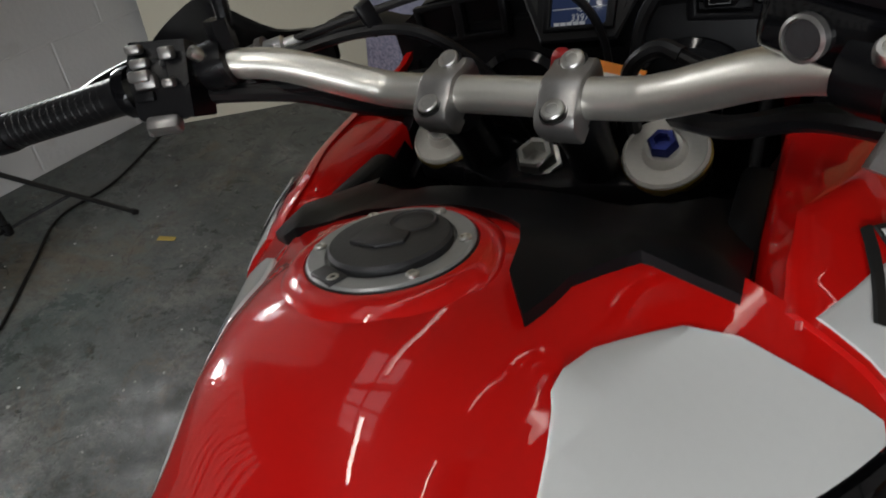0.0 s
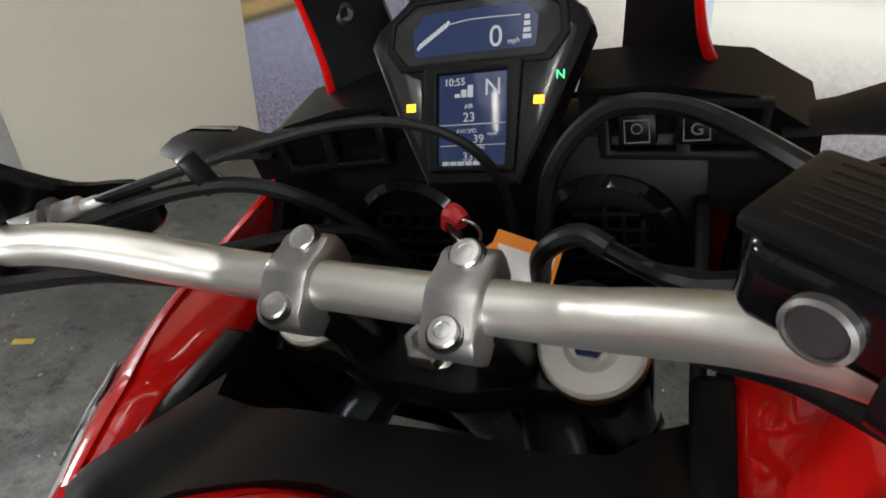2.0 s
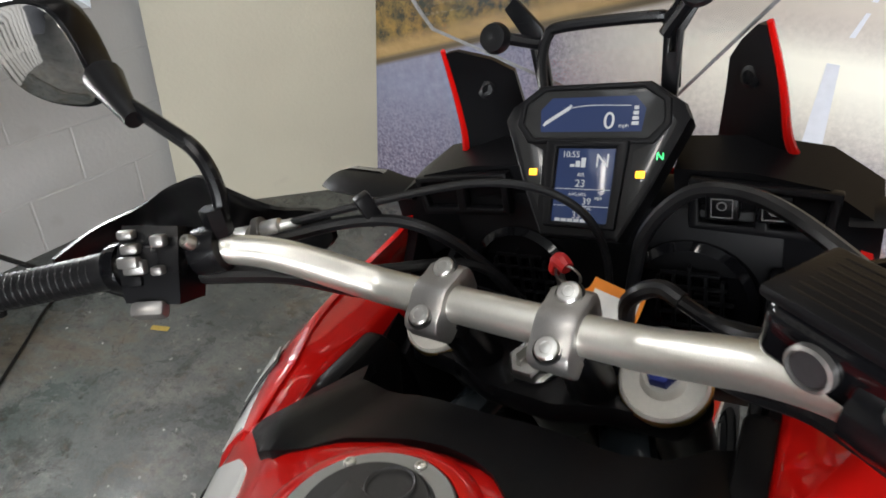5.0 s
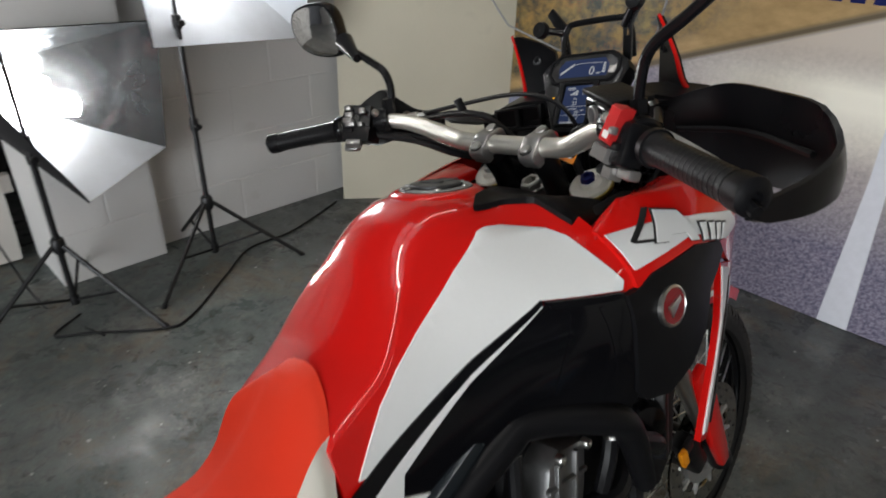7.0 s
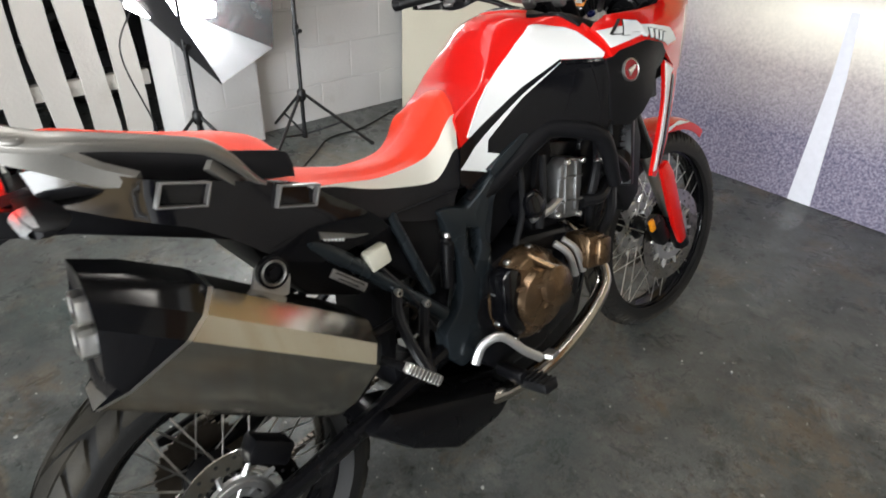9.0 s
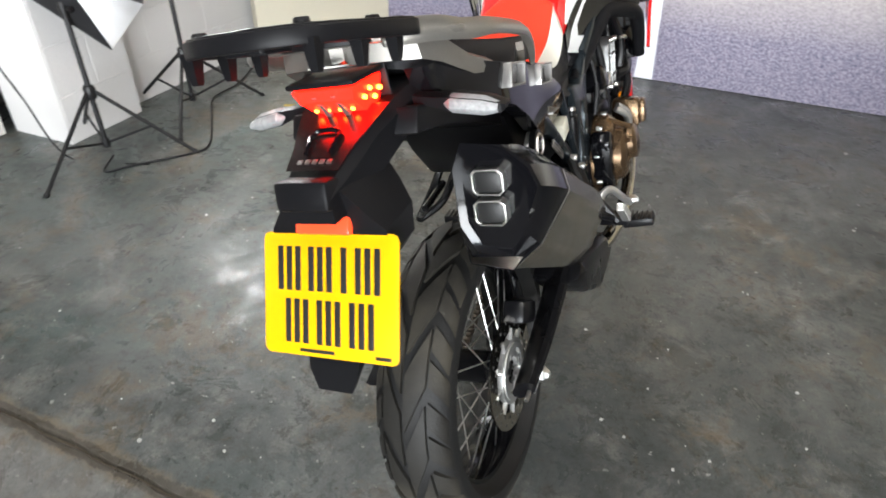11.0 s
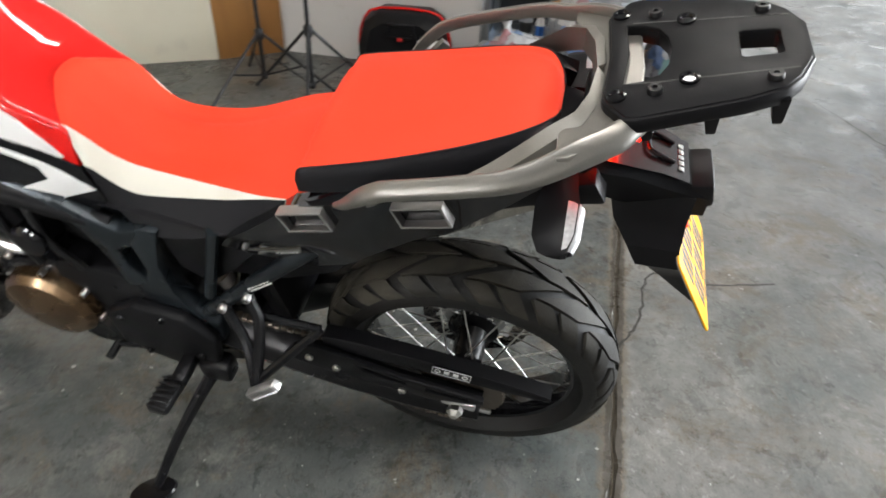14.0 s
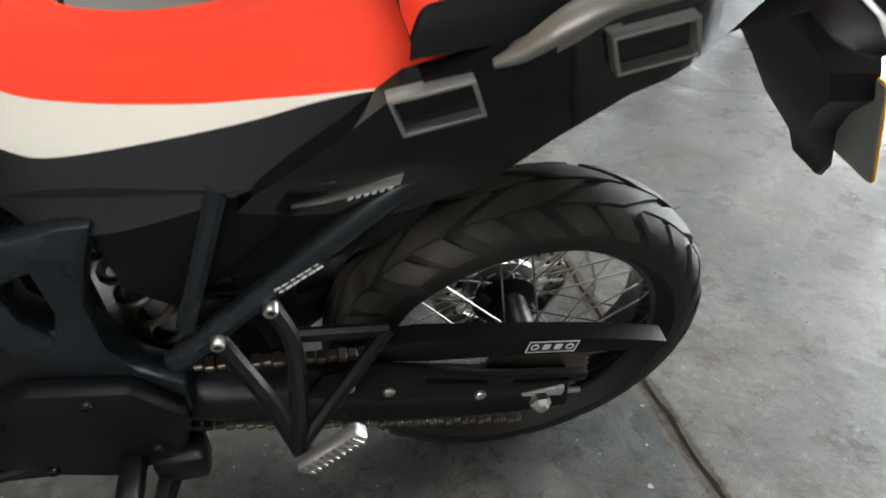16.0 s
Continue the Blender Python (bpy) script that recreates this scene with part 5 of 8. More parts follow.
# frame and subframe
for s in SIDES:
    bike("main_frame", sided(lambda: bm_plate([(0.525, 0.77), (0.56, 0.768), (0.61, 0.752), (0.655, 0.775), (0.71, 0.815), (0.735, 0.805), (0.69, 0.74), (0.668, 0.66), (0.66, 0.55), (0.64, 0.46), (0.60, 0.40), (0.535, 0.39), (0.50, 0.43), (0.50, 0.49), (0.545, 0.53), (0.565, 0.58), (0.565, 0.66), (0.545, 0.72)],
            [[(0.60, 0.71), (0.635, 0.695), (0.632, 0.645), (0.61, 0.61), (0.598, 0.65)]], "x", 0.10, 0.148, 0.008), s), FRAME, "dark grey cast main frame", angle=30)
    bike("seat_tube", bm_tube([(0.145 * s, 0.41, 0.80), (0.15 * s, 0.475, 0.61)], 0.0115, 10, smooth=False), FRAME, "")
    bike("subframe_tube", bm_tube([(0.15 * s, 0.2, 0.83), (0.152 * s, 0.285, 0.757), (0.148 * s, 0.50, 0.545)], 0.0155, 12, 4), FRAME, "dark grey subframe tube")
    bike("top_rail", bm_tube([(0.1 * s, 0.52, 0.765), (0.105 * s, 0.3, 0.84), (0.1 * s, 0.0, 0.94), (0.08 * s, -0.1, 0.98)], 0.013, 10, 4), SATIN)
    bike("frame_spar", bm_tube([(0.128 * s, 0.70, 0.795), (0.14 * s, 0.83, 0.87), (0.12 * s, 1.0, 0.96), (0.06 * s, 1.17, 1.02)], 0.03, 12, 5, flat=0.6), FRAME)
    bike("spar_cover", bm_tube([(x * s, y, z) for x, y, z in ((0.128, 0.63, 0.752), (0.135, 0.70, 0.775), (0.165, 0.82, 0.85), (0.18, 0.865, 0.868), (0.232, 0.95, 0.842), (0.24, 0.985, 0.80), (0.235, 1.02, 0.70))], [0.016, 0.02, 0.022, 0.022, 0.021, 0.02, 0.016], 12, 5), MATT, "matt black plastic frame cover")
    bike("cover_link", bm_tube([(0.235 * s, 0.985, 0.79), (0.225 * s, 1.07, 0.73), (0.2 * s, 1.12, 0.68)], 0.014, 10, 4), MATT)
    bike("seat_base_panel", sided(lambda: bm_prism([(0.31, 0.85), (0.40, 0.805), (0.54, 0.77), (0.53, 0.66), (0.48, 0.62), (0.41, 0.68), (0.33, 0.77)], "x", 0.10, 0.132, 0.004), s), MATT)
    # pillion peg bracket
    bike("peg_bracket", join(bm_tube([(0.165 * s, 0.442, 0.60), (0.2 * s, 0.40, 0.53), (0.262 * s, 0.362, 0.495)], 0.011, 8, 4), bm_tube([(0.165 * s, 0.38, 0.652), (0.19 * s, 0.36, 0.60), (0.262 * s, 0.362, 0.495)], 0.011, 8, 4),
                             bm_tube([(0.17 * s, 0.37, 0.6), (0.17 * s, 0.25, 0.59)], 0.009, 8, smooth=False), bm_tube([(0.17 * s, 0.25, 0.59), (0.255 * s, 0.36, 0.505)], 0.009, 8, smooth=False)), SATIN, "black pillion peg bracket")
    for y, z in ((0.442, 0.603), (0.379, 0.653)):
        bike("bracket_bolt", bm_bolt((0.17 * s, y, z), (s, 0, 0), 0.0088, 0.009), CHROME, "bright bracket bolt")
    peg = sided(lambda: bm_box(0.284, 0.328, 0.538, 0.018, 0.02, 0.094, 0.004, rot=(46, 0, 0)), s)
    pg = bike("pillion_peg", peg, ALU, "folded aluminium pillion peg")
    bike("peg_tread", sided(lambda: join(*[bm_box(0.2935, 0.328 - 0.007 * k, 0.538 + 0.0068 * k, 0.003, 0.02, 0.004, 0.001, rot=(46, 0, 0)) for k in range(-4, 5)]), s), CLAMP, "", pg)

# swing arm, chain and guards
for s in SIDES:
    line = [(0.10, 0.57, 0.435), (0.115, 0.42, 0.41), (0.128, 0.25, 0.38), (0.13, 0.08, 0.345), (0.128, -0.05, 0.326)]
    bike("swing_arm", bm_tube([(x * s, y, z) for x, y, z in line], [0.048, 0.047, 0.045, 0.041, 0.036], 12, 5, flat=0.5), SATIN, "black cast swing arm")
    bike("axle_block", bm_box(0.14 * s, -0.005, 0.331, 0.018, 0.075, 0.04, 0.005), ALU, "aluminium axle adjuster block")
    bike("axle_nut", bm_lathe([(0.018, 0.0), (0.018, 0.016), (0.013, 0.02), (0.009, 0.026)], (0.145 * s, 0, 0.331), (s, 0, 0), 6), CHROME, "bright axle nut")
    bike("adjuster_bolt", bm_tube([(0.14 * s, -0.04, 0.328), (0.14 * s, -0.075, 0.324)], 0.005, 8, smooth=False), CHROME)
bike("swing_bridge", bm_box(0, 0.41, 0.43, 0.22, 0.07, 0.07, 0.015), SATIN)
guard = bike("chain_guard", bm_skin([[(-0.112, y, z0), (-0.142, y, z0), (-0.146, y, z0 - 0.006), (-0.146, y, z1), (-0.14, y, z1), (-0.138, y, z0 - 0.008), (-0.112, y, z0 - 0.006)] for y, z0, z1 in ((0.27, 0.515, 0.49), (0.2, 0.515, 0.475), (0.05, 0.492, 0.458), (-0.08, 0.468, 0.44), (-0.17, 0.445, 0.432), (-0.19, 0.438, 0.434))]), MATT, "matt black upper chain guard")
bike("chain_case", bm_plate([(0.33, 0.49), (0.27, 0.50), (0.2, 0.478), (0.12, 0.445), (0.02, 0.425), (-0.06, 0.41), (-0.06, 0.392), (0.05, 0.375), (0.25, 0.41), (0.36, 0.445)], [[(0.2, 0.46), (0.13, 0.437), (0.1, 0.427), (0.1, 0.418), (0.19, 0.44)], [(0.06, 0.42), (-0.03, 0.405), (-0.03, 0.397), (0.06, 0.406)]], "x", -0.162, -0.15, 0.002), MATT, "matt black pierced chain case")
for y, z in ((0.245, 0.437), (0.109, 0.394), (0.30, 0.46)):
    bike("case_bolt", bm_bolt((-0.162, y, z), (-1, 0, 0), 0.009, 0.006), CHROME, "bright round-headed bolt")
label_m = Matrix.Translation((-0.1475, 0.008, 0.474)) @ pose(0, 0, 0, 8.5, 0, 0)
bike("warning_sticker", bm_box(0, 0, 0, 0.002, 0.078, 0.026, 0.0004), INK, "black warning sticker with white symbols", guard, label_m)
for k in range(4):
    bike("sticker_mark", bm_lathe([(0.0065, 0), (0.0065, 0.0018), (0.0045, 0.0018), (0.0045, 0)], (-0.0004, 0.028 - 0.0185 * k, 0.0), (-1, 0, 0), 10, False) if k in (0, 3) else bm_box(-0.0012, 0.028 - 0.0185 * k, 0, 0.0012, 0.011, 0.012, 0.0002), WHITE, "", guard, label_m)
bike("sticker_border", join(*[bm_box(-0.0012, y, z, 0.0012, w, h, 0) for y, z, w, h in ((0, 0.0122, 0.078, 0.0014), (0, -0.0122, 0.078, 0.0014), (0.0385, 0, 0.0014, 0.025), (-0.0385, 0, 0.0014, 0.025))]), WHITE, "", guard, label_m)
links = []
for run, (a, b) in enumerate((((0.62, 0.485), (0.0, 0.428)), ((0.62, 0.352), (0.0, 0.195)))):
    for k in range(44):
        t = k / 43
        y, z = a[0] + (b[0] - a[0]) * t, a[1] + (b[1] - a[1]) * t + (-0.006 * math.sin(math.pi * t) if run else 0)
        links.append(bm_box(-0.107, y, z, 0.016 if k % 2 else 0.02, 0.0135, 0.011, 0.002, seg=1))
for run in (0, 1):
    bike("drive_chain", join(*links[44 * run:44 * run + 44]), CHAINM, "oily steel drive chain")
# shock
coil = [(-0.045 + 0.034 * math.cos(a), 0.525 + 0.03 * math.sin(a) + 0.0012 * a, 0.47 + 0.0068 * a) for a in (0.45 * k for k in range(84))]
bike("shock_spring", bm_tube(coil, 0.0055, 7, 1, False), CHAINM, "dark steel shock spring")
bike("shock_body", bm_tube([(-0.045, 0.51, 0.44), (-0.045, 0.575, 0.74)], 0.02, 12, smooth=False), CLAMP)
bike("wheel_hugger", bm_prism([(0.30, 0.80), (0.40, 0.78), (0.43, 0.62), (0.40, 0.46), (0.36, 0.46), (0.38, 0.6), (0.35, 0.72)], "x", -0.09, 0.09, 0.006), MATT, "matt black wheel hugger")
bike("tail_underside", bm_prism([(0.34, 0.80), (0.05, 0.93), (-0.18, 0.99), (-0.2, 0.955), (-0.1, 0.93), (0.08, 0.86), (0.3, 0.76)], "x", -0.11, 0.11, 0.006), MATT)

# engine
eng = bike("engine_case", bm_prism([(0.60, 0.36), (0.58, 0.50), (0.63, 0.60), (0.78, 0.63), (0.96, 0.60), (1.0, 0.48), (0.95, 0.36), (0.80, 0.31), (0.66, 0.31)], "x", -0.15, 0.15, 0.02), SATIN, "black engine case")
bike("cylinder", bm_prism([(0.82, 0.6), (0.97, 0.6), (1.04, 0.80), (0.88, 0.83)], "x", -0.125, 0.125, 0.015), SATIN, "black cylinder block", eng)
for s in SIDES:
    head = bike("head_cover", sided(lambda: bm_prism([(0.865, 0.645), (0.955, 0.625), (0.975, 0.70), (0.985, 0.77), (0.925, 0.785), (0.90, 0.77)], "x", 0.12, 0.172, 0.01), s), CAST, "cast aluminium cylinder head cover", eng, angle=25)
    for k in range(2):
        bike("head_rib", sided(lambda: bm_box(0.173, 0.905 + 0.04 * k, 0.71, 0.01, 0.008, 0.12, 0.002, rot=(-8, 0, 0)), s), CAST, "", head)
        bike("head_rib", sided(lambda: bm_box(0.173, 0.93, 0.675 + 0.06 * k, 0.009, 0.085, 0.007, 0.002, rot=(-8, 0, 0)), s), CAST, "", head)
    bike("coolant_pipe", bm_tube([(0.15 * s, 0.80, 0.665), (0.165 * s, 0.845, 0.675), (0.16 * s, 0.9, 0.69)], 0.012, 10, 4), ALU, "aluminium coolant stub", eng)
    for y, z in ((0.87, 0.655), (0.95, 0.635), (0.978, 0.765), (0.92, 0.775)):
        bike("head_bolt", bm_bolt((0.173 * s, y, z), (s, 0, 0), 0.0075, 0.007), CHROME, "", head)
clutch = bike("clutch_cover", bm_lathe([(0.115, 0), (0.112, 0.03), (0.10, 0.045), (0.095, 0.05), (0.075, 0.056), (0.07, 0.075), (0.055, 0.085), (0.0, 0.088)], (0.148, 0.745, 0.50), (1, 0, 0), 32), BRONZE, "bronze painted clutch cover", eng)
bike("clutch_dome", bm_lathe([(0.05, 0.0), (0.048, 0.014), (0.04, 0.02), (0.0, 0.022)], (0.235, 0.77, 0.525), (1, 0, 0.1), 24), BRONZE, "bronze inner dome", clutch)
bike("clutch_shield", bm_prism([(0.635, 0.58), (0.665, 0.60), (0.70, 0.58), (0.685, 0.50), (0.70, 0.43), (0.66, 0.42), (0.63, 0.48)], "x", 0.15, 0.205, 0.01), GLOSS, "black ring shield", clutch)
bike("clutch_spoke", join(*[bm_tube([(0.236, 0.77 + 0.045 * math.cos(a), 0.525 + 0.045 * math.sin(a)), (0.185, 0.745 + 0.1 * math.cos(a), 0.5 + 0.1 * math.sin(a))], 0.008, 6, smooth=False) for a in (0.6, 1.6, 2.7, 3.9, 5.2)]), BRONZE, "", clutch)
for k in range(9):
    a = 2 * math.pi * k / 9
    bike("cover_bolt", bm_bolt((0.165, 0.745 + 0.112 * math.cos(a), 0.50 + 0.112 * math.sin(a)), (1, 0, 0), 0.0075, 0.012), CHROME, "", clutch)
pump = bike("water_pump", bm_box(0.205, 0.925, 0.555, 0.08, 0.07, 0.085, 0.012, rot=(-10, 0, 0)), BRONZE, "bronze painted pump housing", eng)
bike("pump_cap", bm_box(0.248, 0.94, 0.553, 0.02, 0.05, 0.07, 0.008, rot=(-10, 0, 0)), BRONZE, "", pump)
for k in range(2):
    bike("oil_pipe", bm_tube([(0.19, 0.83 + 0.03 * k, 0.60), (0.215, 0.85 + 0.03 * k, 0.57), (0.22, 0.865 + 0.03 * k, 0.51)], 0.009, 8, 4), ALU, "bright oil pipe", eng)
left = bike("generator_cover", bm_lathe([(0.1, 0), (0.098, 0.025), (0.085, 0.04), (0.05, 0.048), (0.0, 0.05)], (-0.148, 0.87, 0.49), (-1, 0, 0), 28), BRONZE, "bronze painted generator cover", eng)
bike("sprocket_cover", bm_prism([(0.52, 0.36), (0.5, 0.46), (0.55, 0.53), (0.66, 0.55), (0.74, 0.5), (0.74, 0.38), (0.62, 0.33)], "x", -0.178, -0.148, 0.01), MATT, "black sprocket cover", eng)
for y, z in ((0.55, 0.40), (0.6, 0.52), (0.7, 0.5), (0.68, 0.38)):
    bike("cover_bolt", bm_bolt((-0.178, y, z), (-1, 0, 0), 0.008, 0.007), SATIN, "", eng)
for k in range(7):
    a = 2 * math.pi * k / 7
    bike("cover_bolt", bm_bolt((-0.152, 0.87 + 0.098 * math.cos(a), 0.49 + 0.098 * math.sin(a)), (-1, 0, 0), 0.008, 0.014), CHROME, "", left)
bike("skid_plate", bm_skin([[(-w, y, z), (w, y, z), (w * 1.15, y, z + h), (w * 1.05, y, z + h), (w * 0.95, y, z + 0.012), (-w * 0.95, y, z + 0.012), (-w * 1.05, y, z + h), (-w * 1.15, y, z + h)] for y, z, w, h in ((0.52, 0.262, 0.1, 0.07), (0.7, 0.25, 0.12, 0.07), (0.9, 0.262, 0.12, 0.08), (1.0, 0.31, 0.11, 0.09), (1.06, 0.42, 0.1, 0.08))]), MATT, "black skid plate")
# dark depths round the engine: radiator tank, ducts and hoses
for s in SIDES:
    bike("radiator_tank", sided(lambda: bm_prism([(1.03, 0.80), (1.12, 0.86), (1.17, 0.80), (1.14, 0.62), (1.08, 0.52), (1.02, 0.58)], "x", 0.04, 0.13, 0.012), s), SATIN, "black radiator tank")
    for pts, r_ in (([(0.16, 1.06, 0.80), (0.185, 1.02, 0.74), (0.175, 1.0, 0.66), (0.15, 1.02, 0.58)], 0.012), ([(0.17, 1.1, 0.66), (0.19, 1.06, 0.6), (0.17, 1.02, 0.54), (0.13, 1.02, 0.48)], 0.013), ([(0.14, 0.87, 0.80), (0.16, 0.84, 0.72), (0.165, 0.81, 0.64)], 0.010), ([(0.13, 0.80, 0.80), (0.155, 0.77, 0.70), (0.15, 0.74, 0.62)], 0.008)):
        bike("engine_hose", bm_tube([(x * s, y, z) for x, y, z in pts], r_, 9, 4), GRIP, "black engine hose")
    bike("hose_clip", bm_lathe([(0.0135, -0.004), (0.0145, 0), (0.0135, 0.004)], (0.187 * s, 1.025, 0.75), (0.3 * s, -0.5, -0.8), 14), CHROME, "")
    bike("starter_body", bm_lathe([(0.03, -0.03), (0.034, -0.02), (0.034, 0.03), (0.026, 0.036), (0.012, 0.038), (0, 0.038)], (0.14 * s, 0.80, 0.70), (s, 0, 0.2), 20), GLOSS, "black round cover")
bike("airbox", bm_prism([(0.66, 0.70), (0.72, 0.80), (0.86, 0.86), (0.98, 0.86), (0.98, 0.80), (0.84, 0.70), (0.70, 0.62)], "x", -0.11, 0.11, 0.015), MATT, "black airbox")
# exhaust
bike("header_pipe", bm_tube([(0.06, 1.0, 0.6), (0.1, 1.06, 0.5), (0.175, 1.04, 0.43), (0.2, 0.95, 0.375), (0.205, 0.78, 0.315), (0.18, 0.62, 0.29), (0.14, 0.48, 0.30)], 0.021, 14, 6), STEEL, "brushed steel header pipe")
bike("collector_shield", bm_prism([(0.66, 0.29), (0.30, 0.42), (0.24, 0.40), (0.34, 0.30), (0.46, 0.225), (0.60, 0.235)], "x", 0.06, 0.19, 0.02), SATIN, "black exhaust collector shield")
MU, MV = Vector((0, 0.835, -0.55)), Vector((0, 0.55, 0.835))
SEC = [(0.125, 0.706), (0.205, 0.70), (0.252, 0.668), (0.268, 0.632), (0.238, 0.545), (0.2, 0.503), (0.13, 0.51), (0.102, 0.56), (0.102, 0.66)]


def muffler_ring(u, scale=1.0, slant=0.0, c=(0.185, 0.605)):
    pts = []
    for x, v in SEC:
        xx, vv = c[0] + (x - c[0]) * scale, c[1] + (v - c[1]) * scale
        p = MU * (u + slant * (vv - 0.605)) + MV * vv
        pts.append((xx, p.y, p.z))
    return pts


muf = bike("muffler", bevel(bm_skin([muffler_ring(-0.478, 1.0, 0.5), muffler_ring(-0.20, 0.985, 0.1), muffler_ring(-0.12, 0.95), muffler_ring(-0.098, 0.8)]), 0.011, 3, 14), STEEL, "brushed steel muffler can", angle=28)
bike("can_band", bevel(bm_skin([muffler_ring(-0.47, 1.012, 0.5), muffler_ring(-0.478, 1.014, 0.5)]), 0.002, 1, 20), CHROME, "bright rolled edge", muf, angle=25)
bike("muffler_end", bevel(bm_skin([muffler_ring(-0.476, 1.012, 0.5), muffler_ring(-0.486, 1.03, 0.42), muffler_ring(-0.528, 0.97, -0.1), muffler_ring(-0.562, 0.84, -0.5), muffler_ring(-0.556, 0.7, -0.5)]), 0.0035, 2, 16), GLOSS, "black faceted muffler end cap", muf, angle=22)
for p in ((0.174, -0.139, 0.849), (0.174, -0.149, 0.802)):
    pm = Matrix.Translation(p) @ Matrix(((1, 0, 0), (0, 0.12, 0.993), (0, -0.993, 0.12))).transposed().to_4x4()
    bike("tail_pipe", bm_plate([(-0.026, -0.014), (-0.018, -0.021), (0.018, -0.021), (0.026, -0.014), (0.026, 0.014), (0.018, 0.021), (-0.018, 0.021), (-0.026, 0.014)], [[(-0.023, -0.012), (-0.016, -0.018), (0.016, -0.018), (0.023, -0.012), (0.023, 0.012), (0.016, 0.018), (-0.016, 0.018), (-0.023, 0.012)]], "z", -0.03, 0.004, 0.0008), CHROME, "bright outlet rim", muf, pm)
    bike("outlet", bm_box(0, 0, -0.008, 0.046, 0.036, 0.02, 0.006), INK, "", muf, pm)
mount = bike("muffler_bracket", bm_prism([(0.105, 0.765), (0.12, 0.80), (0.145, 0.815), (0.172, 0.80), (0.178, 0.765), (0.168, 0.735), (0.12, 0.745)], "x", 0.148, 0.158, 0.003), ALU, "aluminium muffler bracket", muf)
bike("bracket_bush", bm_lathe([(0.028, 0), (0.028, 0.012), (0.018, 0.014), (0.017, 0.006), (0.009, 0.006), (0.009, 0.014), (0.0, 0.014)], (0.158, 0.145, 0.788), (1, 0, 0), 24), SATIN, "black rubber bush with bolt", mount)
bike("bush_ring", bm_lathe([(0.0175, 0.012), (0.0205, 0.0165), (0.0235, 0.012)], (0.158, 0.145, 0.788), (1, 0, 0), 24, False), CHROME, "", mount)
# rear brake, reservoir, pegs, stand
bike("rear_caliper", bm_box(0.098, 0.075, 0.435, 0.05, 0.09, 0.05, 0.01, rot=(-35, 0, 0)), SATIN, "black rear brake caliper")
bike("fluid_reservoir", bm_box(0.155, 0.355, 0.735, 0.03, 0.05, 0.042, 0.007, rot=(10, 0, 0)), make_material("milky_plastic", (0.62, 0.6, 0.5), 0.35, bump=0.0), "milky brake fluid reservoir")
bike("preload_hose", bm_tube([(0.155, 0.36, 0.71), (0.16, 0.42, 0.62), (0.15, 0.47, 0.52)], 0.006, 8, 5), GRIP)
bike("spare_valve", bm_lathe([(0.016, -0.05), (0.016, 0.05), (0.012, 0.055), (0.012, 0.065), (0.006, 0.068)], (0.13, 0.545, 0.64), (0.05, 0.1, 1), 16), SATIN, "black canister with bright cap")
bike("canister_cap", bm_bolt((0.134, 0.552, 0.705), (0.05, 0.1, 1), 0.011, 0.01), CHROME)
bike("heel_guard", bm_tube([(0.172, 0.55, 0.40), (0.178, 0.575, 0.44), (0.2, 0.615, 0.45), (0.225, 0.66, 0.40), (0.236, 0.70, 0.365)], 0.011, 10, 5, flat=0.7), ALU, "aluminium brake pedal arm")
bike("brake_pedal", bm_box(0.238, 0.73, 0.36, 0.03, 0.05, 0.014, 0.004, rot=(-15, 0, 20)), ALU)
for s in SIDES:
    pg = bike("foot_peg", bm_box(0.265 * s, 0.60 + 0.05 * (s > 0), 0.365 - 0.03 * (s > 0), 0.085, 0.045, 0.026, 0.007, rot=(0, -8 * s, 0)), GRIP, "black rubber foot peg")
    bike("peg_rib", join(*[bm_box((0.235 + 0.013 * k) * s, 0.60 + 0.05 * (s > 0), 0.381 - 0.03 * (s > 0), 0.005, 0.044, 0.006, 0.001, seg=1) for k in range(6)]), GRIP, "", pg)
    bike("peg_mount", bm_box(0.2 * s, 0.585 + 0.05 * (s > 0), 0.375 - 0.03 * (s > 0), 0.08, 0.03, 0.03, 0.006), SATIN)
stand = bike("side_stand", bm_tube([(-0.16, 0.545, 0.33), (-0.22, 0.565, 0.30), (-0.30, 0.61, 0.22), (-0.385, 0.652, 0.125)], [0.017, 0.014, 0.012, 0.011], 10, 5), SATIN, "black steel side stand")
bike("stand_foot", bm_lathe([(0.034, -0.005), (0.036, 0.0), (0.034, 0.006), (0.02, 0.008)], (0, 0, 0), (0, 0, 1), 24), SATIN, "black oval stand foot", stand, pose(-0.399, 0.66, 0.113, 0, 14.56, 30) @ Matrix.Diagonal((1, 1.5, 1, 1)))
bike("gear_lever", bm_tube([(-0.165, 0.66, 0.385), (-0.175, 0.71, 0.385), (-0.185, 0.75, 0.39)], 0.008, 8, 4), SATIN)
bike("lever_tip", bm_tube([(-0.178, 0.752, 0.39), (-0.22, 0.752, 0.39)], 0.009, 8, smooth=False), GRIP)
bike("stand_pivot", bm_box(-0.17, 0.53, 0.35, 0.05, 0.07, 0.06, 0.012), SATIN)

# front fork, mudguard and brake
def fork(s, t):
    """Point on the fork leg, t from the top clamp (0) to the axle (1)."""
    return Vector((0.101 * s, 1.16 + 0.415 * t, 1.08 - 0.734 * t))


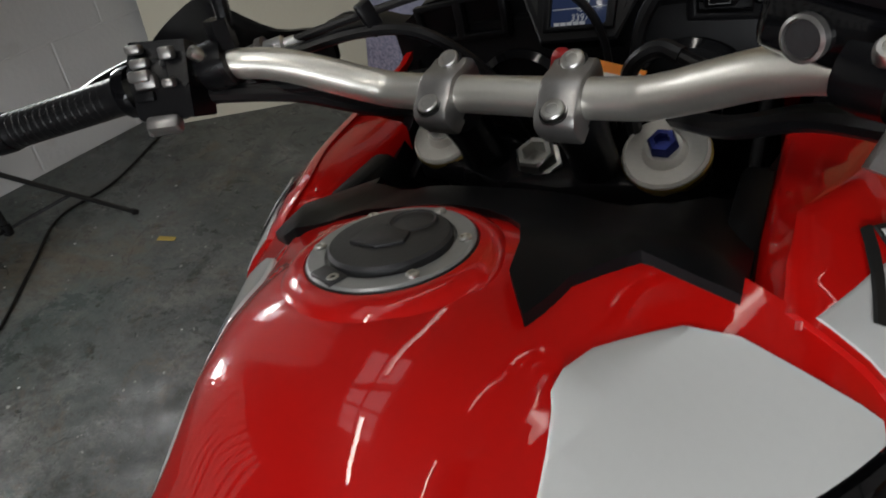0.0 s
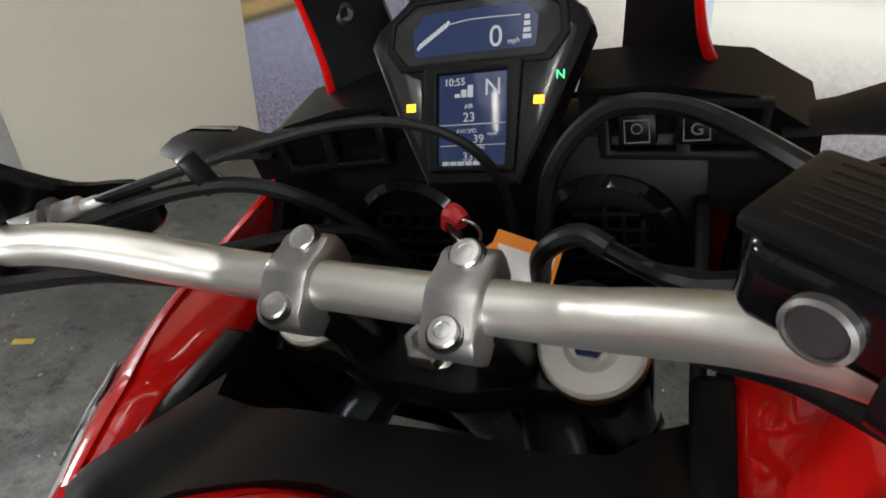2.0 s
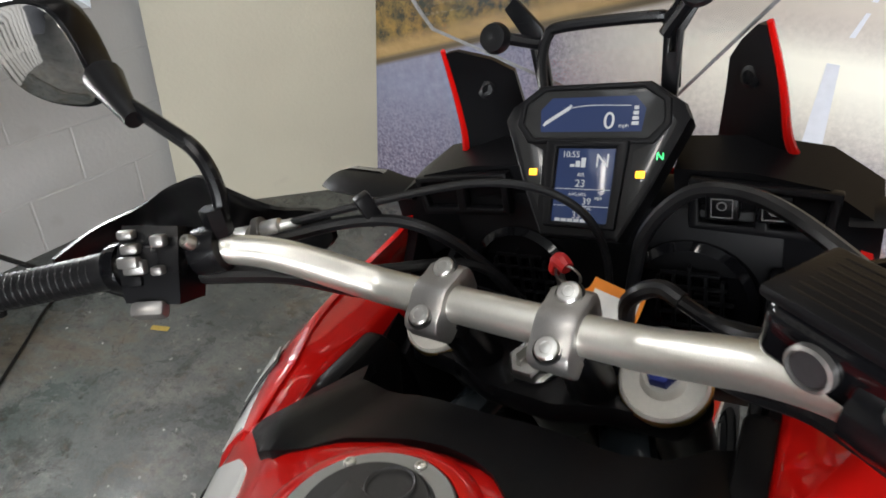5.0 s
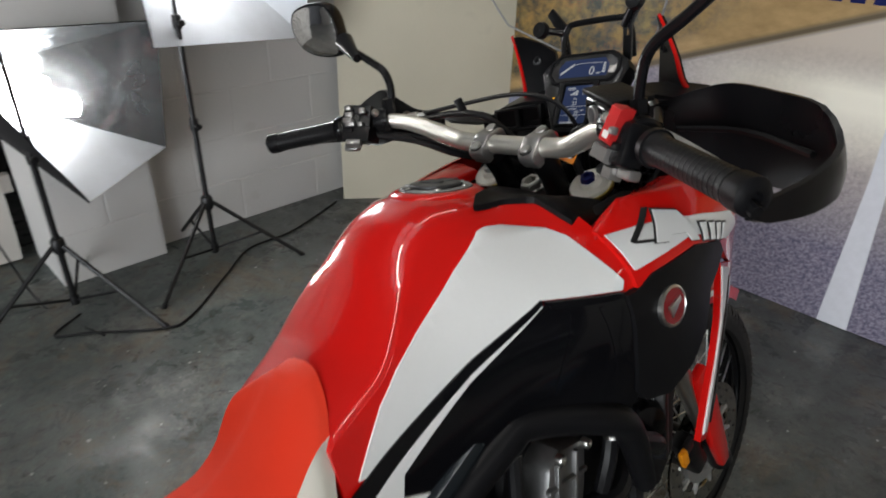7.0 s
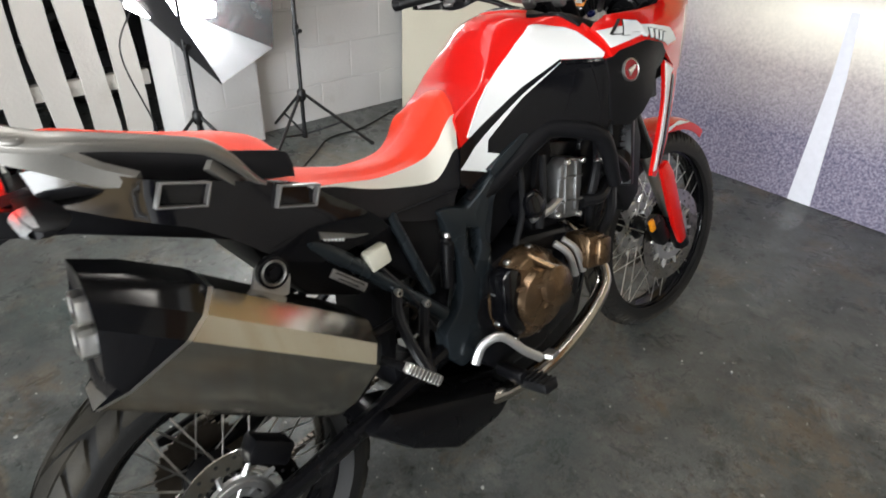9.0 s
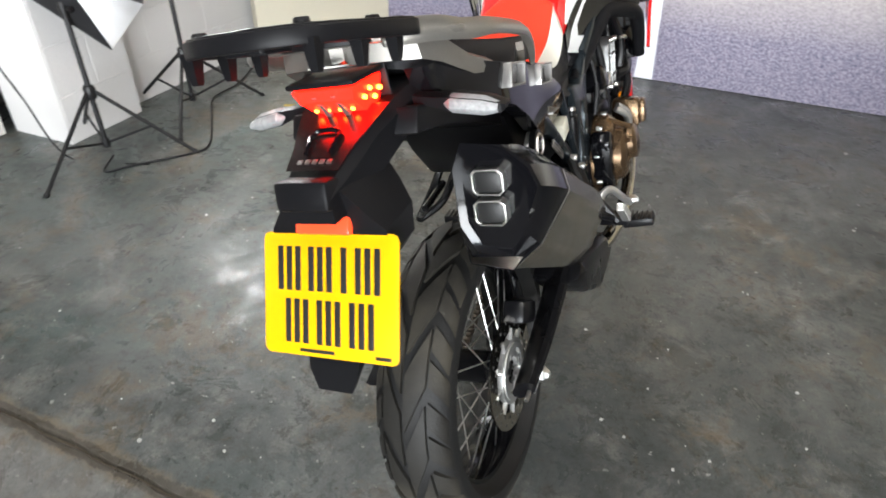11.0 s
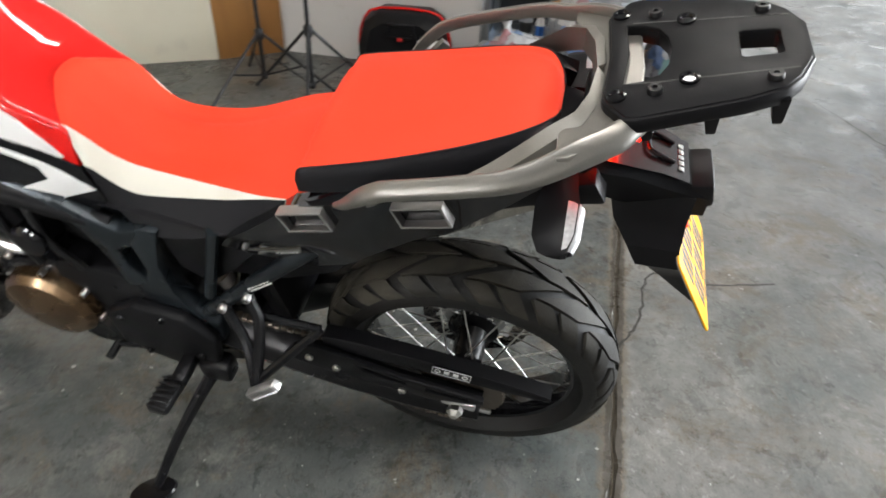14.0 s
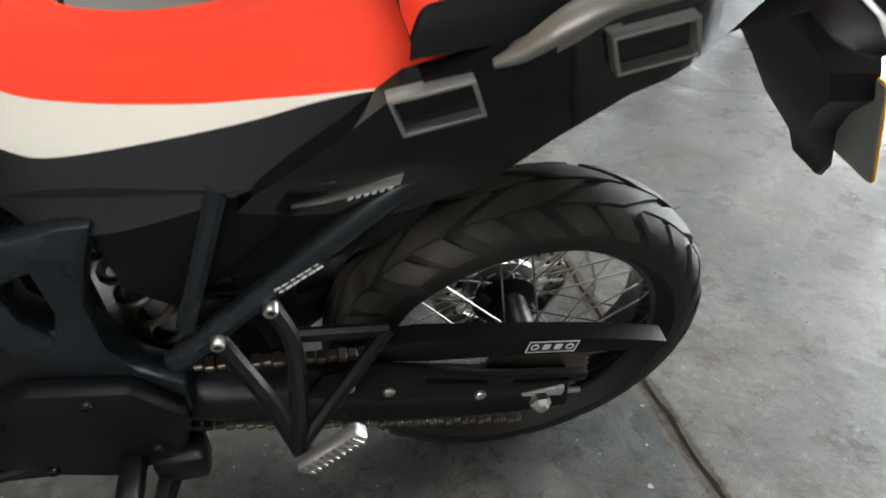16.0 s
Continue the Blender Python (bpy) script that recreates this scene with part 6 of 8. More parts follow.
for s in SIDES:
    leg = bike("fork_leg", bm_tube([fork(s, 0.006), fork(s, 0.55)], 0.026, 16, smooth=False), SATIN, "black fork outer tube", m=STEER)
    bike("fork_slider", bm_tube([fork(s, 0.53), fork(s, 0.92)], 0.0215, 14, smooth=False), GOLD if s == 2 else CHROME, "bright fork slider", leg, STEER)
    bike("fork_foot", bm_tube([fork(s, 0.86), fork(s, 1.0), fork(s, 1.04)], 0.028, 12, 3), SATIN, "black fork foot", leg, STEER)
    top = fork(s, 0)
    ax = -(fork(s, 1) - fork(s, 0)).normalized()
    bike("fork_ring", bm_lathe([(0.026, -0.006), (0.0335, -0.006), (0.0338, 0.0), (0.0325, 0.0015)], top, ax, 32), GOLD, "gold fork ring", leg, STEER)
    bike("fork_cap", bm_lathe([(0.0325, 0.0), (0.0325, 0.004), (0.0305, 0.0065), (0.0295, 0.005), (0.017, 0.0045), (0.0155, 0.010), (0.0135, 0.012), (0.0, 0.012)], top, ax, 32), FORKCAP, "silver fork cap", leg, STEER)
    bike("fork_adjuster", bm_lathe([(0.0115, 0.011), (0.0115, 0.018), (0.010, 0.0205), (0.006, 0.021), (0.0055, 0.0165), (0.0, 0.0165)], top, ax, 6 if s > 0 else 20), BLUE if s > 0 else ALU, "blue anodised adjuster" if s > 0 else "silver adjuster", leg, STEER)
    bike("fork_guard", sided(lambda: bm_prism([(1.42, 0.62), (1.455, 0.645), (1.49, 0.60), (1.56, 0.40), (1.575, 0.35), (1.545, 0.335), (1.50, 0.42)], "x", 0.112, 0.134, 0.008), s), RED, "red fork guard", m=STEER)
    bike("front_caliper", bm_box(0.088 * s, 1.475, 0.40, 0.05, 0.05, 0.11, 0.012, rot=(30, 0, 0)), SATIN, "black front brake caliper", m=STEER)
    bike("side_reflector", bm_box(0.118 * s, 1.40, 0.445, 0.012, 0.022, 0.042, 0.004, rot=(20, 0, 0)), AMBER, "amber side reflector", m=STEER)
    bike("reflector_stay", bm_box(0.108 * s, 1.42, 0.445, 0.01, 0.06, 0.03, 0.003, rot=(20, 0, 0)), SATIN, m=STEER)
rings = []
for k in range(13):
    a = radians(-38 + 74 * k / 12)
    r_, w = 0.378, 0.062 - 0.02 * max(0, (k - 6) / 6) ** 2
    y, z = 1.575 + r_ * math.sin(a), 0.346 + r_ * math.cos(a)
    n_ = Vector((0, math.sin(a), math.cos(a)))
    ring = [Vector((x, y, z)) + n_ * dz for x, dz in ((-w, -0.03), (-w, -0.004), (-w * 0.6, 0.006), (0, 0.01), (w * 0.6, 0.006), (w, -0.004), (w, -0.03), (w * 0.92, -0.03), (w * 0.9, -0.008), (0, 0.004), (-w * 0.9, -0.008), (-w * 0.92, -0.03))]
    rings.append(ring)
fender = bike("front_mudguard", bm_skin(rings), RED, "red front mudguard", m=STEER)
for s in SIDES:
    bike("mudguard_stripe", sided(lambda: bm_prism([(1.50, 0.70), (1.62, 0.722), (1.68, 0.705), (1.60, 0.71), (1.53, 0.69), (1.49, 0.62), (1.475, 0.625)], "x", 0.060, 0.0645, 0.001), s), WHITE, "white mudguard stripe", fender, STEER)
    bike("mudguard_stay", sided(lambda: bm_prism([(1.43, 0.63), (1.50, 0.71), (1.56, 0.70), (1.52, 0.60), (1.47, 0.60)], "x", 0.052, 0.062, 0.004), s), RED, "", fender, STEER)

# top clamp, risers and bar
clampz = 1.068
bike("top_clamp", bm_plate([(-0.135, 1.17), (-0.12, 1.20), (-0.08, 1.205), (-0.04, 1.185), (0.04, 1.185), (0.08, 1.205), (0.12, 1.20), (0.135, 1.17), (0.12, 1.135), (0.07, 1.13), (0.03, 1.115), (-0.03, 1.115), (-0.07, 1.13), (-0.12, 1.135)], [], "z", clampz - 0.022, clampz, 0.006), SATIN, "black top fork clamp", m=STEER)
bike("lower_clamp", bm_box(0, 1.255, 0.90, 0.26, 0.07, 0.04, 0.012, rot=(-27, 0, 0)), SATIN, m=STEER)
bike("steering_stem", bm_tube([(0, 1.16, 1.06), (0, 1.245, 0.89)], 0.03, 14, smooth=False), SATIN, m=STEER)
bike("stem_nut", bm_lathe([(0.021, -0.004), (0.021, 0.003), (0.0175, 0.004), (0.0175, 0.014), (0.0155, 0.016), (0.011, 0.016), (0.0105, 0.004), (0.0, 0.004)], (0, 1.146, 1.07), (0, -0.4, 0.9), 6), CHROME, "bright hexagonal stem nut", m=STEER)
BARH = [(0.09, 1.1035, 1.1485), (0.12, 1.097, 1.155), (0.15, 1.085, 1.1675), (0.18, 1.0705, 1.1805), (0.21, 1.0545, 1.1885), (0.245, 1.032, 1.19)]
BARP = [(-x, y, z) for x, y, z in reversed(BARH)] + [(0.0, 1.105, 1.147)] + BARH
RB = 0.0143
bike("handlebar", bm_tube([(-0.415, 0.937, 1.168)] + BARP + [(0.415, 0.937, 1.168)], [0.0112] + [0.0118, 0.0125, 0.0135, RB, RB, RB, RB, RB, RB, RB, 0.0135, 0.0125, 0.0118] + [0.0112], 20, 8), BAR, "brushed champagne metal handlebar", m=STEER)
clamp_n = Vector((0, -0.5, 0.866))
clamp_t = Vector((0, 0.866, 0.5))
for s in SIDES:
    c = Vector((0.051 * s, 1.105, 1.147))
    pm = Matrix.Translation(c) @ Matrix(((1, 0, 0), tuple(clamp_t), tuple(clamp_n))).transposed().to_4x4()
    out = [(-0.03, -0.004), (-0.03, 0.006), (-0.024, 0.0125), (-0.014, 0.0145), (-0.0085, 0.017), (0, 0.0195), (0.0085, 0.017), (0.014, 0.0145), (0.024, 0.0125), (0.03, 0.006), (0.03, -0.004), (0.026, -0.018), (-0.026, -0.018)]
    cl = bike("bar_clamp", bm_prism(out, "x", -0.0155, 0.0155, 0.003), CLAMP, "grey metal bar clamp", m=STEER @ pm)
    for t in (-0.021, 0.021):
        bike("clamp_bolt", bm_lathe([(0.0084, 0.0), (0.0084, 0.0042), (0.0074, 0.0054), (0.0045, 0.0056), (0.004, 0.0052), (0.0, 0.0054)], (0, t, 0.0115), (0, 0, 1), 18), CHROME, "bright clamp bolt", cl, STEER @ pm)
        bike("bolt_seat", bm_lathe([(0.0082, 0.0), (0.0098, 0.0022), (0.0104, 0.0)], (0, t, 0.0118), (0, 0, 1), 18, False), INK, "", cl, STEER @ pm)
    bike("bar_riser", bm_tube([tuple(c - clamp_n * 0.012), (0.051 * s, 1.135, 1.095), (0.051 * s, 1.15, 1.06)], [0.021, 0.0185, 0.02], 16, 4), SATIN, "black bar riser", m=STEER)

# grips, switches, levers
def along(s, t):
    """Point on the outer bar, t from 0 (x = 0.245) to 1 (x = 0.415)."""
    return Vector((s * (0.245 + 0.17 * t), 1.032 - 0.095 * t, 1.19 - 0.022 * t))


for s in SIDES:
    d = (along(s, 1) - along(s, 0)).normalized()
    bm = bm_tube([along(s, 0.32), along(s, 0.36), along(s, 0.42), along(s, 0.95), along(s, 1.0)], [0.021, 0.021, 0.0165, 0.016, 0.0175], 18, 4)
    g = bike("grip", bm, GRIP, "black rubber grip", m=STEER)
    bike("grip_rib", join(*[bm_lathe([(0.0163, -0.001), (0.0167, 0), (0.0163, 0.001)], along(s, 0.45 + 0.5 * k / 13), d, 16, False) for k in range(14)]), GRIP, "", g, STEER)
    bike("bar_end", bm_lathe([(0.0165, 0.0), (0.018, 0.004), (0.018, 0.022), (0.012, 0.026), (0.006, 0.026), (0.005, 0.02), (0, 0.02)], along(s, 1.0), d, 18), MATT, "black bar end weight", g, STEER)
    pod = bike("switch_pod", join(bm_lathe([(0.022, -0.016), (0.026, -0.012), (0.026, 0.012), (0.022, 0.016)], along(s, 0.15), d, 18), bm_box(*(along(s, 0.12) + Vector((0, -0.016, -0.004))), 0.04, 0.03, 0.05, 0.007, rot=(-20, 0, -25 * s))), SATIN, "black switch pod", m=STEER)
    for k in range(3):
        bike("switch", bm_box(*(along(s, 0.1) + Vector((0.004 * s * (k - 1), -0.034, 0.014 - 0.017 * k))), 0.018, 0.008, 0.009, 0.002, rot=(-20, 0, -25 * s)), CLAMP if k != 1 else MATT, "grey push switch", pod, STEER)
    bike("switch_tab", bm_box(*(along(s, 0.16) + Vector((0, -0.02, -0.034))), 0.026, 0.016, 0.012, 0.003, rot=(-20, 0, -25 * s)), CLAMP, "", pod, STEER)
    bike("lever_perch", bm_lathe([(0.0195, -0.012), (0.0205, 0), (0.0195, 0.012)], along(s, -0.1), d, 16), SATIN, "black lever perch", m=STEER)
    bike("perch_bolt", bm_bolt(along(s, -0.1) + Vector((0, -0.015, 0.013)), (0, -0.7, 0.7), 0.006, 0.008), CHROME, m=STEER)
    lv = [along(s, -0.12) + Vector((0, 0.035, -0.004)), along(s, 0.1) + Vector((0, 0.055, -0.008)), along(s, 0.45) + Vector((0, 0.06, -0.012)), along(s, 0.85) + Vector((0, 0.052, -0.014)), along(s, 0.98) + Vector((0, 0.058, -0.014))]
    bike("lever", bm_tube(lv, [0.009, 0.008, 0.0065, 0.006, 0.0085], 10, 5, flat=0.7), LEVERM, "silver hand lever", m=STEER)
    bike("wiring_loom", bm_tube([along(s, 0.0) + Vector((0, 0.0, -0.02)), Vector((0.2 * s, 1.085, 1.15)), Vector((0.15 * s, 1.13, 1.12)), Vector((0.09 * s, 1.2, 1.09)), Vector((0.05 * s, 1.26, 1.03))], 0.008, 10, 6), GRIP, "black taped wiring loom", m=STEER)
    # hand guard
    rings = []
    left_rows = ((0.185, 1.138, 1.165, 1.18, 0.0), (0.2, 1.135, 1.152, 1.192, 0.002), (0.235, 1.118, 1.148, 1.197, 0.003), (0.255, 1.09, 1.15, 1.224, 0.003), (0.275, 1.084, 1.145, 1.237, 0.004), (0.32, 1.09, 1.135, 1.226, 0.006), (0.38, 1.10, 1.13, 1.206, 0.008), (0.43, 1.09, 1.135, 1.185, 0.006), (0.455, 1.05, 1.14, 1.175, 0.003), (0.45, 1.0, 1.145, 1.165, 0.0))
    right_rows = ((0.175, 1.15, 1.16, 1.185, 0.0), (0.21, 1.162, 1.145, 1.2, 0.004), (0.26, 1.166, 1.13, 1.216, 0.006), (0.305, 1.162, 1.122, 1.224, 0.008), (0.37, 1.125, 1.118, 1.22, 0.008), (0.43, 1.083, 1.122, 1.212, 0.006), (0.456, 1.058, 1.134, 1.182, 0.003), (0.452, 1.01, 1.13, 1.165, 0.002), (0.435, 0.965, 1.132, 1.155, 0.001), (0.428, 0.945, 1.14, 1.152, 0.0))
    for x, y, z0, z1, lean_ in left_rows if s < 0 else right_rows:
        zs = [z0 + (z1 - z0) * q / 6 for q in range(7)]
        row = [(x * s + s * (lean_ if x > 0.4 else 0) * math.sin(math.pi * q / 6), y + lean_ * math.sin(math.pi * q / 6), z) for q, z in enumerate(zs)]
        rings.append(row)
    inner = [[(x - (0.006 * s if abs(x) > 0.4 else 0), y - (0.006 if abs(x) < 0.43 else 0), z) for x, y, z in r_] for r_ in rings]
    full = [o + i_[::-1] for o, i_ in zip(catmull_rows(rings, 3), catmull_rows(inner, 3))]
    gd = bike("hand_guard", bm_skin(full), SATIN, "satin black hand guard", m=STEER, angle=50)
    if s > 0:
        bike("guard_rib", bm_tube([(0.24 * s, 1.156, 1.17), (0.33 * s, 1.142, 1.172), (0.425 * s, 1.076, 1.166)], 0.004, 6, 4), MATT, "", gd, STEER)
    if s > 0:
        bike("guard_stay", bm_tube([(0.44 * s, 0.92, 1.155), (0.40 * s, 0.94, 1.172), (0.33 * s, 0.985, 1.185)], 0.006, 8, 4), MATT, "", gd, STEER)
    # mirror
    arm = [Vector((0.262, 1.035, 1.205)), Vector((0.266, 1.032, 1.242)), Vector((0.281, 1.03, 1.279)), Vector((0.324, 1.03, 1.309)), Vector((0.37, 1.03, 1.342))] if s > 0 else [Vector((-0.222, 1.05, 1.2)), Vector((-0.22, 1.058, 1.236)), Vector((-0.233, 1.06, 1.268)), Vector((-0.27, 1.06, 1.288)), Vector((-0.325, 1.06, 1.311))]
    bike("mirror_nut", bm_lathe([(0.011, -0.012), (0.011, 0.012)], (arm[0].x, arm[0].y, 1.215), (0, 0, 1), 6), SATIN, m=STEER)
    stem = bike("mirror_stem", bm_tube(arm, 0.0066, 10, 6), SATIN, "black mirror stem", m=STEER)
    bike("mirror_boot", bm_tube([arm[-1] - Vector((0.03 * s, 0.008, 0.016)), arm[-1], arm[-1] + Vector((0.03 * s, 0.01, 0.014))], [0.008, 0.012, 0.017], 12, 3), GRIP, "", stem, STEER)
    outline = [(-0.05, -0.03), (-0.035, -0.042), (0.03, -0.034), (0.06, -0.012), (0.062, 0.02), (0.045, 0.04), (-0.02, 0.044), (-0.05, 0.03)]
    for _ in range(2):
        outline = [(a_[0] * w_ + b_[0] * (1 - w_), a_[1] * w_ + b_[1] * (1 - w_)) for a_, b_ in zip(outline, outline[1:] + outline[:1]) for w_ in (0.75, 0.25)]
    hm = Matrix.Translation((0.455, 1.05, 1.385) if s > 0 else (-0.416, 1.06, 1.348)) @ pose(0, 0, 0, 8, 0, -14 * s) @ Matrix.Diagonal((s, 1, 1, 1))
    head = bike("mirror_shell", bm_skin([[(x * q, y, z * q * 1.18) for x, z in outline] for y, q in ((-0.008, 1.0), (0.006, 1.03), (0.022, 0.9), (0.034, 0.55))]), SATIN, "black mirror shell", stem, STEER @ hm)
    bike("mirror_glass", bm_prism([(x * 0.93, z * 1.1) for x, z in outline], "y", -0.0105, -0.0085, 0.0005), MIRROR, "mirror glass", head, STEER @ hm)

# left switches
SWM = STEER @ Matrix.Translation(along(-1, 0.1)) @ pose(0, 0, 0, -28, 0, 27) @ Matrix.Scale(0.82, 4)
clus = bike("switch_housing", bevel(bm_skin([[(-0.03, -0.03, -0.042), (0.026, -0.026, -0.046), (0.028, 0.014, -0.04), (-0.03, 0.012, -0.036)], [(-0.034, -0.036, 0.0), (0.03, -0.032, -0.004), (0.03, 0.018, 0.0), (-0.034, 0.018, 0.0)], [(-0.03, -0.03, 0.034), (0.026, -0.024, 0.03), (0.026, 0.014, 0.03), (-0.03, 0.014, 0.032)]]), 0.012, 3), SATIN, "black left switch housing", m=SWM, angle=30)
for x, z, w, h in ((-0.02, 0.024, 0.016, 0.009), (-0.016, 0.01, 0.018, 0.01), (-0.012, -0.008, 0.022, 0.014), (0.014, 0.016, 0.014, 0.012), (0.012, -0.012, 0.012, 0.009)):
    bike("switch", bm_box(x, -0.037, z, w, 0.012, h, 0.003, rot=(12, 0, 4)), CLAMP, "grey push switch", clus, SWM)
bike("horn_switch", bm_box(-0.004, -0.03, -0.05, 0.034, 0.018, 0.016, 0.005, rot=(-20, 0, 8)), CLAMP, "grey horn switch", clus, SWM)
bike("flash_trigger", bm_box(-0.01, 0.026, 0.01, 0.03, 0.016, 0.016, 0.005), SATIN, "", clus, SWM)
bike("choke_collar", bm_lathe([(0.0215, -0.006), (0.0225, 0.0), (0.0215, 0.006)], along(-1, 0.33), along(-1, 1) - along(-1, 0), 18), GLOSS, "", m=STEER)

# right switches
rocker = bike("kill_switch", bevel(bm_skin([[(x * q, y, z * q) for x, z in ((-0.0085, -0.021), (0.0085, -0.021), (0.0085, 0.021), (-0.0085, 0.021))] for y, q in ((0.012, 1.0), (-0.004, 1.0), (-0.009, 0.86))]), 0.002), REDSWITCH, "red rocker kill switch", m=STEER @ pose(0.259, 0.995, 1.206, -18, 18, -14))
bike("switch_mark", bm_box(0, -0.0092, -0.011, 0.008, 0.001, 0.008, 0.0002), PAPER, "", rocker, STEER @ pose(0.259, 0.995, 1.206, -18, 18, -14))
bike("start_switch", bevel(bm_skin([[(x * q, y, z * q) for x, z in ((-0.015, -0.008), (0.013, -0.010), (0.014, 0.008), (-0.013, 0.010))] for y, q in ((0.014, 1.0), (-0.002, 1.0), (-0.007, 0.8))]), 0.002), CLAMP, "grey start button", m=STEER @ pose(0.243, 0.993, 1.176, -18, 10, -14))
bike("hazard_switch", bevel(bm_skin([[(x * q, y, z * q) for x, z in ((-0.008, -0.007), (0.008, -0.007), (0.008, 0.007), (-0.008, 0.007))] for y, q in ((0.014, 1.0), (-0.002, 1.0), (-0.005, 0.8))]), 0.0015), CLAMP, "grey push button", m=STEER @ pose(0.25, 0.993, 1.154, -22, 10, -14))
# brake reservoir and hose
RES = STEER @ pose(0.215, 1.063, 1.211, 0, 8, -28) @ Matrix.Scale(0.9, 4)
res_ = bike("brake_reservoir", bm_box(0, 0, -0.003, 0.082, 0.055, 0.038, 0.009, seg=3), GLOSS, "black brake fluid reservoir", m=RES)
bike("reservoir_lid", bm_box(0, 0, 0.019, 0.086, 0.059, 0.008, 0.003), MATT, "", res_, RES)
for k in range(7):
    bike("lid_rib", bm_box(0, -0.021 + 0.007 * k, 0.0226, 0.066, 0.003, 0.0012, 0.0005), MATT, "", res_, RES)
bike("sight_glass", bm_lathe([(0.0125, 0.0), (0.0125, 0.004), (0.0105, 0.005), (0.01, 0.002), (0.0, 0.002)], (-0.008, -0.0275, -0.006), (0, -1, 0), 24), CLAMP, "round sight glass", res_, RES)
bike("sight_fluid", bm_lathe([(0.0095, 0.0), (0.0095, 0.0035), (0, 0.0038)], (-0.008, -0.0275, -0.006), (0, -1, 0), 20), CAPDARK, "", res_, RES)
bike("hose_union", bm_tube([(0.19, 1.085, 1.178), (0.165, 1.105, 1.16), (0.15, 1.118, 1.153), (0.133, 1.128, 1.152), (0.112, 1.135, 1.160)], [0.008, 0.0075, 0.007, 0.005, 0.005], 10, 4), SATIN, "black banjo hose union")
bike("brake_hose", bm_tube([(0.114, 1.134, 1.160), (0.099, 1.14, 1.164), (0.082, 1.142, 1.155), (0.073, 1.15, 1.135), (0.07, 1.17, 1.09), (0.07, 1.22, 1.03)], 0.0062, 10, 6), GRIP, "black brake hose")
# cables in front of the bar
CAB = [[(-0.235, 1.085, 1.185), (-0.15, 1.135, 1.20), (-0.06, 1.185, 1.21), (0.0, 1.21, 1.195), (0.03, 1.225, 1.15), (0.03, 1.24, 1.06)],
       [(-0.225, 1.08, 1.178), (-0.15, 1.13, 1.188), (-0.1, 1.16, 1.175), (-0.06, 1.195, 1.12), (-0.04, 1.23, 1.04)],
       [(0.265, 1.07, 1.19), (0.20, 1.175, 1.193), (0.15, 1.213, 1.206), (0.11, 1.22, 1.208), (0.085, 1.22, 1.193), (0.066, 1.22, 1.165), (0.057, 1.225, 1.13), (0.04, 1.25, 1.06)],
       [(-0.22, 1.07, 1.16), (-0.14, 1.115, 1.15), (-0.07, 1.18, 1.135), (-0.05, 1.22, 1.08)]]
for line, r_ in zip(CAB, (0.0035, 0.0055, 0.0058, 0.005)):
    bike("cable", bm_tube(line, r_, 8, 8), GRIP, "black control cable", m=STEER)
bike("cable_clip", bm_box(-0.14, 1.139, 1.197, 0.012, 0.014, 0.03, 0.002, rot=(20, 0, -30)), SATIN, m=STEER)
bike("cable_adjuster", bm_lathe([(0.009, -0.012), (0.009, 0.004), (0.006, 0.006), (0.006, 0.016), (0.003, 0.022)], (-0.215, 1.098, 1.187), (0.85, 0.5, 0.12), 14), ALU, "knurled cable adjuster", m=STEER)
bike("adjuster_wheel", bm_lathe([(0.0135, -0.003), (0.0135, 0.003)], (-0.228, 1.09, 1.185), (0.85, 0.5, 0.12), 20), CLAMP, m=STEER)
# ignition, key and tag
bike("ignition_lock", bm_lathe([(0.02, -0.03), (0.021, 0.0), (0.018, 0.006), (0.006, 0.007), (0.0, 0.007)], (0.0, 1.215, 1.09), (0, -0.3, 0.95), 20), SATIN, "black ignition lock", m=STEER)
key = thing("key_ring", "ignition key on a ring with red fob and orange tag", "key")
key.parent = None
key.matrix_world = BIKE.matrix_world @ STEER
part("key", bm_box(0.0, 1.208, 1.113, 0.008, 0.004, 0.04, 0.001, rot=(18, 0, 0)), CHROME, key, "steel key")
part("fob", bm_tube([(-0.003, 1.202, 1.131), (0.004, 1.198, 1.143), (0.013, 1.193, 1.14)], [0.006, 0.0075, 0.006], 10, 5), REDSWITCH, key, "red plastic fob")
part("split_ring", bm_tube([(0.012 + 0.011 * math.cos(a), 1.195 - 0.003 * math.sin(a), 1.132 + 0.011 * math.sin(a)) for a in (2 * math.pi * k / 20 for k in range(21))], 0.0011, 6, 1, False), CHROME, key, "steel split ring")
part("tie", bm_tube([(0.016, 1.192, 1.124), (0.028, 1.18, 1.126), (0.046, 1.168, 1.13)], 0.002, 6, 4), PAPER, key, "clear plastic tie")
tm = pose(0.06, 1.163, 1.131, 62, 6, -12)
part("tag", bm_prism([(-0.022, -0.017), (0.021, -0.019), (0.023, 0.017), (-0.019, 0.018), (-0.021, 0.009), (-0.026, 0.004), (-0.026, -0.004), (-0.022, -0.009)], "z", -0.0006, 0.0006, 0), ORANGE, key, "orange card tag", tm)
part("tag_label", bm_box(-0.001, -0.001, 0.0008, 0.031, 0.022, 0.0006, 0), PAPER, key, "white writing panel", tm)
part("tag_hole", bm_box(0.018, 0.008, 0.0008, 0.004, 0.012, 0.0006, 0), PAPER, key, "", tm)

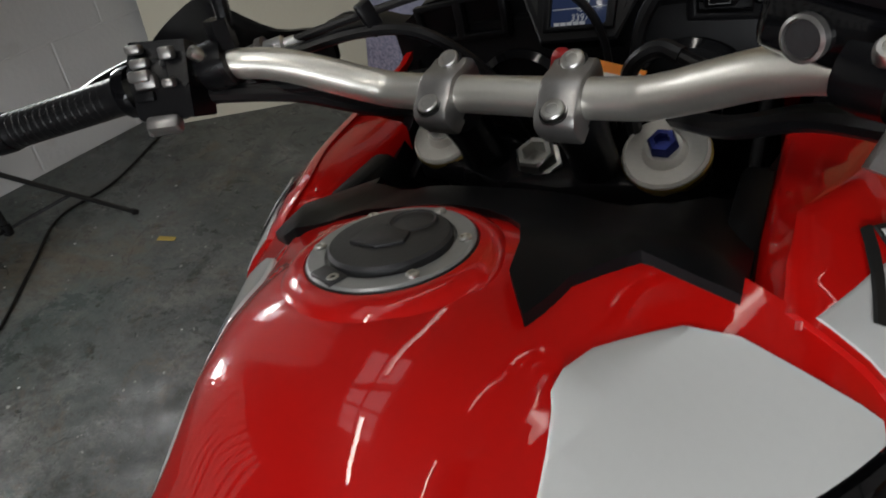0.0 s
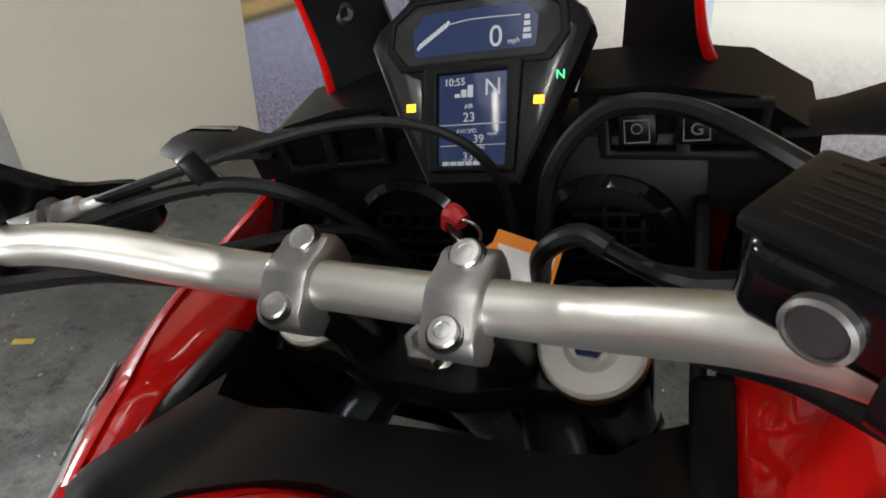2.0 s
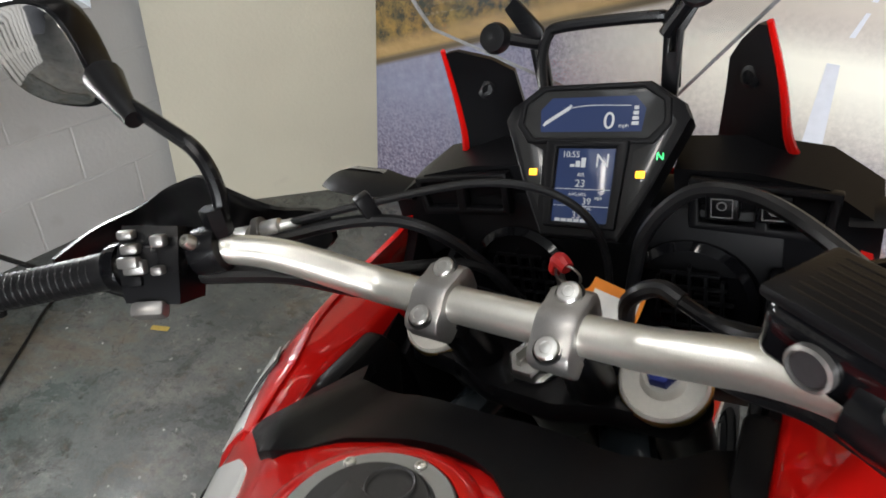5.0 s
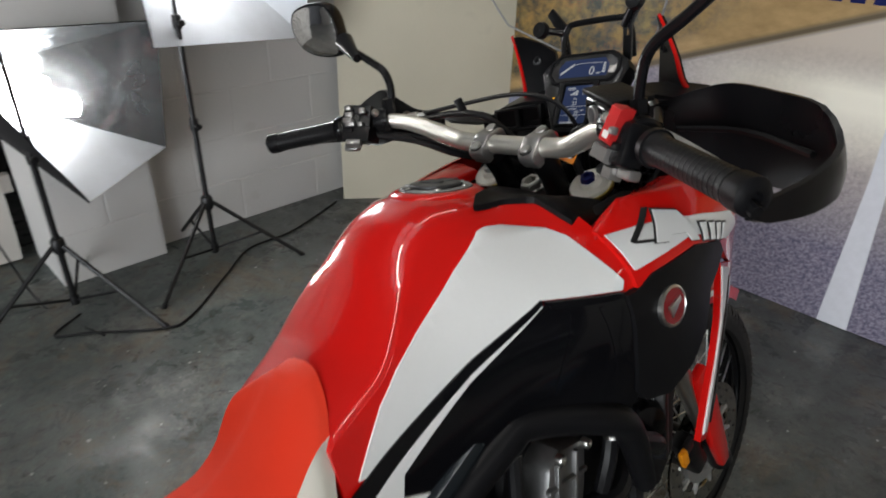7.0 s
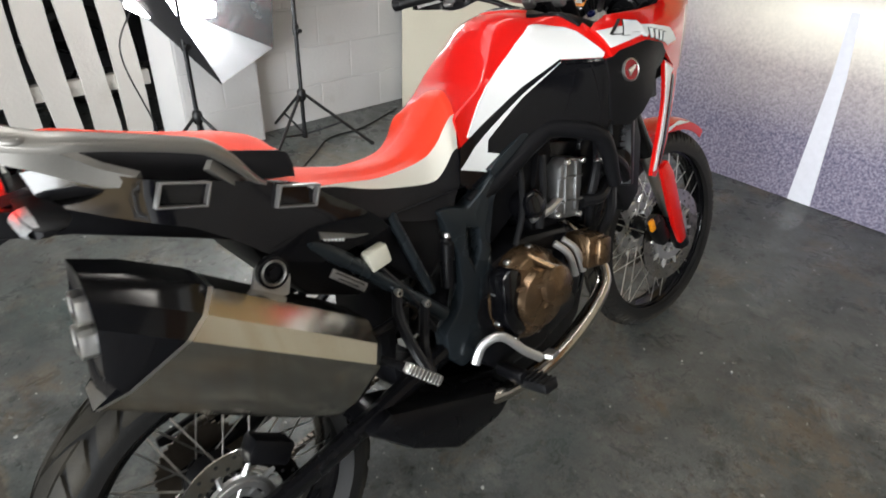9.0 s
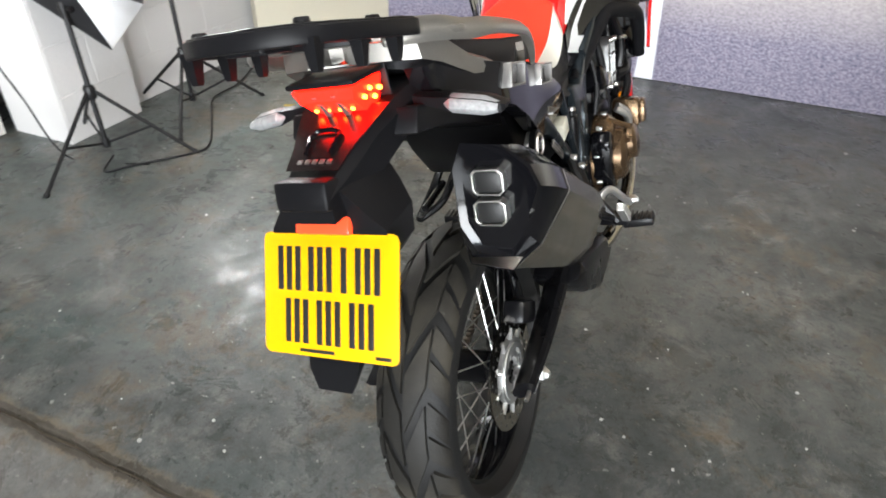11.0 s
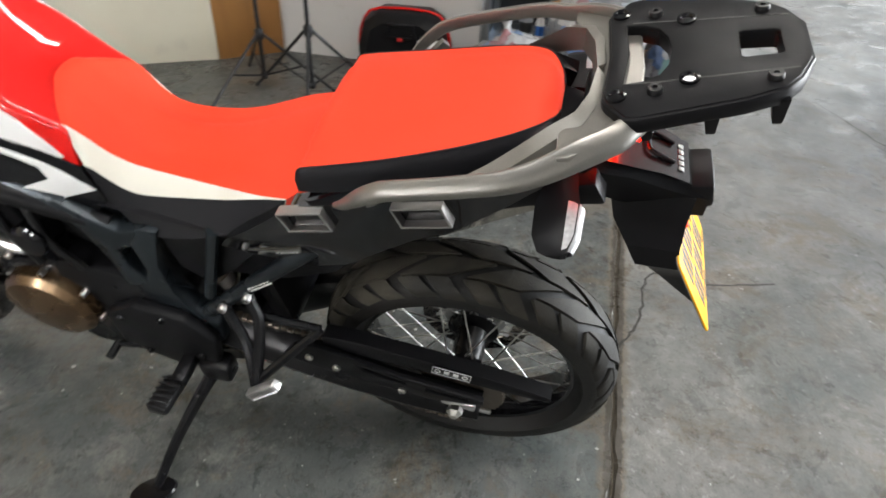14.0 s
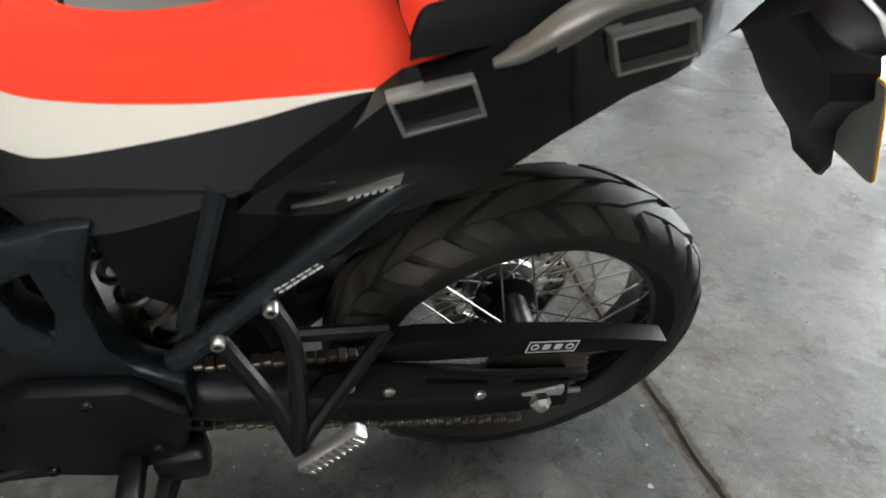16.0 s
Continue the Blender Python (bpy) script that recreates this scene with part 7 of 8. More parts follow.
# instruments
IM = Matrix.Translation((0, 1.258, 1.136)) @ Matrix(((1, 0, 0), (0, 0.519, 0.855), (0, -0.855, 0.519))).transposed().to_4x4()
out = [(-0.036, -0.004), (0.036, -0.004), (0.06, 0.045), (0.085, 0.104), (0.079, 0.117), (0.05, 0.137), (-0.05, 0.137), (-0.079, 0.117), (-0.085, 0.104), (-0.06, 0.045)]
inst = bike("instrument_panel", bm_skin([[(x * q, y * q + (1 - q) * 0.06, z) for x, y in out] for z, q in ((-0.045, 0.7), (-0.02, 0.98), (0.0, 1.0), (0.008, 0.985), (0.0095, 0.95))]), MATT, "black instrument panel housing", m=IM, angle=30)
LCD = glow("lit_blue_display", (0.03, 0.05, 0.12), 0.6, (0.015, 0.02, 0.05))
LCD.node_tree.nodes["Principled BSDF"].inputs["Roughness"].default_value = 0.12
SEGMENT = glow("display_segment", (0.75, 0.8, 0.85), 0.34, (0.3, 0.3, 0.3))
DGREEN, DAMBER = glow("green_neutral_lamp", (0.05, 1.0, 0.25), 3.0), glow("amber_warning_lamp", (1.0, 0.45, 0.0), 4.0)
SMOKE = make_material("smoked_cover", (0.03, 0.03, 0.03), 0.15, bump=0.0)
top_frame = [(-0.064, 0.1), (-0.052, 0.086), (0.052, 0.086), (0.064, 0.1), (0.062, 0.118), (0.045, 0.13), (-0.045, 0.13), (-0.062, 0.118)]
bike("dial_bezel", bm_plate([(x * 1.1, 0.108 + (y - 0.108) * 1.2) for x, y in top_frame], [top_frame], "z", 0.009, 0.0125, 0.0012), MATT, "black bezel", inst, IM)
bike("speed_cover", bm_prism(top_frame, "z", 0.007, 0.0102, 0.0004), SMOKE, "smoked display cover", inst, IM)
bike("speed_display", bm_prism([(-0.046, 0.092), (0.046, 0.092), (0.048, 0.112), (0.038, 0.123), (-0.038, 0.123), (-0.048, 0.112)], "z", 0.0098, 0.0107, 0), LCD, "blue lit display", inst, IM)
bike("lower_bezel", bm_plate([(-0.033, 0.006), (0.033, 0.006), (0.038, 0.084), (-0.038, 0.084)], [[(-0.0255, 0.0105), (0.0255, 0.0105), (0.0275, 0.078), (-0.0275, 0.078)]], "z", 0.009, 0.014, 0.0018), MATT, "black lower bezel", inst, IM)
bike("trip_display", bm_box(0, 0.044, 0.0094, 0.052, 0.066, 0.0022, 0.0004), LCD, "blue lit trip display", inst, IM)
for s in SIDES:
    bike("lamp_window", bm_prism([(s * x, y) for x, y in ((0.04, 0.022), (0.055, 0.05), (0.075, 0.1), (0.068, 0.108), (0.052, 0.08), (0.041, 0.075))][::s], "z", 0.0088, 0.0102, 0.0003), SMOKE, "smoked lamp window", inst, IM)
for (x, y), m_, w in (((-0.049, 0.055), DAMBER, 0.0075), ((0.049, 0.055), DAMBER, 0.0075)):
    bike("warning_lamp", bm_box(x, y, 0.0104, w, 0.006, 0.0012, 0.0005), m_, "lit amber lamp", inst, IM)


def words(text, x, y, size, mat, parent, m, z=0.0112, name="lettering"):
    """Built-in font as a thin mesh."""
    cu = bpy.data.curves.new(name, "FONT")
    cu.body, cu.size, cu.extrude, cu.align_x = text, size, 0.0002, "LEFT"
    tmp = bpy.data.objects.new(name, cu)
    scene.collection.objects.link(tmp)
    me = bpy.data.meshes.new_from_object(tmp.evaluated_get(bpy.context.evaluated_depsgraph_get()))
    bpy.data.objects.remove(tmp)
    bpy.data.curves.remove(cu)
    me.transform(m @ Matrix.Translation((x, y, z)))
    me.materials.append(mat)
    ob = new(name, me)
    ob.parent = parent
    return ob


for text, x, y, size in (("0", 0.012, 0.0945, 0.021), ("mph", 0.026, 0.0955, 0.005), ("10:55", -0.022, 0.069, 0.0075), ("N", 0.009, 0.0605, 0.017), ("AIR", -0.006, 0.052, 0.0045), ("23", -0.007, 0.0425, 0.0095), ("AVG.SPD.", -0.012, 0.0345, 0.004), ("39", 0.001, 0.027, 0.0085), ("mph", 0.012, 0.032, 0.004), ("TOTAL", -0.002, 0.0225, 0.004), ("3397", -0.007, 0.0145, 0.0085)):
    words(text, x, y, size, SEGMENT, inst, IM, 0.0109)
words("N", 0.0605, 0.068, 0.0085, DGREEN, inst, IM, 0.0106)
for k in range(3):
    bike("gauge_bar", bm_box(-0.0115 + 0.005 * k, 0.0615 + 0.0014 * k, 0.0107, 0.004, 0.0025 + 0.003 * k, 0.0008, 0), SEGMENT, "", inst, IM)
for k in range(5):
    bike("gauge_bar", bm_box(-0.02 + 0.006 * k, 0.0125, 0.0107, 0.005, 0.0028, 0.0008, 0), SEGMENT, "", inst, IM)
for y in (0.0415, 0.0265):
    bike("gauge_line", bm_box(0, y - 0.001, 0.0107, 0.05, 0.0005, 0.0008, 0), SEGMENT, "", inst, IM)
for k in range(9):
    bike("rev_bar", bm_box(-0.042 + 0.0027 * k, 0.1 + 0.0017 * k, 0.011, 0.002, 0.006, 0.0008, 0, rot=(0, 0, -35)), SEGMENT, "", inst, IM)
bike("rev_line", bm_tube([(-0.02, 0.1135, 0.011), (0.0, 0.1155, 0.011), (0.035, 0.1145, 0.011)], 0.0004, 5, 4), SEGMENT, "", inst, IM)
for k in range(4):
    bike("fuel_bar", bm_box(0.04, 0.099 + 0.0045 * k, 0.011, 0.006 - 0.0008 * k, 0.003, 0.0008, 0), SEGMENT, "", inst, IM)

# inner fairing, dash wings and deflectors
for s in SIDES:
    dash = bike("dash_wing", sided(lambda: bm_skin([[(x, y0, z1), (x, y1, z1 + 0.012), (x, y1 + 0.01, z0), (x, y0 + 0.012, z0)] for x, y0, y1, z0, z1 in ((0.07, 1.305, 1.36, 1.10, 1.184), (0.13, 1.30, 1.36, 1.09, 1.184), (0.185, 1.295, 1.36, 1.08, 1.174), (0.222, 1.285, 1.35, 1.06, 1.15))]), s), MATT, "matt black dash wing", angle=25)
    bike("dash_pocket", sided(lambda: bm_plate([(0.085, 1.136), (0.19, 1.13), (0.196, 1.172), (0.085, 1.181)], [[(0.093, 1.142), (0.136, 1.14), (0.136, 1.172), (0.093, 1.174)], [(0.146, 1.14), (0.184, 1.138), (0.188, 1.166), (0.146, 1.171)]], "y", 1.289, 1.301, 0.002), s), MATT, "", dash)
    bike("inner_fairing", sided(lambda: bm_skin([[(x - 0.016, y, z1), (x, y, z1 - 0.008), (x - 0.004, y, z0), (x - 0.036, y, z0)] for x, y, z1, z0 in ((0.176, 1.14, 1.06, 0.92), (0.198, 1.22, 1.07, 0.90), (0.222, 1.30, 1.12, 0.92), (0.2, 1.36, 1.12, 0.96))]), s), MATT, "matt black inner fairing")
    bike("inner_wall", sided(lambda: bm_prism([(1.16, 1.04), (1.29, 1.10), (1.34, 1.09), (1.34, 0.85), (1.20, 0.85)], "x", 0.15, 0.16, 0.003), s), MATT)
    d_ = sided(lambda: bm_skin([[(x0, y0, z), (x1, y1, z), (x1 + 0.004, y1 + 0.012, z), (x0 + 0.004, y0 + 0.012, z)] for z, x0, y0, x1, y1 in ((1.15, 0.085, 1.385, 0.185, 1.345), (1.172, 0.09, 1.38, 0.16, 1.345), (1.2, 0.094, 1.378, 0.15, 1.336), (1.235, 0.099, 1.374, 0.146, 1.328), (1.262, 0.102, 1.37, 0.142, 1.317), (1.28, 0.114, 1.346, 0.139, 1.308), (1.297, 0.13, 1.308, 0.1365, 1.299))]), s)
    defl = bike("wind_deflector", d_, MATT, "matt black wind deflector", angle=30)
    bike("deflector_edge", bm_tube([(x * s, y, z) for x, y, z in ((0.21, 1.345, 1.142), (0.186, 1.346, 1.156), (0.164, 1.346, 1.174), (0.153, 1.337, 1.2), (0.149, 1.328, 1.235), (0.145, 1.316, 1.265), (0.139, 1.299, 1.3))], [0.006, 0.006, 0.0045, 0.0035, 0.003, 0.0025], 8, 6), RED, "red painted edge", defl)
    bike("deflector_screw", bm_lathe([(0.009, 0.0), (0.0095, 0.003), (0.006, 0.004), (0.0055, 0.0015), (0, 0.0015)], (0.123 * s, 1.345, 1.25), (-0.75 * s, -1, 0.05), 18), SATIN, "recessed black screw", defl)
BUTTONMARK = make_material("grey_button_print", (0.16, 0.16, 0.16), 0.5, bump=0.0)
for x, ch in ((0.112, ""), (0.150, "G")):
    b_ = bike("dash_button", bm_box(x, 1.2915, 1.158, 0.026, 0.012, 0.024, 0.003), SATIN, "black push button")
    ring = bike("button_frame", bm_plate([(-0.0085, -0.0085), (0.0085, -0.0085), (0.0085, 0.0085), (-0.0085, 0.0085)], [[(-0.0077, -0.0077), (0.0077, -0.0077), (0.0077, 0.0077), (-0.0077, 0.0077)]], "z", 0, 0.0006, 0), BUTTONMARK, "", b_, Matrix.Translation((x, 1.2852, 1.158)) @ pose(0, 0, 0, 90, 0, 0))
    if ch:
        words(ch, -0.0042, -0.0042, 0.012, BUTTONMARK, b_, Matrix.Translation((x, 1.285, 1.158)) @ pose(0, 0, 0, 90, 0, 0), 0.0)
    else:
        bike("button_mark", bm_lathe([(0.004, 0), (0.004, 0.0006), (0.003, 0.0006)], (x, 1.2852, 1.16), (0, -1, 0), 14, False), BUTTONMARK, "", b_)
bike("lamp_back", bm_prism([(1.30, 1.15), (1.35, 1.165), (1.39, 1.12), (1.39, 0.95), (1.35, 0.90), (1.31, 0.95)], "x", -0.16, 0.16, 0.01), MATT, "black headlamp backing")
for s in SIDES:
    bike("lamp_can", bm_lathe([(0.06, 0.0), (0.058, 0.012), (0.05, 0.016), (0.048, 0.004), (0.0, 0.004)], (0.085 * s, 1.305, 1.06), (0, -1, 0.1), 28), GLOSS, "round black lamp cover")
    bike("lamp_grille", join(*[bm_box(0.085 * s + 0.014 * k, 1.295, 1.06, 0.003, 0.006, 0.07 - 0.012 * abs(k), 0.0005) for k in range(-2, 3)], *[bm_box(0.085 * s, 1.294, 1.06 + 0.014 * k, 0.075 - 0.012 * abs(k), 0.004, 0.003, 0.0005) for k in range(-2, 3)]), MATT, "")
bike("headlamp_cowl", bm_skin([[(w * math.cos(a), y, zc + h * math.sin(a)) for a in (2 * math.pi * k / 20 for k in range(20))] for y, w, h, zc in ((1.36, 0.20, 0.13, 1.04), (1.46, 0.17, 0.11, 1.02), (1.55, 0.11, 0.07, 0.99), (1.62, 0.05, 0.03, 0.96))]), RED, "red headlamp cowl")
# windscreen
rings = []
for k in range(12):
    z = 1.2 + 0.02 * k
    w = min(0.03 + 1.0 * (z - 1.2), 0.15 + 0.1 * max(0.0, z - 1.325))
    edge_y = 1.449 - 1.2 * (z - 1.2) + 0.6 * max(0.0, z - 1.325)
    rings.append([(w * q, edge_y + 2.0 * w * w * (1 - q * q), z - 0.01 * (1 - q * q)) for q in (k2 / 8 - 1 for k2 in range(17))])
GLASS, gnt, gp = node_material("clear_screen_plastic")
clear, shine, both_ = gnt.nodes.new("ShaderNodeBsdfTransparent"), gnt.nodes.new("ShaderNodeBsdfGlossy"), gnt.nodes.new("ShaderNodeMixShader")
clear.inputs[0].default_value, shine.inputs["Roughness"].default_value, both_.inputs[0].default_value = (0.96, 0.97, 0.97, 1), 0.03, 0.05
gnt.links.new(clear.outputs[0], both_.inputs[1])
gnt.links.new(shine.outputs[0], both_.inputs[2])
gnt.links.new(both_.outputs[0], gnt.nodes["Material Output"].inputs[0])
screen = bike("windscreen", bm_skin(rings, False, False), GLASS, "clear curved windscreen", angle=80)
screen.visible_shadow = False
edge = [r_[0] for r_ in rings] + rings[-1][1:-1] + [r_[-1] for r_ in reversed(rings)]
bike("screen_edge", bm_tube(edge, 0.0018, 6, 1, False), LAMPCLEAR, "bright polished edge", screen)
# accessory bar
bike("accessory_bar", bm_tube([(-0.052, 1.326, 1.245), (-0.055, 1.335, 1.275), (-0.05, 1.342, 1.297), (-0.035, 1.345, 1.304), (0.04, 1.352, 1.304), (0.055, 1.355, 1.30), (0.06, 1.36, 1.28), (0.058, 1.365, 1.24)], 0.0052, 10, 6), SATIN, "black tubular accessory bar")
for s, (kx, kz) in ((-1, (-0.098, 1.302)), (1, (0.085, 1.325))):
    bike("bar_bracket", bm_plate([(s * 0.05, 1.235), (s * 0.064, 1.235), (s * 0.07, 1.29), (s * 0.092, 1.325), (s * 0.08, 1.335), (s * 0.055, 1.305)], [[(s * 0.058, 1.275), (s * 0.063, 1.275), (s * 0.065, 1.292), (s * 0.06, 1.292)]], "y", 1.343, 1.349, 0.001), SATIN, "black slotted bracket")
    bike("mount_arm", bm_tube([(s * 0.055, 1.345, 1.29), (kx, 1.335, kz)], 0.006, 8, smooth=False), SATIN)
    bike("mount_knob", bm_lathe([(0.014, -0.006), (0.015, 0), (0.013, 0.007), (0.005, 0.008), (0, 0.006)], (kx, 1.33, kz), (0, -1, 0.3), 20), GRIP, "black rubber knob")

# outer fairing
UP = [(1.0, 1.022), (1.003, 1.064), (1.012, 1.068), (1.03, 1.077), (1.065, 1.089), (1.16, 1.091), (1.225, 1.096), (1.30, 1.13), (1.37, 1.15), (1.42, 1.12), (1.42, 0.97), (1.36, 0.93), (1.295, 0.925), (1.25, 0.95), (1.2, 0.985), (1.165, 1.008), (1.10, 1.024), (1.02, 1.013), (0.996, 1.0)]
panel("upper_fairing", UP, RED, "red upper side fairing", 0.006, BIKE, 0.008)
for s in SIDES:
    rings = []
    for y, zo in ((0.998, 1.058), (1.012, 1.065), (1.03, 1.074), (1.065, 1.086), (1.11, 1.088), (1.16, 1.088), (1.2, 1.09)):
        xo = side_x(y, zo) + 0.004
        rings.append([(s * x, y, z) for x, z in ((0.174, zo - 0.04), (0.174, zo - 0.014), (0.18, zo - 0.008), ((0.18 + xo) / 2, zo - 0.001), (xo, zo), (xo, zo - 0.006))])
    bike("fairing_top", bm_skin(rings, False, False), RED, "red top of the side fairing", angle=50)
panel("fairing_decal", [(1.007, 1.06), (1.05, 1.0625), (1.09, 1.061), (1.135, 1.055), (1.2, 1.04), (1.25, 1.005), (1.2, 1.0), (1.15, 1.028), (1.095, 1.038), (1.004, 1.022)], WHITE, "white fairing graphic", 0.0085, BIKE, 0.003)
panel("badge_panel", [(0.978, 1.0), (1.0, 1.004), (1.021, 1.014), (1.1, 1.025), (1.165, 1.01), (1.195, 0.985), (1.178, 0.962), (1.145, 0.95), (1.12, 0.90), (1.085, 0.865), (1.04, 0.842), (1.0, 0.85), (0.985, 0.868), (0.98, 0.93)], MATT, "matt black badge panel", 0.009, BIKE, 0.014)
panel("lower_fairing", [(1.195, 0.965), (1.25, 0.945), (1.30, 0.925), (1.295, 0.86), (1.26, 0.76), (1.19, 0.67), (1.165, 0.68), (1.19, 0.78), (1.205, 0.87)], RED, "red lower fairing", 0.008, BIKE, 0.01)
panel("lower_decal", [(1.2, 0.958), (1.255, 0.935), (1.24, 0.925), (1.23, 0.86), (1.215, 0.77), (1.185, 0.69), (1.172, 0.69), (1.2, 0.78), (1.212, 0.87)], WHITE, "white lower fairing stripe", 0.0105, BIKE, 0.003)
panel("lower_stripe", [(1.25, 0.925), (1.265, 0.915), (1.258, 0.84), (1.225, 0.74), (1.2, 0.695), (1.205, 0.72), (1.235, 0.82), (1.245, 0.88)], GLOSS, "", 0.0115, BIKE, 0.003)
for s in SIDES:
    c = Vector((s * (side_x(1.037, 0.968) + 0.0085), 1.037, 0.968))
    bd = bike("badge", bm_lathe([(0.026, -0.004), (0.026, 0.003), (0.0235, 0.0045), (0.0225, 0.003)], c, (s, -0.12, 0.1), 32), CHROME, "round silver-rimmed red badge")
    bike("badge_face", bm_lathe([(0.0225, 0.0), (0.0225, 0.0032), (0.0, 0.0036)], c, (s, -0.12, 0.1), 28), make_material("badge_red", (0.22, 0.01, 0.015), 0.25, bump=0.0) if s > 0 else bpy.data.materials["badge_red"], "", bd)
    bike("badge_shape", sided(lambda: bm_prism([(1.022, 0.972), (1.05, 0.978), (1.052, 0.972), (1.038, 0.962), (1.03, 0.955)], "x", c.x * s + 0.002, c.x * s + 0.0055, 0.0005), s), CHROME, "", bd)
    bike("graphic_slash", sided(lambda: bm_shell([(1.022, 1.05), (1.028, 1.0495), (1.075, 1.0775), (1.069, 1.078)], side_x, 0.002, 0.0112, 0.012), s), INK, "")
    bike("graphic_slash", sided(lambda: bm_shell([(1.022, 1.05), (1.024, 1.047), (1.06, 1.043), (1.06, 1.0455)], side_x, 0.002, 0.0112, 0.012), s), INK, "")
    bold = [(1.046, 1.043), (1.076, 1.0745), (1.100, 1.0685), (1.105, 1.031), (1.092, 1.034), (1.090, 1.044), (1.070, 1.047), (1.061, 1.041)]
    bike("graphic_shape", sided(lambda: bm_shell([(1.077 + (y - 1.077) * 1.07, 1.054 + (z - 1.054) * 1.08) for y, z in bold], side_x, 0.002, 0.0108, 0.012), s), INK, "")
    bike("graphic_shape", sided(lambda: bm_shell(bold, side_x, 0.002, 0.0124, 0.012), s), WHITE, "bold white lettering shape")
    for k in range(4):
        y, z = 1.114 + 0.0165 * k, 1.028 - 0.005 * k
        for grow, mat_, off_ in ((0.0018, INK, 0.0112), (0.0, WHITE, 0.0126)):
            bike("graphic_bar", sided(lambda: bm_shell([(y - grow, z - grow), (y + 0.009 + grow, z - 0.002 - grow), (y + 0.012 + grow, z + 0.019 + grow), (y + 0.003 - grow, z + 0.021 + grow)], side_x, 0.002, off_, 0.012), s), mat_, "")
    bike("radiator", sided(lambda: bm_box(0.15, 1.13, 0.78, 0.12, 0.03, 0.24, 0.006, rot=(-12, 0, 20)), s), SATIN, "black radiator core")
    bike("radiator_fin", sided(lambda: join(*[bm_box(0.15, 1.112, 0.68 + 0.016 * k, 0.1, 0.012, 0.004, 0.001, rot=(-12, 0, 20)) for k in range(13)]), s), GLOSS, "")
    bike("radiator_shroud", sided(lambda: bm_prism([(1.09, 0.87), (1.19, 0.89), (1.222, 0.76), (1.205, 0.62), (1.15, 0.575), (1.095, 0.66)], "x", 0.135, 0.185, 0.008), s), MATT, "matt black radiator shroud")
    bike("radiator_hose", bm_tube([(x * s, y, z) for x, y, z in ((0.17, 1.08, 0.68), (0.19, 1.02, 0.66), (0.17, 0.97, 0.66))], 0.016, 10, 5), GRIP, "black radiator hose")
    bike("horn", bm_lathe([(0.035, -0.015), (0.037, 0), (0.033, 0.012), (0.01, 0.016), (0, 0.016)], (0.19 * s, 1.1, 0.73), (s, -0.5, 0), 20), GLOSS, "black horn disc")

# ---- things round the motorcycle ----
BLACKPAINT = make_material("black_stand_metal", (0.012, 0.012, 0.013), 0.4, metal=0.3, grain=0.15, bump=0.0)
SILVERCLOTH = make_material("silver_reflector_cloth", (0.36, 0.38, 0.4), 0.22, metal=0.85, grain=0.15, scale=5, bump=0.0, wear=0.1)
_nt = SILVERCLOTH.node_tree
_n, _b = _nt.nodes.new("ShaderNodeTexNoise"), _nt.nodes.new("ShaderNodeBump")
_n.inputs["Scale"].default_value, _n.inputs["Detail"].default_value, _n.inputs["Distortion"].default_value = 1.9, 0.6, 0.8
_b.inputs["Strength"].default_value, _b.inputs["Distance"].default_value = 0.45, 0.05
_nt.links.new(_n.outputs[0], _b.inputs["Height"])
_nt.links.new(_b.outputs[0], _nt.nodes["Principled BSDF"].inputs["Normal"])
PALECLOTH = make_material("pale_reflector_cloth", (0.5, 0.53, 0.57), 0.36, metal=0.5, grain=0.15, scale=9, bump=0.02, wear=0.1)
BLACKCLOTH = make_material("black_softbox_cloth", (0.012, 0.012, 0.014), 0.7, grain=0.2, scale=300, bump=0.02)
BULB = glow("lit_bulb", (1.0, 0.98, 0.95), 45.0)


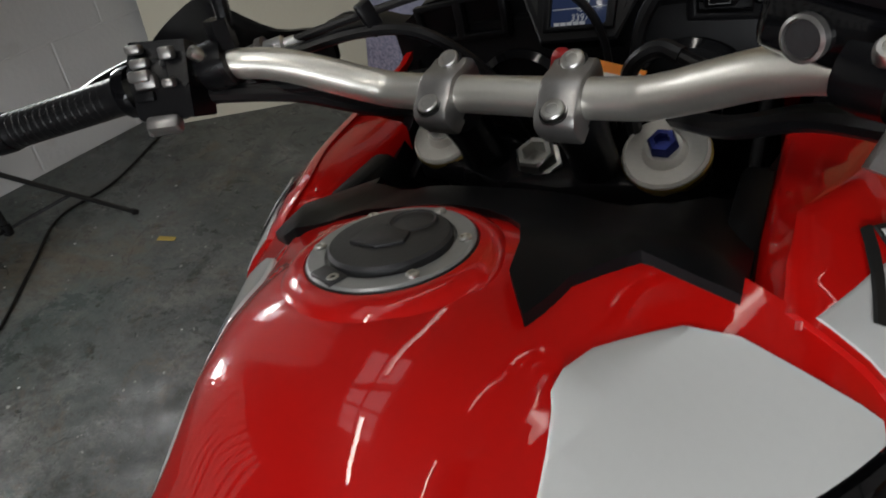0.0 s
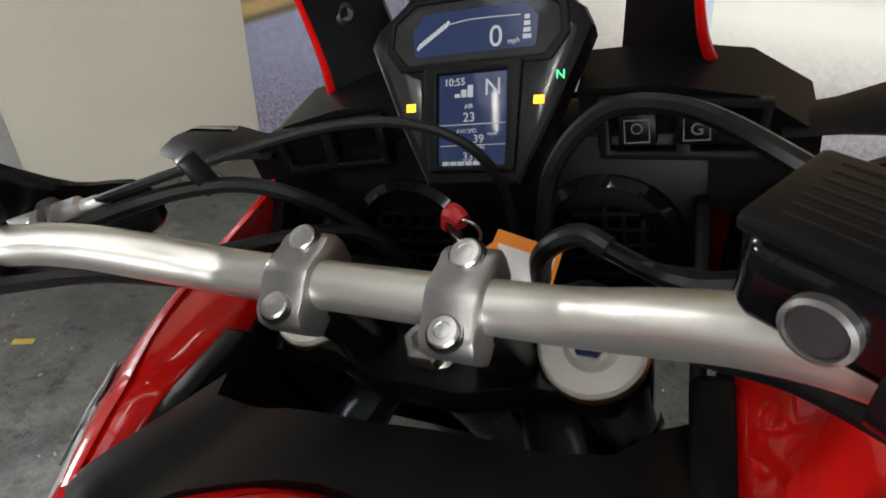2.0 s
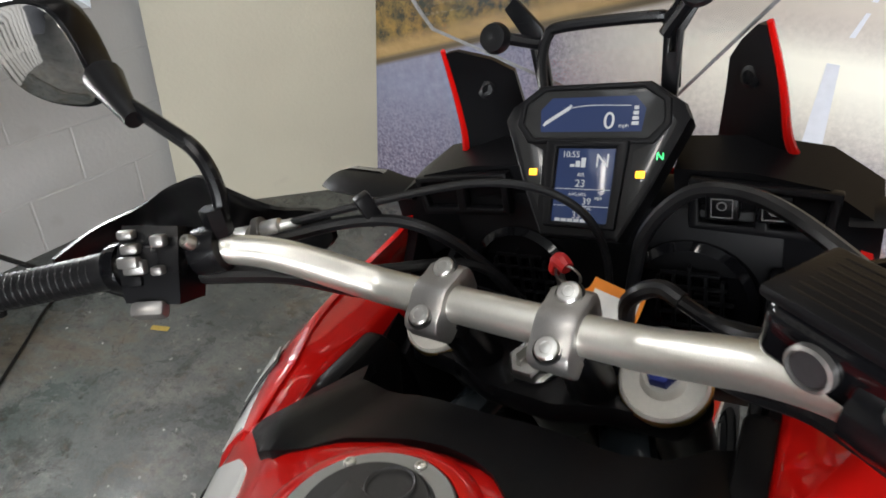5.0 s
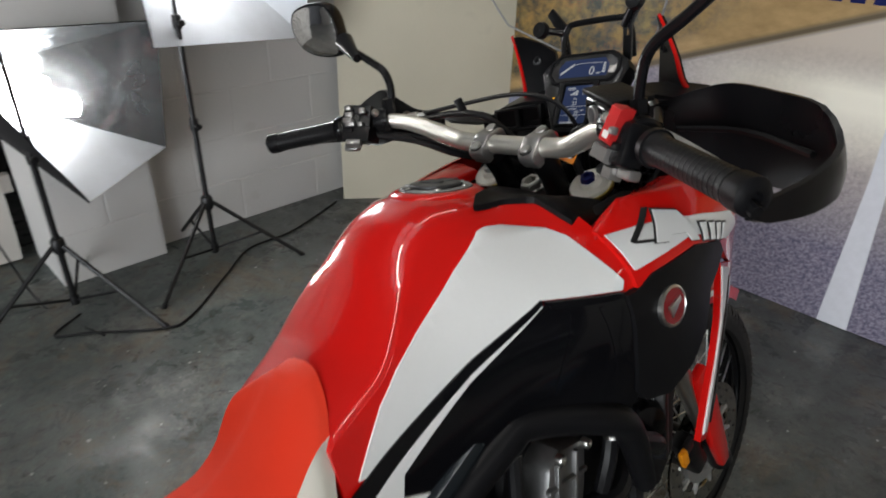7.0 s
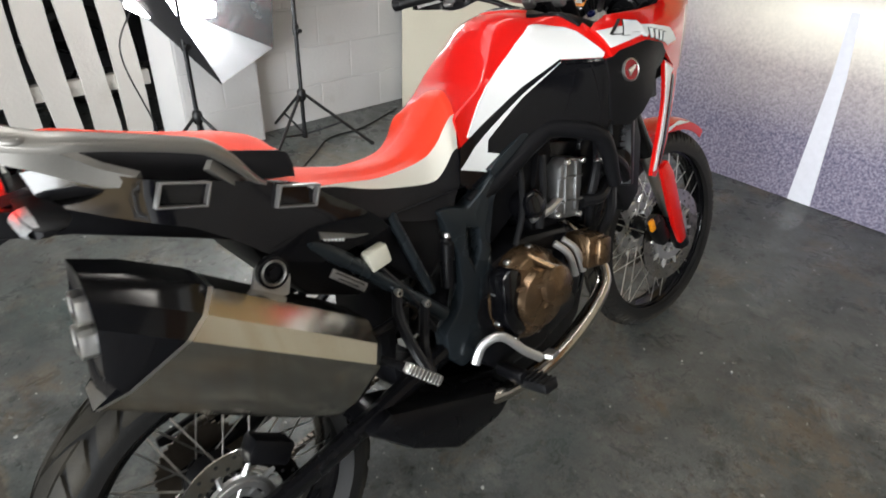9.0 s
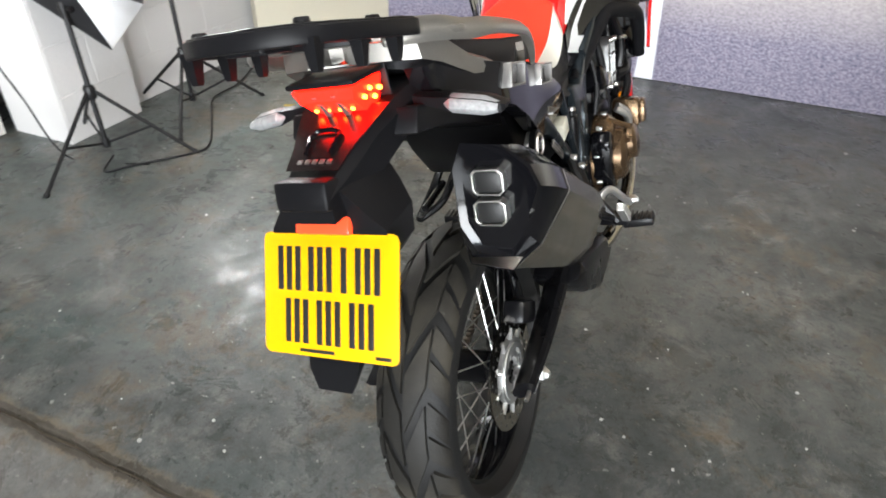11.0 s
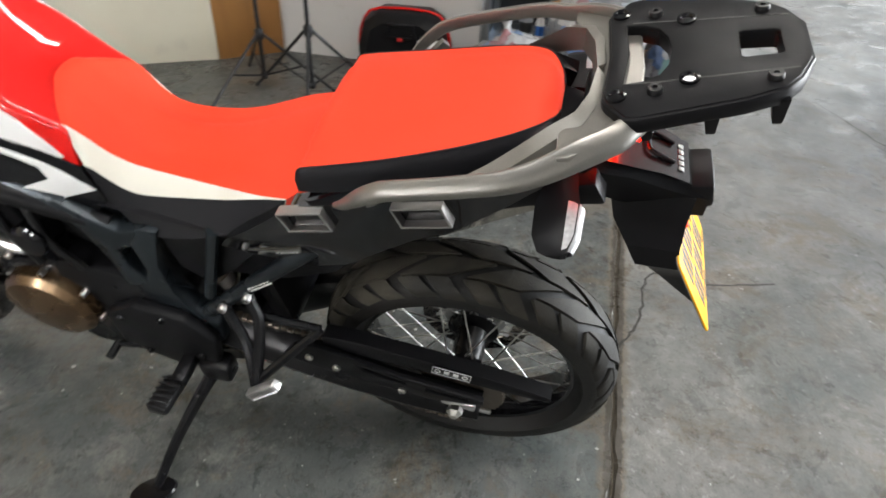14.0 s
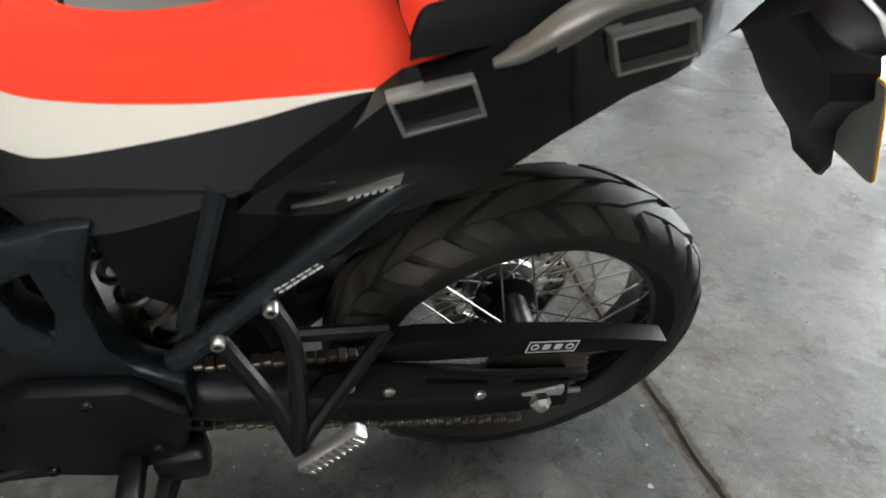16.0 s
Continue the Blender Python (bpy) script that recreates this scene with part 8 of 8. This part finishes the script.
def light_stand(m, label, hub, feet_r, top, turn):
    st_ = thing("light_stand", label, "light stand", m, "photo light stands")
    part("pole", bm_tube([(0, 0, 0.06), (0, 0, top)], 0.011, 10, smooth=False), BLACKPAINT, st_, "black tube pole")
    part("inner_pole", bm_tube([(0, 0, top - 0.02), (0, 0, top + 0.28)], 0.008, 10, smooth=False), BLACKPAINT, st_)
    part("hub", bm_lathe([(0.018, -0.03), (0.024, -0.02), (0.024, 0.02), (0.018, 0.03)], (0, 0, hub), (0, 0, 1), 14), BLACKPAINT, st_, "black plastic hub")
    part("lower_hub", bm_lathe([(0.016, -0.02), (0.018, 0.0), (0.016, 0.02)], (0, 0, 0.08), (0, 0, 1), 12), BLACKPAINT, st_)
    for z in (top - 0.02, hub + 0.34):
        part("clamp_knob", bm_lathe([(0.016, -0.025), (0.018, 0), (0.016, 0.025)], (0, 0, z), (0, 0, 1), 12), BLACKPAINT, st_, "black clamp collar")
        part("knob", bm_tube([(0.01, 0, z), (0.045, 0, z)], [0.006, 0.012], 8, smooth=False), BLACKPAINT, st_)
    for k in range(3):
        a = turn + 2 * math.pi * k / 3
        foot = Vector((feet_r * math.cos(a), feet_r * math.sin(a), 0.008))
        top_ = Vector((0.02 * math.cos(a), 0.02 * math.sin(a), hub))
        part("leg", bm_tube([top_, foot], 0.0085, 8, smooth=False), BLACKPAINT, st_, "black folding leg")
        midp = top_.lerp(foot, 0.55)
        part("leg_brace", bm_tube([(0.015 * math.cos(a), 0.015 * math.sin(a), 0.08), midp], 0.006, 6, smooth=False), BLACKPAINT, st_)
        part("foot_cap", bm_lathe([(0.011, -0.008), (0.012, 0.0), (0.009, 0.012)], foot, (math.cos(a), math.sin(a), -0.6), 10), GRIP, st_)
    return st_


light_stand(pose(-2.1, 0.83, 0), "black folding photo light stand under a softbox", 0.31, 0.36, 0.72, radians(35))
light_stand(pose(-2.12, 1.41, 0), "black folding photo light stand near the block wall", 0.30, 0.37, 1.05, radians(-60))
light_stand(pose(1.88, 1.2, 0), "black folding light stand with no lamp", 0.36, 0.37, 1.3, radians(78))
light_stand(pose(1.93, 1.5, 0), "black folding light stand beside the wooden board", 0.30, 0.38, 1.2, radians(40))


def softbox(label, quad, back, linings, watts):
    """Box of four cloth sides from its mouth to a small back; the cloth is silver inside and black outside."""
    box = thing("softbox", label, "softbox", None, "photo softboxes")
    q = [Vector(v) for v in quad]
    c = Vector(back)
    small = [c + (v - sum(q, Vector()) / 4) * 0.22 for v in q]
    mid = sum(q, Vector()) / 4
    for i in range(4):
        a, b, d, e = q[i], q[(i + 1) % 4], small[(i + 1) % 4], small[i]
        nrm = (b - a).cross(e - a).normalized()
        if nrm.dot(mid - (a + b + d + e) / 4) < 0:
            nrm = -nrm
        grid = [[a.lerp(b, u / 8).lerp(e.lerp(d, u / 8), v / 6) + nrm * (-0.015 * math.sin(math.pi * u / 8) * math.sin(math.pi * v / 6)) for u in range(9)] for v in range(7)]
        part("lining", bm_skin([[p + nrm * 0.004 for p in r_] for r_ in grid], False, False), linings[i], box, "silver reflective lining")
        part("side_panel", bm_skin(grid, False, False), BLACKCLOTH, box, "black cloth side")
        part("rod", bm_tube([a, e], 0.004, 6, smooth=False), BLACKPAINT, box, "black corner rod")
    part("back_plate", bm_skin([[v for v in small], [v - (mid - c).normalized() * 0.05 for v in small]]), BLACKCLOTH, box, "black lamp housing")
    axis = (mid - c).normalized()
    for k in range(3):
        off = Vector((0, 0.08 * (k - 1), 0.09 * ((k % 2) - 0.5)))
        part("bulb", bm_tube([c + axis * 0.02 + off, c + axis * 0.12 + off, c + axis * 0.25 + off], [0.02, 0.042, 0.046, 0.03], 14, 4), BULB, box, "lit spiral bulb")
    area_lamp("softbox_light", look(tuple(c + axis * 0.26), tuple(mid + axis * 2)), 0.22, 0.22, watts, (1.0, 0.98, 0.96))
    return box


softbox("open silver-lined softbox with glowing bulbs", [(-1.98, 0.64, 1.08), (-2.2, 1.37, 1.03), (-2.2, 1.315, 0.545), (-2.05, 0.955, 0.46)], (-2.3, 0.74, 0.86), (SILVERCLOTH, SILVERCLOTH, PALECLOTH, SILVERCLOTH), 1.5)
softbox("silver-lined softbox tilted over its stand", [(-2.0, 1.22, 1.6), (-2.0, 1.98, 1.6), (-2.1, 1.95, 0.92), (-2.1, 1.30, 0.95)], (-2.34, 1.5, 1.42), (PALECLOTH,) * 4, 5)
cable = bm_tube([(-2.08, 0.83, 0.02), (-2.02, 0.72, 0.006), (-1.95, 0.82, 0.006), (-1.80, 1.02, 0.006), (-1.80, 1.13, 0.006), (-1.99, 1.38, 0.006), (-2.14, 1.58, 0.006), (-2.16, 1.83, 0.006), (-2.30, 2.2, 0.006)], 0.005, 8, 10)
tagged(part("power_cable", cable, GRIP), "black power cable lying on the floor", "cable")
cable = bm_tube([(-2.28, 0.70, 0.8), (-2.33, 0.62, 0.6), (-2.31, 0.68, 0.3), (-2.25, 0.75, 0.006), (-1.9, 0.85, 0.006)], 0.004, 8, 10)
tagged(part("lamp_cable", cable, GRIP), "black lamp cable hanging from the softbox", "cable")
tape = bm_box(-1.725, 1.683, 0.0012, 0.06, 0.022, 0.001, 0, rot=(0, 0, 25))
tagged(part("tape_mark", tape, make_material("ochre_tape", (0.42, 0.3, 0.06), 0.6, grain=0.3, scale=90)), "worn ochre tape mark on the floor", "tape")

# slatted fence
FENCE = thing("slat_fence", "white painted fence of upright boards", "fence", pose(-2.72, 0, 0))
FENCEM = block_material("white_fence_paint", (0.54, 0.515, 0.475))
for k in range(13):
    y = 0.735 - 0.17 * k
    amp = 0.010 + 0.004 * (k % 3)
    rings = []
    for q in range(15):
        z = 0.012 + 1.75 * q / 14
        o, w = amp * math.sin(4.2 * z + k), 0.062 + 0.004 * math.sin(6 * z + 2 * k)
        t_ = z * (-0.012 + 0.004 * (k % 4))
        rings.append([(-0.011, y + o - w + t_, z), (0.011, y + o - w + t_, z), (0.011, y + o + w + t_, z), (-0.011, y + o + w + t_, z)])
    part("board", bevel(bm_skin(rings), 0.003, 1), FENCEM, FENCE, smooth=False)
for z in (0.35, 1.5):
    part("rail", bm_box(-0.035, -0.3, z, 0.045, 2.3, 0.08, 0.004), FENCEM, FENCE, "white painted rail")


# other motorcycles, plain and partly seen
def parked_motorcycle(m, colour, label):
    pk = thing("parked_motorcycle", label, "motorcycle", m, "motorcycles parked behind")
    for y, r_ in ((0, 0.31), (1.42, 0.31)):
        wh = part("wheel", bm_lathe([(0.2, -0.03), (0.215, -0.04), (0.215, 0.04), (0.2, 0.03), (0.2, -0.03)], (0, y, r_), (1, 0, 0), 32, False), SATIN, pk, "black wheel rim")
        part("tyre", bm_lathe([(0.215, -0.045), (0.26, -0.06), (0.295, -0.045), (r_, 0), (0.295, 0.045), (0.26, 0.06), (0.215, 0.045)], (0, y, r_), (1, 0, 0), 36, False), RUBBER, wh, "black tyre")
        part("hub", bm_lathe([(0.04, -0.07), (0.05, 0), (0.04, 0.07)], (0, y, r_), (1, 0, 0), 14), ALU, wh)
        for k in range(5):
            a = 2 * math.pi * k / 5
            part("spoke", bm_tube([(0, y + 0.04 * math.sin(a), r_ + 0.04 * math.cos(a)), (0, y + 0.2 * math.sin(a), r_ + 0.2 * math.cos(a))], 0.012, 6, smooth=False), SATIN, wh)
    part("engine", bevel(bm_skin([[(-0.15, 0.45, 0.3), (0.15, 0.45, 0.3), (0.17, 0.5, 0.6), (-0.17, 0.5, 0.6)], [(-0.15, 0.95, 0.28), (0.15, 0.95, 0.28), (0.17, 0.95, 0.62), (-0.17, 0.95, 0.62)]]), 0.03), SATIN, pk, "black engine")
    part("fairing", bevel(bm_skin([[(x, y, z) for x, z in ((-w, z0), (w, z0), (w * 1.1, (z0 + z1) / 2), (w * 0.6, z1), (-w * 0.6, z1), (-w * 1.1, (z0 + z1) / 2))] for y, w, z0, z1 in ((0.62, 0.1, 0.6, 0.84), (0.8, 0.16, 0.5, 0.93), (1.05, 0.2, 0.45, 0.95), (1.25, 0.18, 0.6, 1.05), (1.45, 0.07, 0.78, 0.95))]), 0.02), colour, pk, "painted fairing")
    for k in range(4):
        part("lettering_bar", bm_box(0.215, 0.88 + 0.06 * k, 0.72, 0.02, 0.035, 0.05, 0.002), INK, pk, "dark lettering bar")
    part("seat", bevel(bm_skin([[(x, y, z) for x, z in ((-w, z0), (w, z0), (w * 0.8, z1), (-w * 0.8, z1))] for y, w, z0, z1 in ((0.65, 0.1, 0.74, 0.82), (0.4, 0.15, 0.72, 0.8), (0.1, 0.12, 0.8, 0.9), (-0.2, 0.06, 0.88, 0.95))]), 0.02), SEATBLACK, pk, "black seat")
    part("handlebar", bm_tube([(-0.36, 0.98, 1.0), (-0.2, 1.06, 1.02), (0.2, 1.06, 1.02), (0.36, 0.98, 1.0)], 0.013, 10, 5), SATIN, pk)
    for s in SIDES:
        part("fork_leg", bm_tube([(0.1 * s, 1.08, 0.98), (0.1 * s, 1.42, 0.31)], 0.025, 10, smooth=False), SATIN, pk)
        part("mirror", bm_lathe([(0.05, -0.008), (0.055, 0), (0.03, 0.02)], (0.34 * s, 1.02, 1.18), (0, 1, 0), 16), SATIN, pk)
    part("swing_arm", bm_box(0.1, 0.22, 0.34, 0.03, 0.5, 0.06, 0.01), SATIN, pk)
    part("stand", bm_tube([(-0.12, 0.55, 0.3), (-0.3, 0.6, 0.008)], 0.012, 8, smooth=False), SATIN, pk)
    part("mudguard", bm_lathe([(0.325, -0.05), (0.335, 0), (0.325, 0.05)], (0, 1.42, 0.31), (1, 0, 0), 30, False), colour, pk)
    return pk


parked_motorcycle(pose(-3.55, 0.75, 0, 0, -8, 160), REDSWITCH, "dark red motorcycle standing behind the fence")
parked_motorcycle(pose(-3.5, -0.25, 0, 0, -8, 170), GLOSS, "black motorcycle standing behind the fence")
parked_motorcycle(pose(3.2, -3.05, 0, 0, -7, 100.5), WHITE, "white motorcycle with dark lettering parked near the door")
parked_motorcycle(pose(5.2, -3.9, 0, 0, -9, 40), GLOSS, "black motorcycle parked near the door")

# top box, can, shelf, bags, spanner
tb = thing("top_box", "black motorcycle top box with a red seam standing on edge", "top box", pose(2.33, 0.81, 0.0, 0, 0, 4) @ Matrix.Scale(0.9, 4))
shape = [(-0.27, 0.03), (-0.22, 0.0), (0.22, 0.0), (0.27, 0.03), (0.29, 0.22), (0.25, 0.38), (0.15, 0.44), (-0.15, 0.44), (-0.25, 0.38), (-0.29, 0.22)]
part("shell", bevel(bm_skin([[(x, y * q, 0.22 + (z - 0.22) * q) for y, z in shape] for x, q in ((-0.16, 0.75), (-0.11, 0.95), (-0.02, 1.0), (0.06, 1.0), (0.14, 0.93))]), 0.015), MATT, tb, "black plastic shell")
part("seam", bm_tube([(-0.03, y * 1.005, 0.22 + (z - 0.22) * 1.005) for y, z in shape[3:] + shape[:1]], 0.008, 8, 2), RED, tb, "red seam strip")
part("handle", bm_plate([(-0.1, 0.30), (0.1, 0.30), (0.08, 0.39), (-0.08, 0.39)], [[(-0.075, 0.315), (0.075, 0.315), (0.06, 0.372), (-0.06, 0.372)]], "x", -0.175, -0.145, 0.006), MATT, tb, "black carry handle")
part("lock", bm_box(-0.172, 0, 0.30, 0.012, 0.035, 0.02, 0.003), REDSWITCH, tb, "red lock button")
BLUECAN = make_material("blue_tin_print", (0.03, 0.25, 0.5), 0.35, metal=0.2, bump=0.0)
can = thing("oil_can", "white and blue rectangular oil tin on the floor", "oil can", pose(2.16, 0.615, 0, 0, 0, 8))
part("tin", bm_box(0, 0, 0.14, 0.09, 0.165, 0.28, 0.008), WHITE, can, "white tin body")
part("print", bm_box(-0.046, 0, 0.105, 0.004, 0.15, 0.19, 0.0008), BLUECAN, can, "blue printed panel")
part("print_panel", bm_box(-0.0475, 0.0, 0.165, 0.004, 0.1, 0.022, 0.0005), WHITE, can)
part("roundel", bm_lathe([(0.025, 0), (0.025, 0.003), (0, 0.003)], (-0.047, 0.035, 0.225), (-1, 0, 0), 20), REDSWITCH, can, "red printed roundel")
part("cap", bm_lathe([(0.02, 0), (0.02, 0.02), (0.017, 0.024)], (0.01, 0.05, 0.28), (0, 0, 1), 16), MATT, can)
SHELFM = make_material("grey_shelf_steel", (0.3, 0.31, 0.32), 0.4, metal=0.5, grain=0.15)
CHIP = make_material("brown_shelf_board", (0.36, 0.2, 0.08), 0.6, grain=0.3, scale=60)
shelf = thing("shelf_unit", "steel shelf unit crowded with bottles and tins", "shelf", pose(2.72, 0.0, 0))
for y in (-0.75, 0.02, 0.38):
    for x in (-0.2, 0.2):
        part("post", bm_box(x, y, 0.95, 0.035, 0.035, 1.9, 0.003), SHELFM, shelf, "grey steel post")
LEVELS = ((0.02, 0.38, (0.2, 0.62, 1.05)), (-0.75, 0.02, (0.12, 0.46, 0.86, 1.25)))
for a_, b_, zs in LEVELS:
    for z in zs:
        part("shelf_board", bm_box(0, (a_ + b_) / 2, z, 0.44, b_ - a_, 0.022, 0.003), SHELFM if a_ > 0 else CHIP, shelf, "shelf board")
COLS = [make_material("bottle_%s" % n, c, 0.35, grain=0.1, bump=0.0) for n, c in (("red", (0.35, 0.02, 0.03)), ("white", (0.7, 0.7, 0.7)), ("purple", (0.16, 0.05, 0.3)), ("blue", (0.03, 0.12, 0.4)), ("grey", (0.25, 0.26, 0.28)), ("green", (0.08, 0.25, 0.12)), ("black", (0.02, 0.02, 0.02)))]
rng = random.Random(4)
for a_, b_, zs in LEVELS:
    for z in zs:
        y = a_ + 0.06
        while y < b_ - 0.05:
            h, r_ = rng.uniform(0.12, 0.27), rng.uniform(0.025, 0.042)
            x = 2.72 - rng.uniform(0.03, 0.17)
            mt = rng.choice(COLS)
            if rng.random() < 0.7:
                bt = thing("bottle", "plastic workshop bottle standing on the shelf", "bottle", pose(x, y, z + 0.011), "bottles on the shelf")
                part("body", bm_lathe([(r_ * 0.95, 0), (r_, 0.006), (r_, h * 0.66), (r_ * 0.8, h * 0.78), (r_ * 0.4, h * 0.86), (r_ * 0.4, h * 0.9)], (0, 0, 0), (0, 0, 1), 14), mt, bt)
                part("cap", bm_lathe([(r_ * 0.45, h * 0.88), (r_ * 0.45, h), (r_ * 0.35, h * 1.01)], (0, 0, 0), (0, 0, 1), 12), rng.choice(COLS), bt)
                part("label", bm_lathe([(r_ * 1.02, h * 0.2), (r_ * 1.02, h * 0.55)], (0, 0, 0), (0, 0, 1), 14, False), rng.choice(COLS), bt)
            else:
                bx_ = thing("carton", "printed carton standing on the shelf", "carton", pose(x, y, z + 0.011, 0, 0, rng.uniform(-12, 12)), "cartons on the shelf")
                part("box", bm_box(0, 0, h / 2, r_ * 1.6, r_ * 1.9, h, 0.002), mt, bx_)
                part("print", bm_box(-r_ * 0.81, 0, h * 0.55, 0.002, r_ * 1.3, h * 0.4, 0.0004), rng.choice(COLS), bx_)
            y += r_ * 2 + rng.uniform(0.012, 0.05)


def bag_material():
    m, nt, p = node_material("clear_bag_of_rags")
    N, L = nt.nodes, nt.links
    tc, vo, no = N.new("ShaderNodeTexCoord"), N.new("ShaderNodeTexVoronoi"), N.new("ShaderNodeTexNoise")
    vo.inputs["Scale"].default_value, no.inputs["Scale"].default_value = 9, 6
    mixv = N.new("ShaderNodeMix")
    mixv.data_type = "RGBA"
    mixv.inputs[0].default_value = 0.25
    L.new(tc.outputs["Object"], mixv.inputs[6])
    L.new(no.outputs["Color"], mixv.inputs[7])
    L.new(tc.outputs["Object"], no.inputs["Vector"])
    L.new(mixv.outputs[2], vo.inputs["Vector"])
    ramp = N.new("ShaderNodeValToRGB")
    ramp.color_ramp.interpolation = "CONSTANT"
    cols = [(0, (0.55, 0.55, 0.55)), (0.25, (0.1, 0.12, 0.14)), (0.4, (0.35, 0.03, 0.06)), (0.5, (0.6, 0.6, 0.6)), (0.62, (0.04, 0.18, 0.5)), (0.72, (0.12, 0.1, 0.12)), (0.82, (0.45, 0.4, 0.38)), (0.92, (0.06, 0.3, 0.26))]
    while len(ramp.color_ramp.elements) < len(cols):
        ramp.color_ramp.elements.new(0.5)
    for e_, (pos, c) in zip(ramp.color_ramp.elements, cols):
        e_.position, e_.color = pos, (*c, 1)
    sep = N.new("ShaderNodeSeparateColor")
    L.new(vo.outputs["Color"], sep.inputs[0])
    L.new(sep.outputs[0], ramp.inputs[0])
    film_ = N.new("ShaderNodeMix")
    film_.data_type = "RGBA"
    film_.inputs[7].default_value = (0.3, 0.31, 0.33, 1)
    L.new(no.outputs[0], film_.inputs[0])
    L.new(ramp.outputs[0], film_.inputs[6])
    L.new(film_.outputs[2], p.inputs["Base Color"])
    p.inputs["Roughness"].default_value = 0.25
    p.inputs["Coat Weight"].default_value = 0.6
    b = N.new("ShaderNodeBump")
    b.inputs["Strength"].default_value, b.inputs["Distance"].default_value = 0.9, 0.02
    n2 = N.new("ShaderNodeTexNoise")
    n2.inputs["Scale"].default_value, n2.inputs["Detail"].default_value = 22, 4
    L.new(tc.outputs["Object"], n2.inputs["Vector"])
    L.new(n2.outputs[0], b.inputs["Height"])
    L.new(b.outputs[0], p.inputs["Normal"])
    return m


BAG = bag_material()
for k, (x, y, sx, sy, sz) in enumerate(((2.06, 0.18, 0.2, 0.24, 0.22), (2.35, -0.25, 0.24, 0.27, 0.34), (2.5, -0.75, 0.22, 0.22, 0.25))):
    bm = bmesh.new()
    bmesh.ops.create_icosphere(bm, subdivisions=5, radius=1.0)
    for v in bm.verts:
        d = v.co.copy()
        q = 1 + 0.22 * noise.noise(d * 1.6 + Vector((k * 7, 0, 0))) + 0.1 * noise.noise(d * 4.5 + Vector((0, k * 5, 0))) + 0.04 * abs(noise.noise(d * 12))
        v.co = Vector((d.x * sx * q, d.y * sy * q, max(-0.8, d.z) * sz * q))
    low = min(v.co.z for v in bm.verts)
    for v in bm.verts:
        v.co.z = max(v.co.z - low - 0.03, 0.0) if v.co.z - low < 0.04 else v.co.z - low - 0.03
        v.co.z = max(v.co.z, 0.001)
    ob = part("rag_bag", bm, BAG, m=None, angle=80)
    ob.matrix_world = pose(x, y, 0)
    top_z = max(v.co.z for v in ob.data.vertices)
    part("bag_neck", bm_lathe([(0.05, -0.04), (0.022, 0.0), (0.016, 0.02), (0.028, 0.045), (0.045, 0.07)], (0.02, 0.03, top_z), (0.3, 0.2, 1), 14, False), BAG, ob, "twisted neck of the bag")
    tagged(ob, "clear plastic bag stuffed with coloured rags", "bag", "bags of rags by the shelf")
sp = bmesh.new()
sp = bm_plate([(-0.09, -0.006), (0.085, -0.006), (0.095, -0.013), (0.115, -0.012), (0.106, -0.004), (0.106, 0.004), (0.115, 0.012), (0.095, 0.013), (0.085, 0.006), (-0.09, 0.006), (-0.1, 0.012), (-0.12, 0.01), (-0.11, 0.0), (-0.12, -0.01), (-0.1, -0.012)], [], "z", 0.0005, 0.006, 0.001)
tagged(part("spanner", sp, CHROME, m=pose(1.655, 0.88, 0, 0, 0, -48)), "bright steel spanner lying on the floor", "spanner")
# litter, a few flakes and wet dark marks
GRIT = make_material("pale_paint_flake", (0.5, 0.5, 0.48), 0.8, bump=0.0)
bm = bmesh.new()
rng = random.Random(9)
for k in range(260):
    x, y, r_ = rng.uniform(-2.2, 2.4), rng.uniform(-2.6, 2.7), rng.uniform(0.002, 0.0065)
    n_ = rng.randint(4, 6)
    o = rng.uniform(0, 6)
    lo = [bm.verts.new((x + r_ * rng.uniform(0.6, 1.3) * math.cos(o + 2 * math.pi * i / n_), y + r_ * math.sin(o + 2 * math.pi * i / n_), 0.0)) for i in range(n_)]
    hi = [bm.verts.new((v.co.x, v.co.y, 0.002)) for v in lo]
    bm.faces.new(hi)
    for i in range(n_):
        bm.faces.new((lo[i], lo[(i + 1) % n_], hi[(i + 1) % n_], hi[i]))
tagged(part("floor_grit", bm, GRIT, smooth=False), "pale paint flakes and grit scattered on the floor", "grit", kind="stuff")
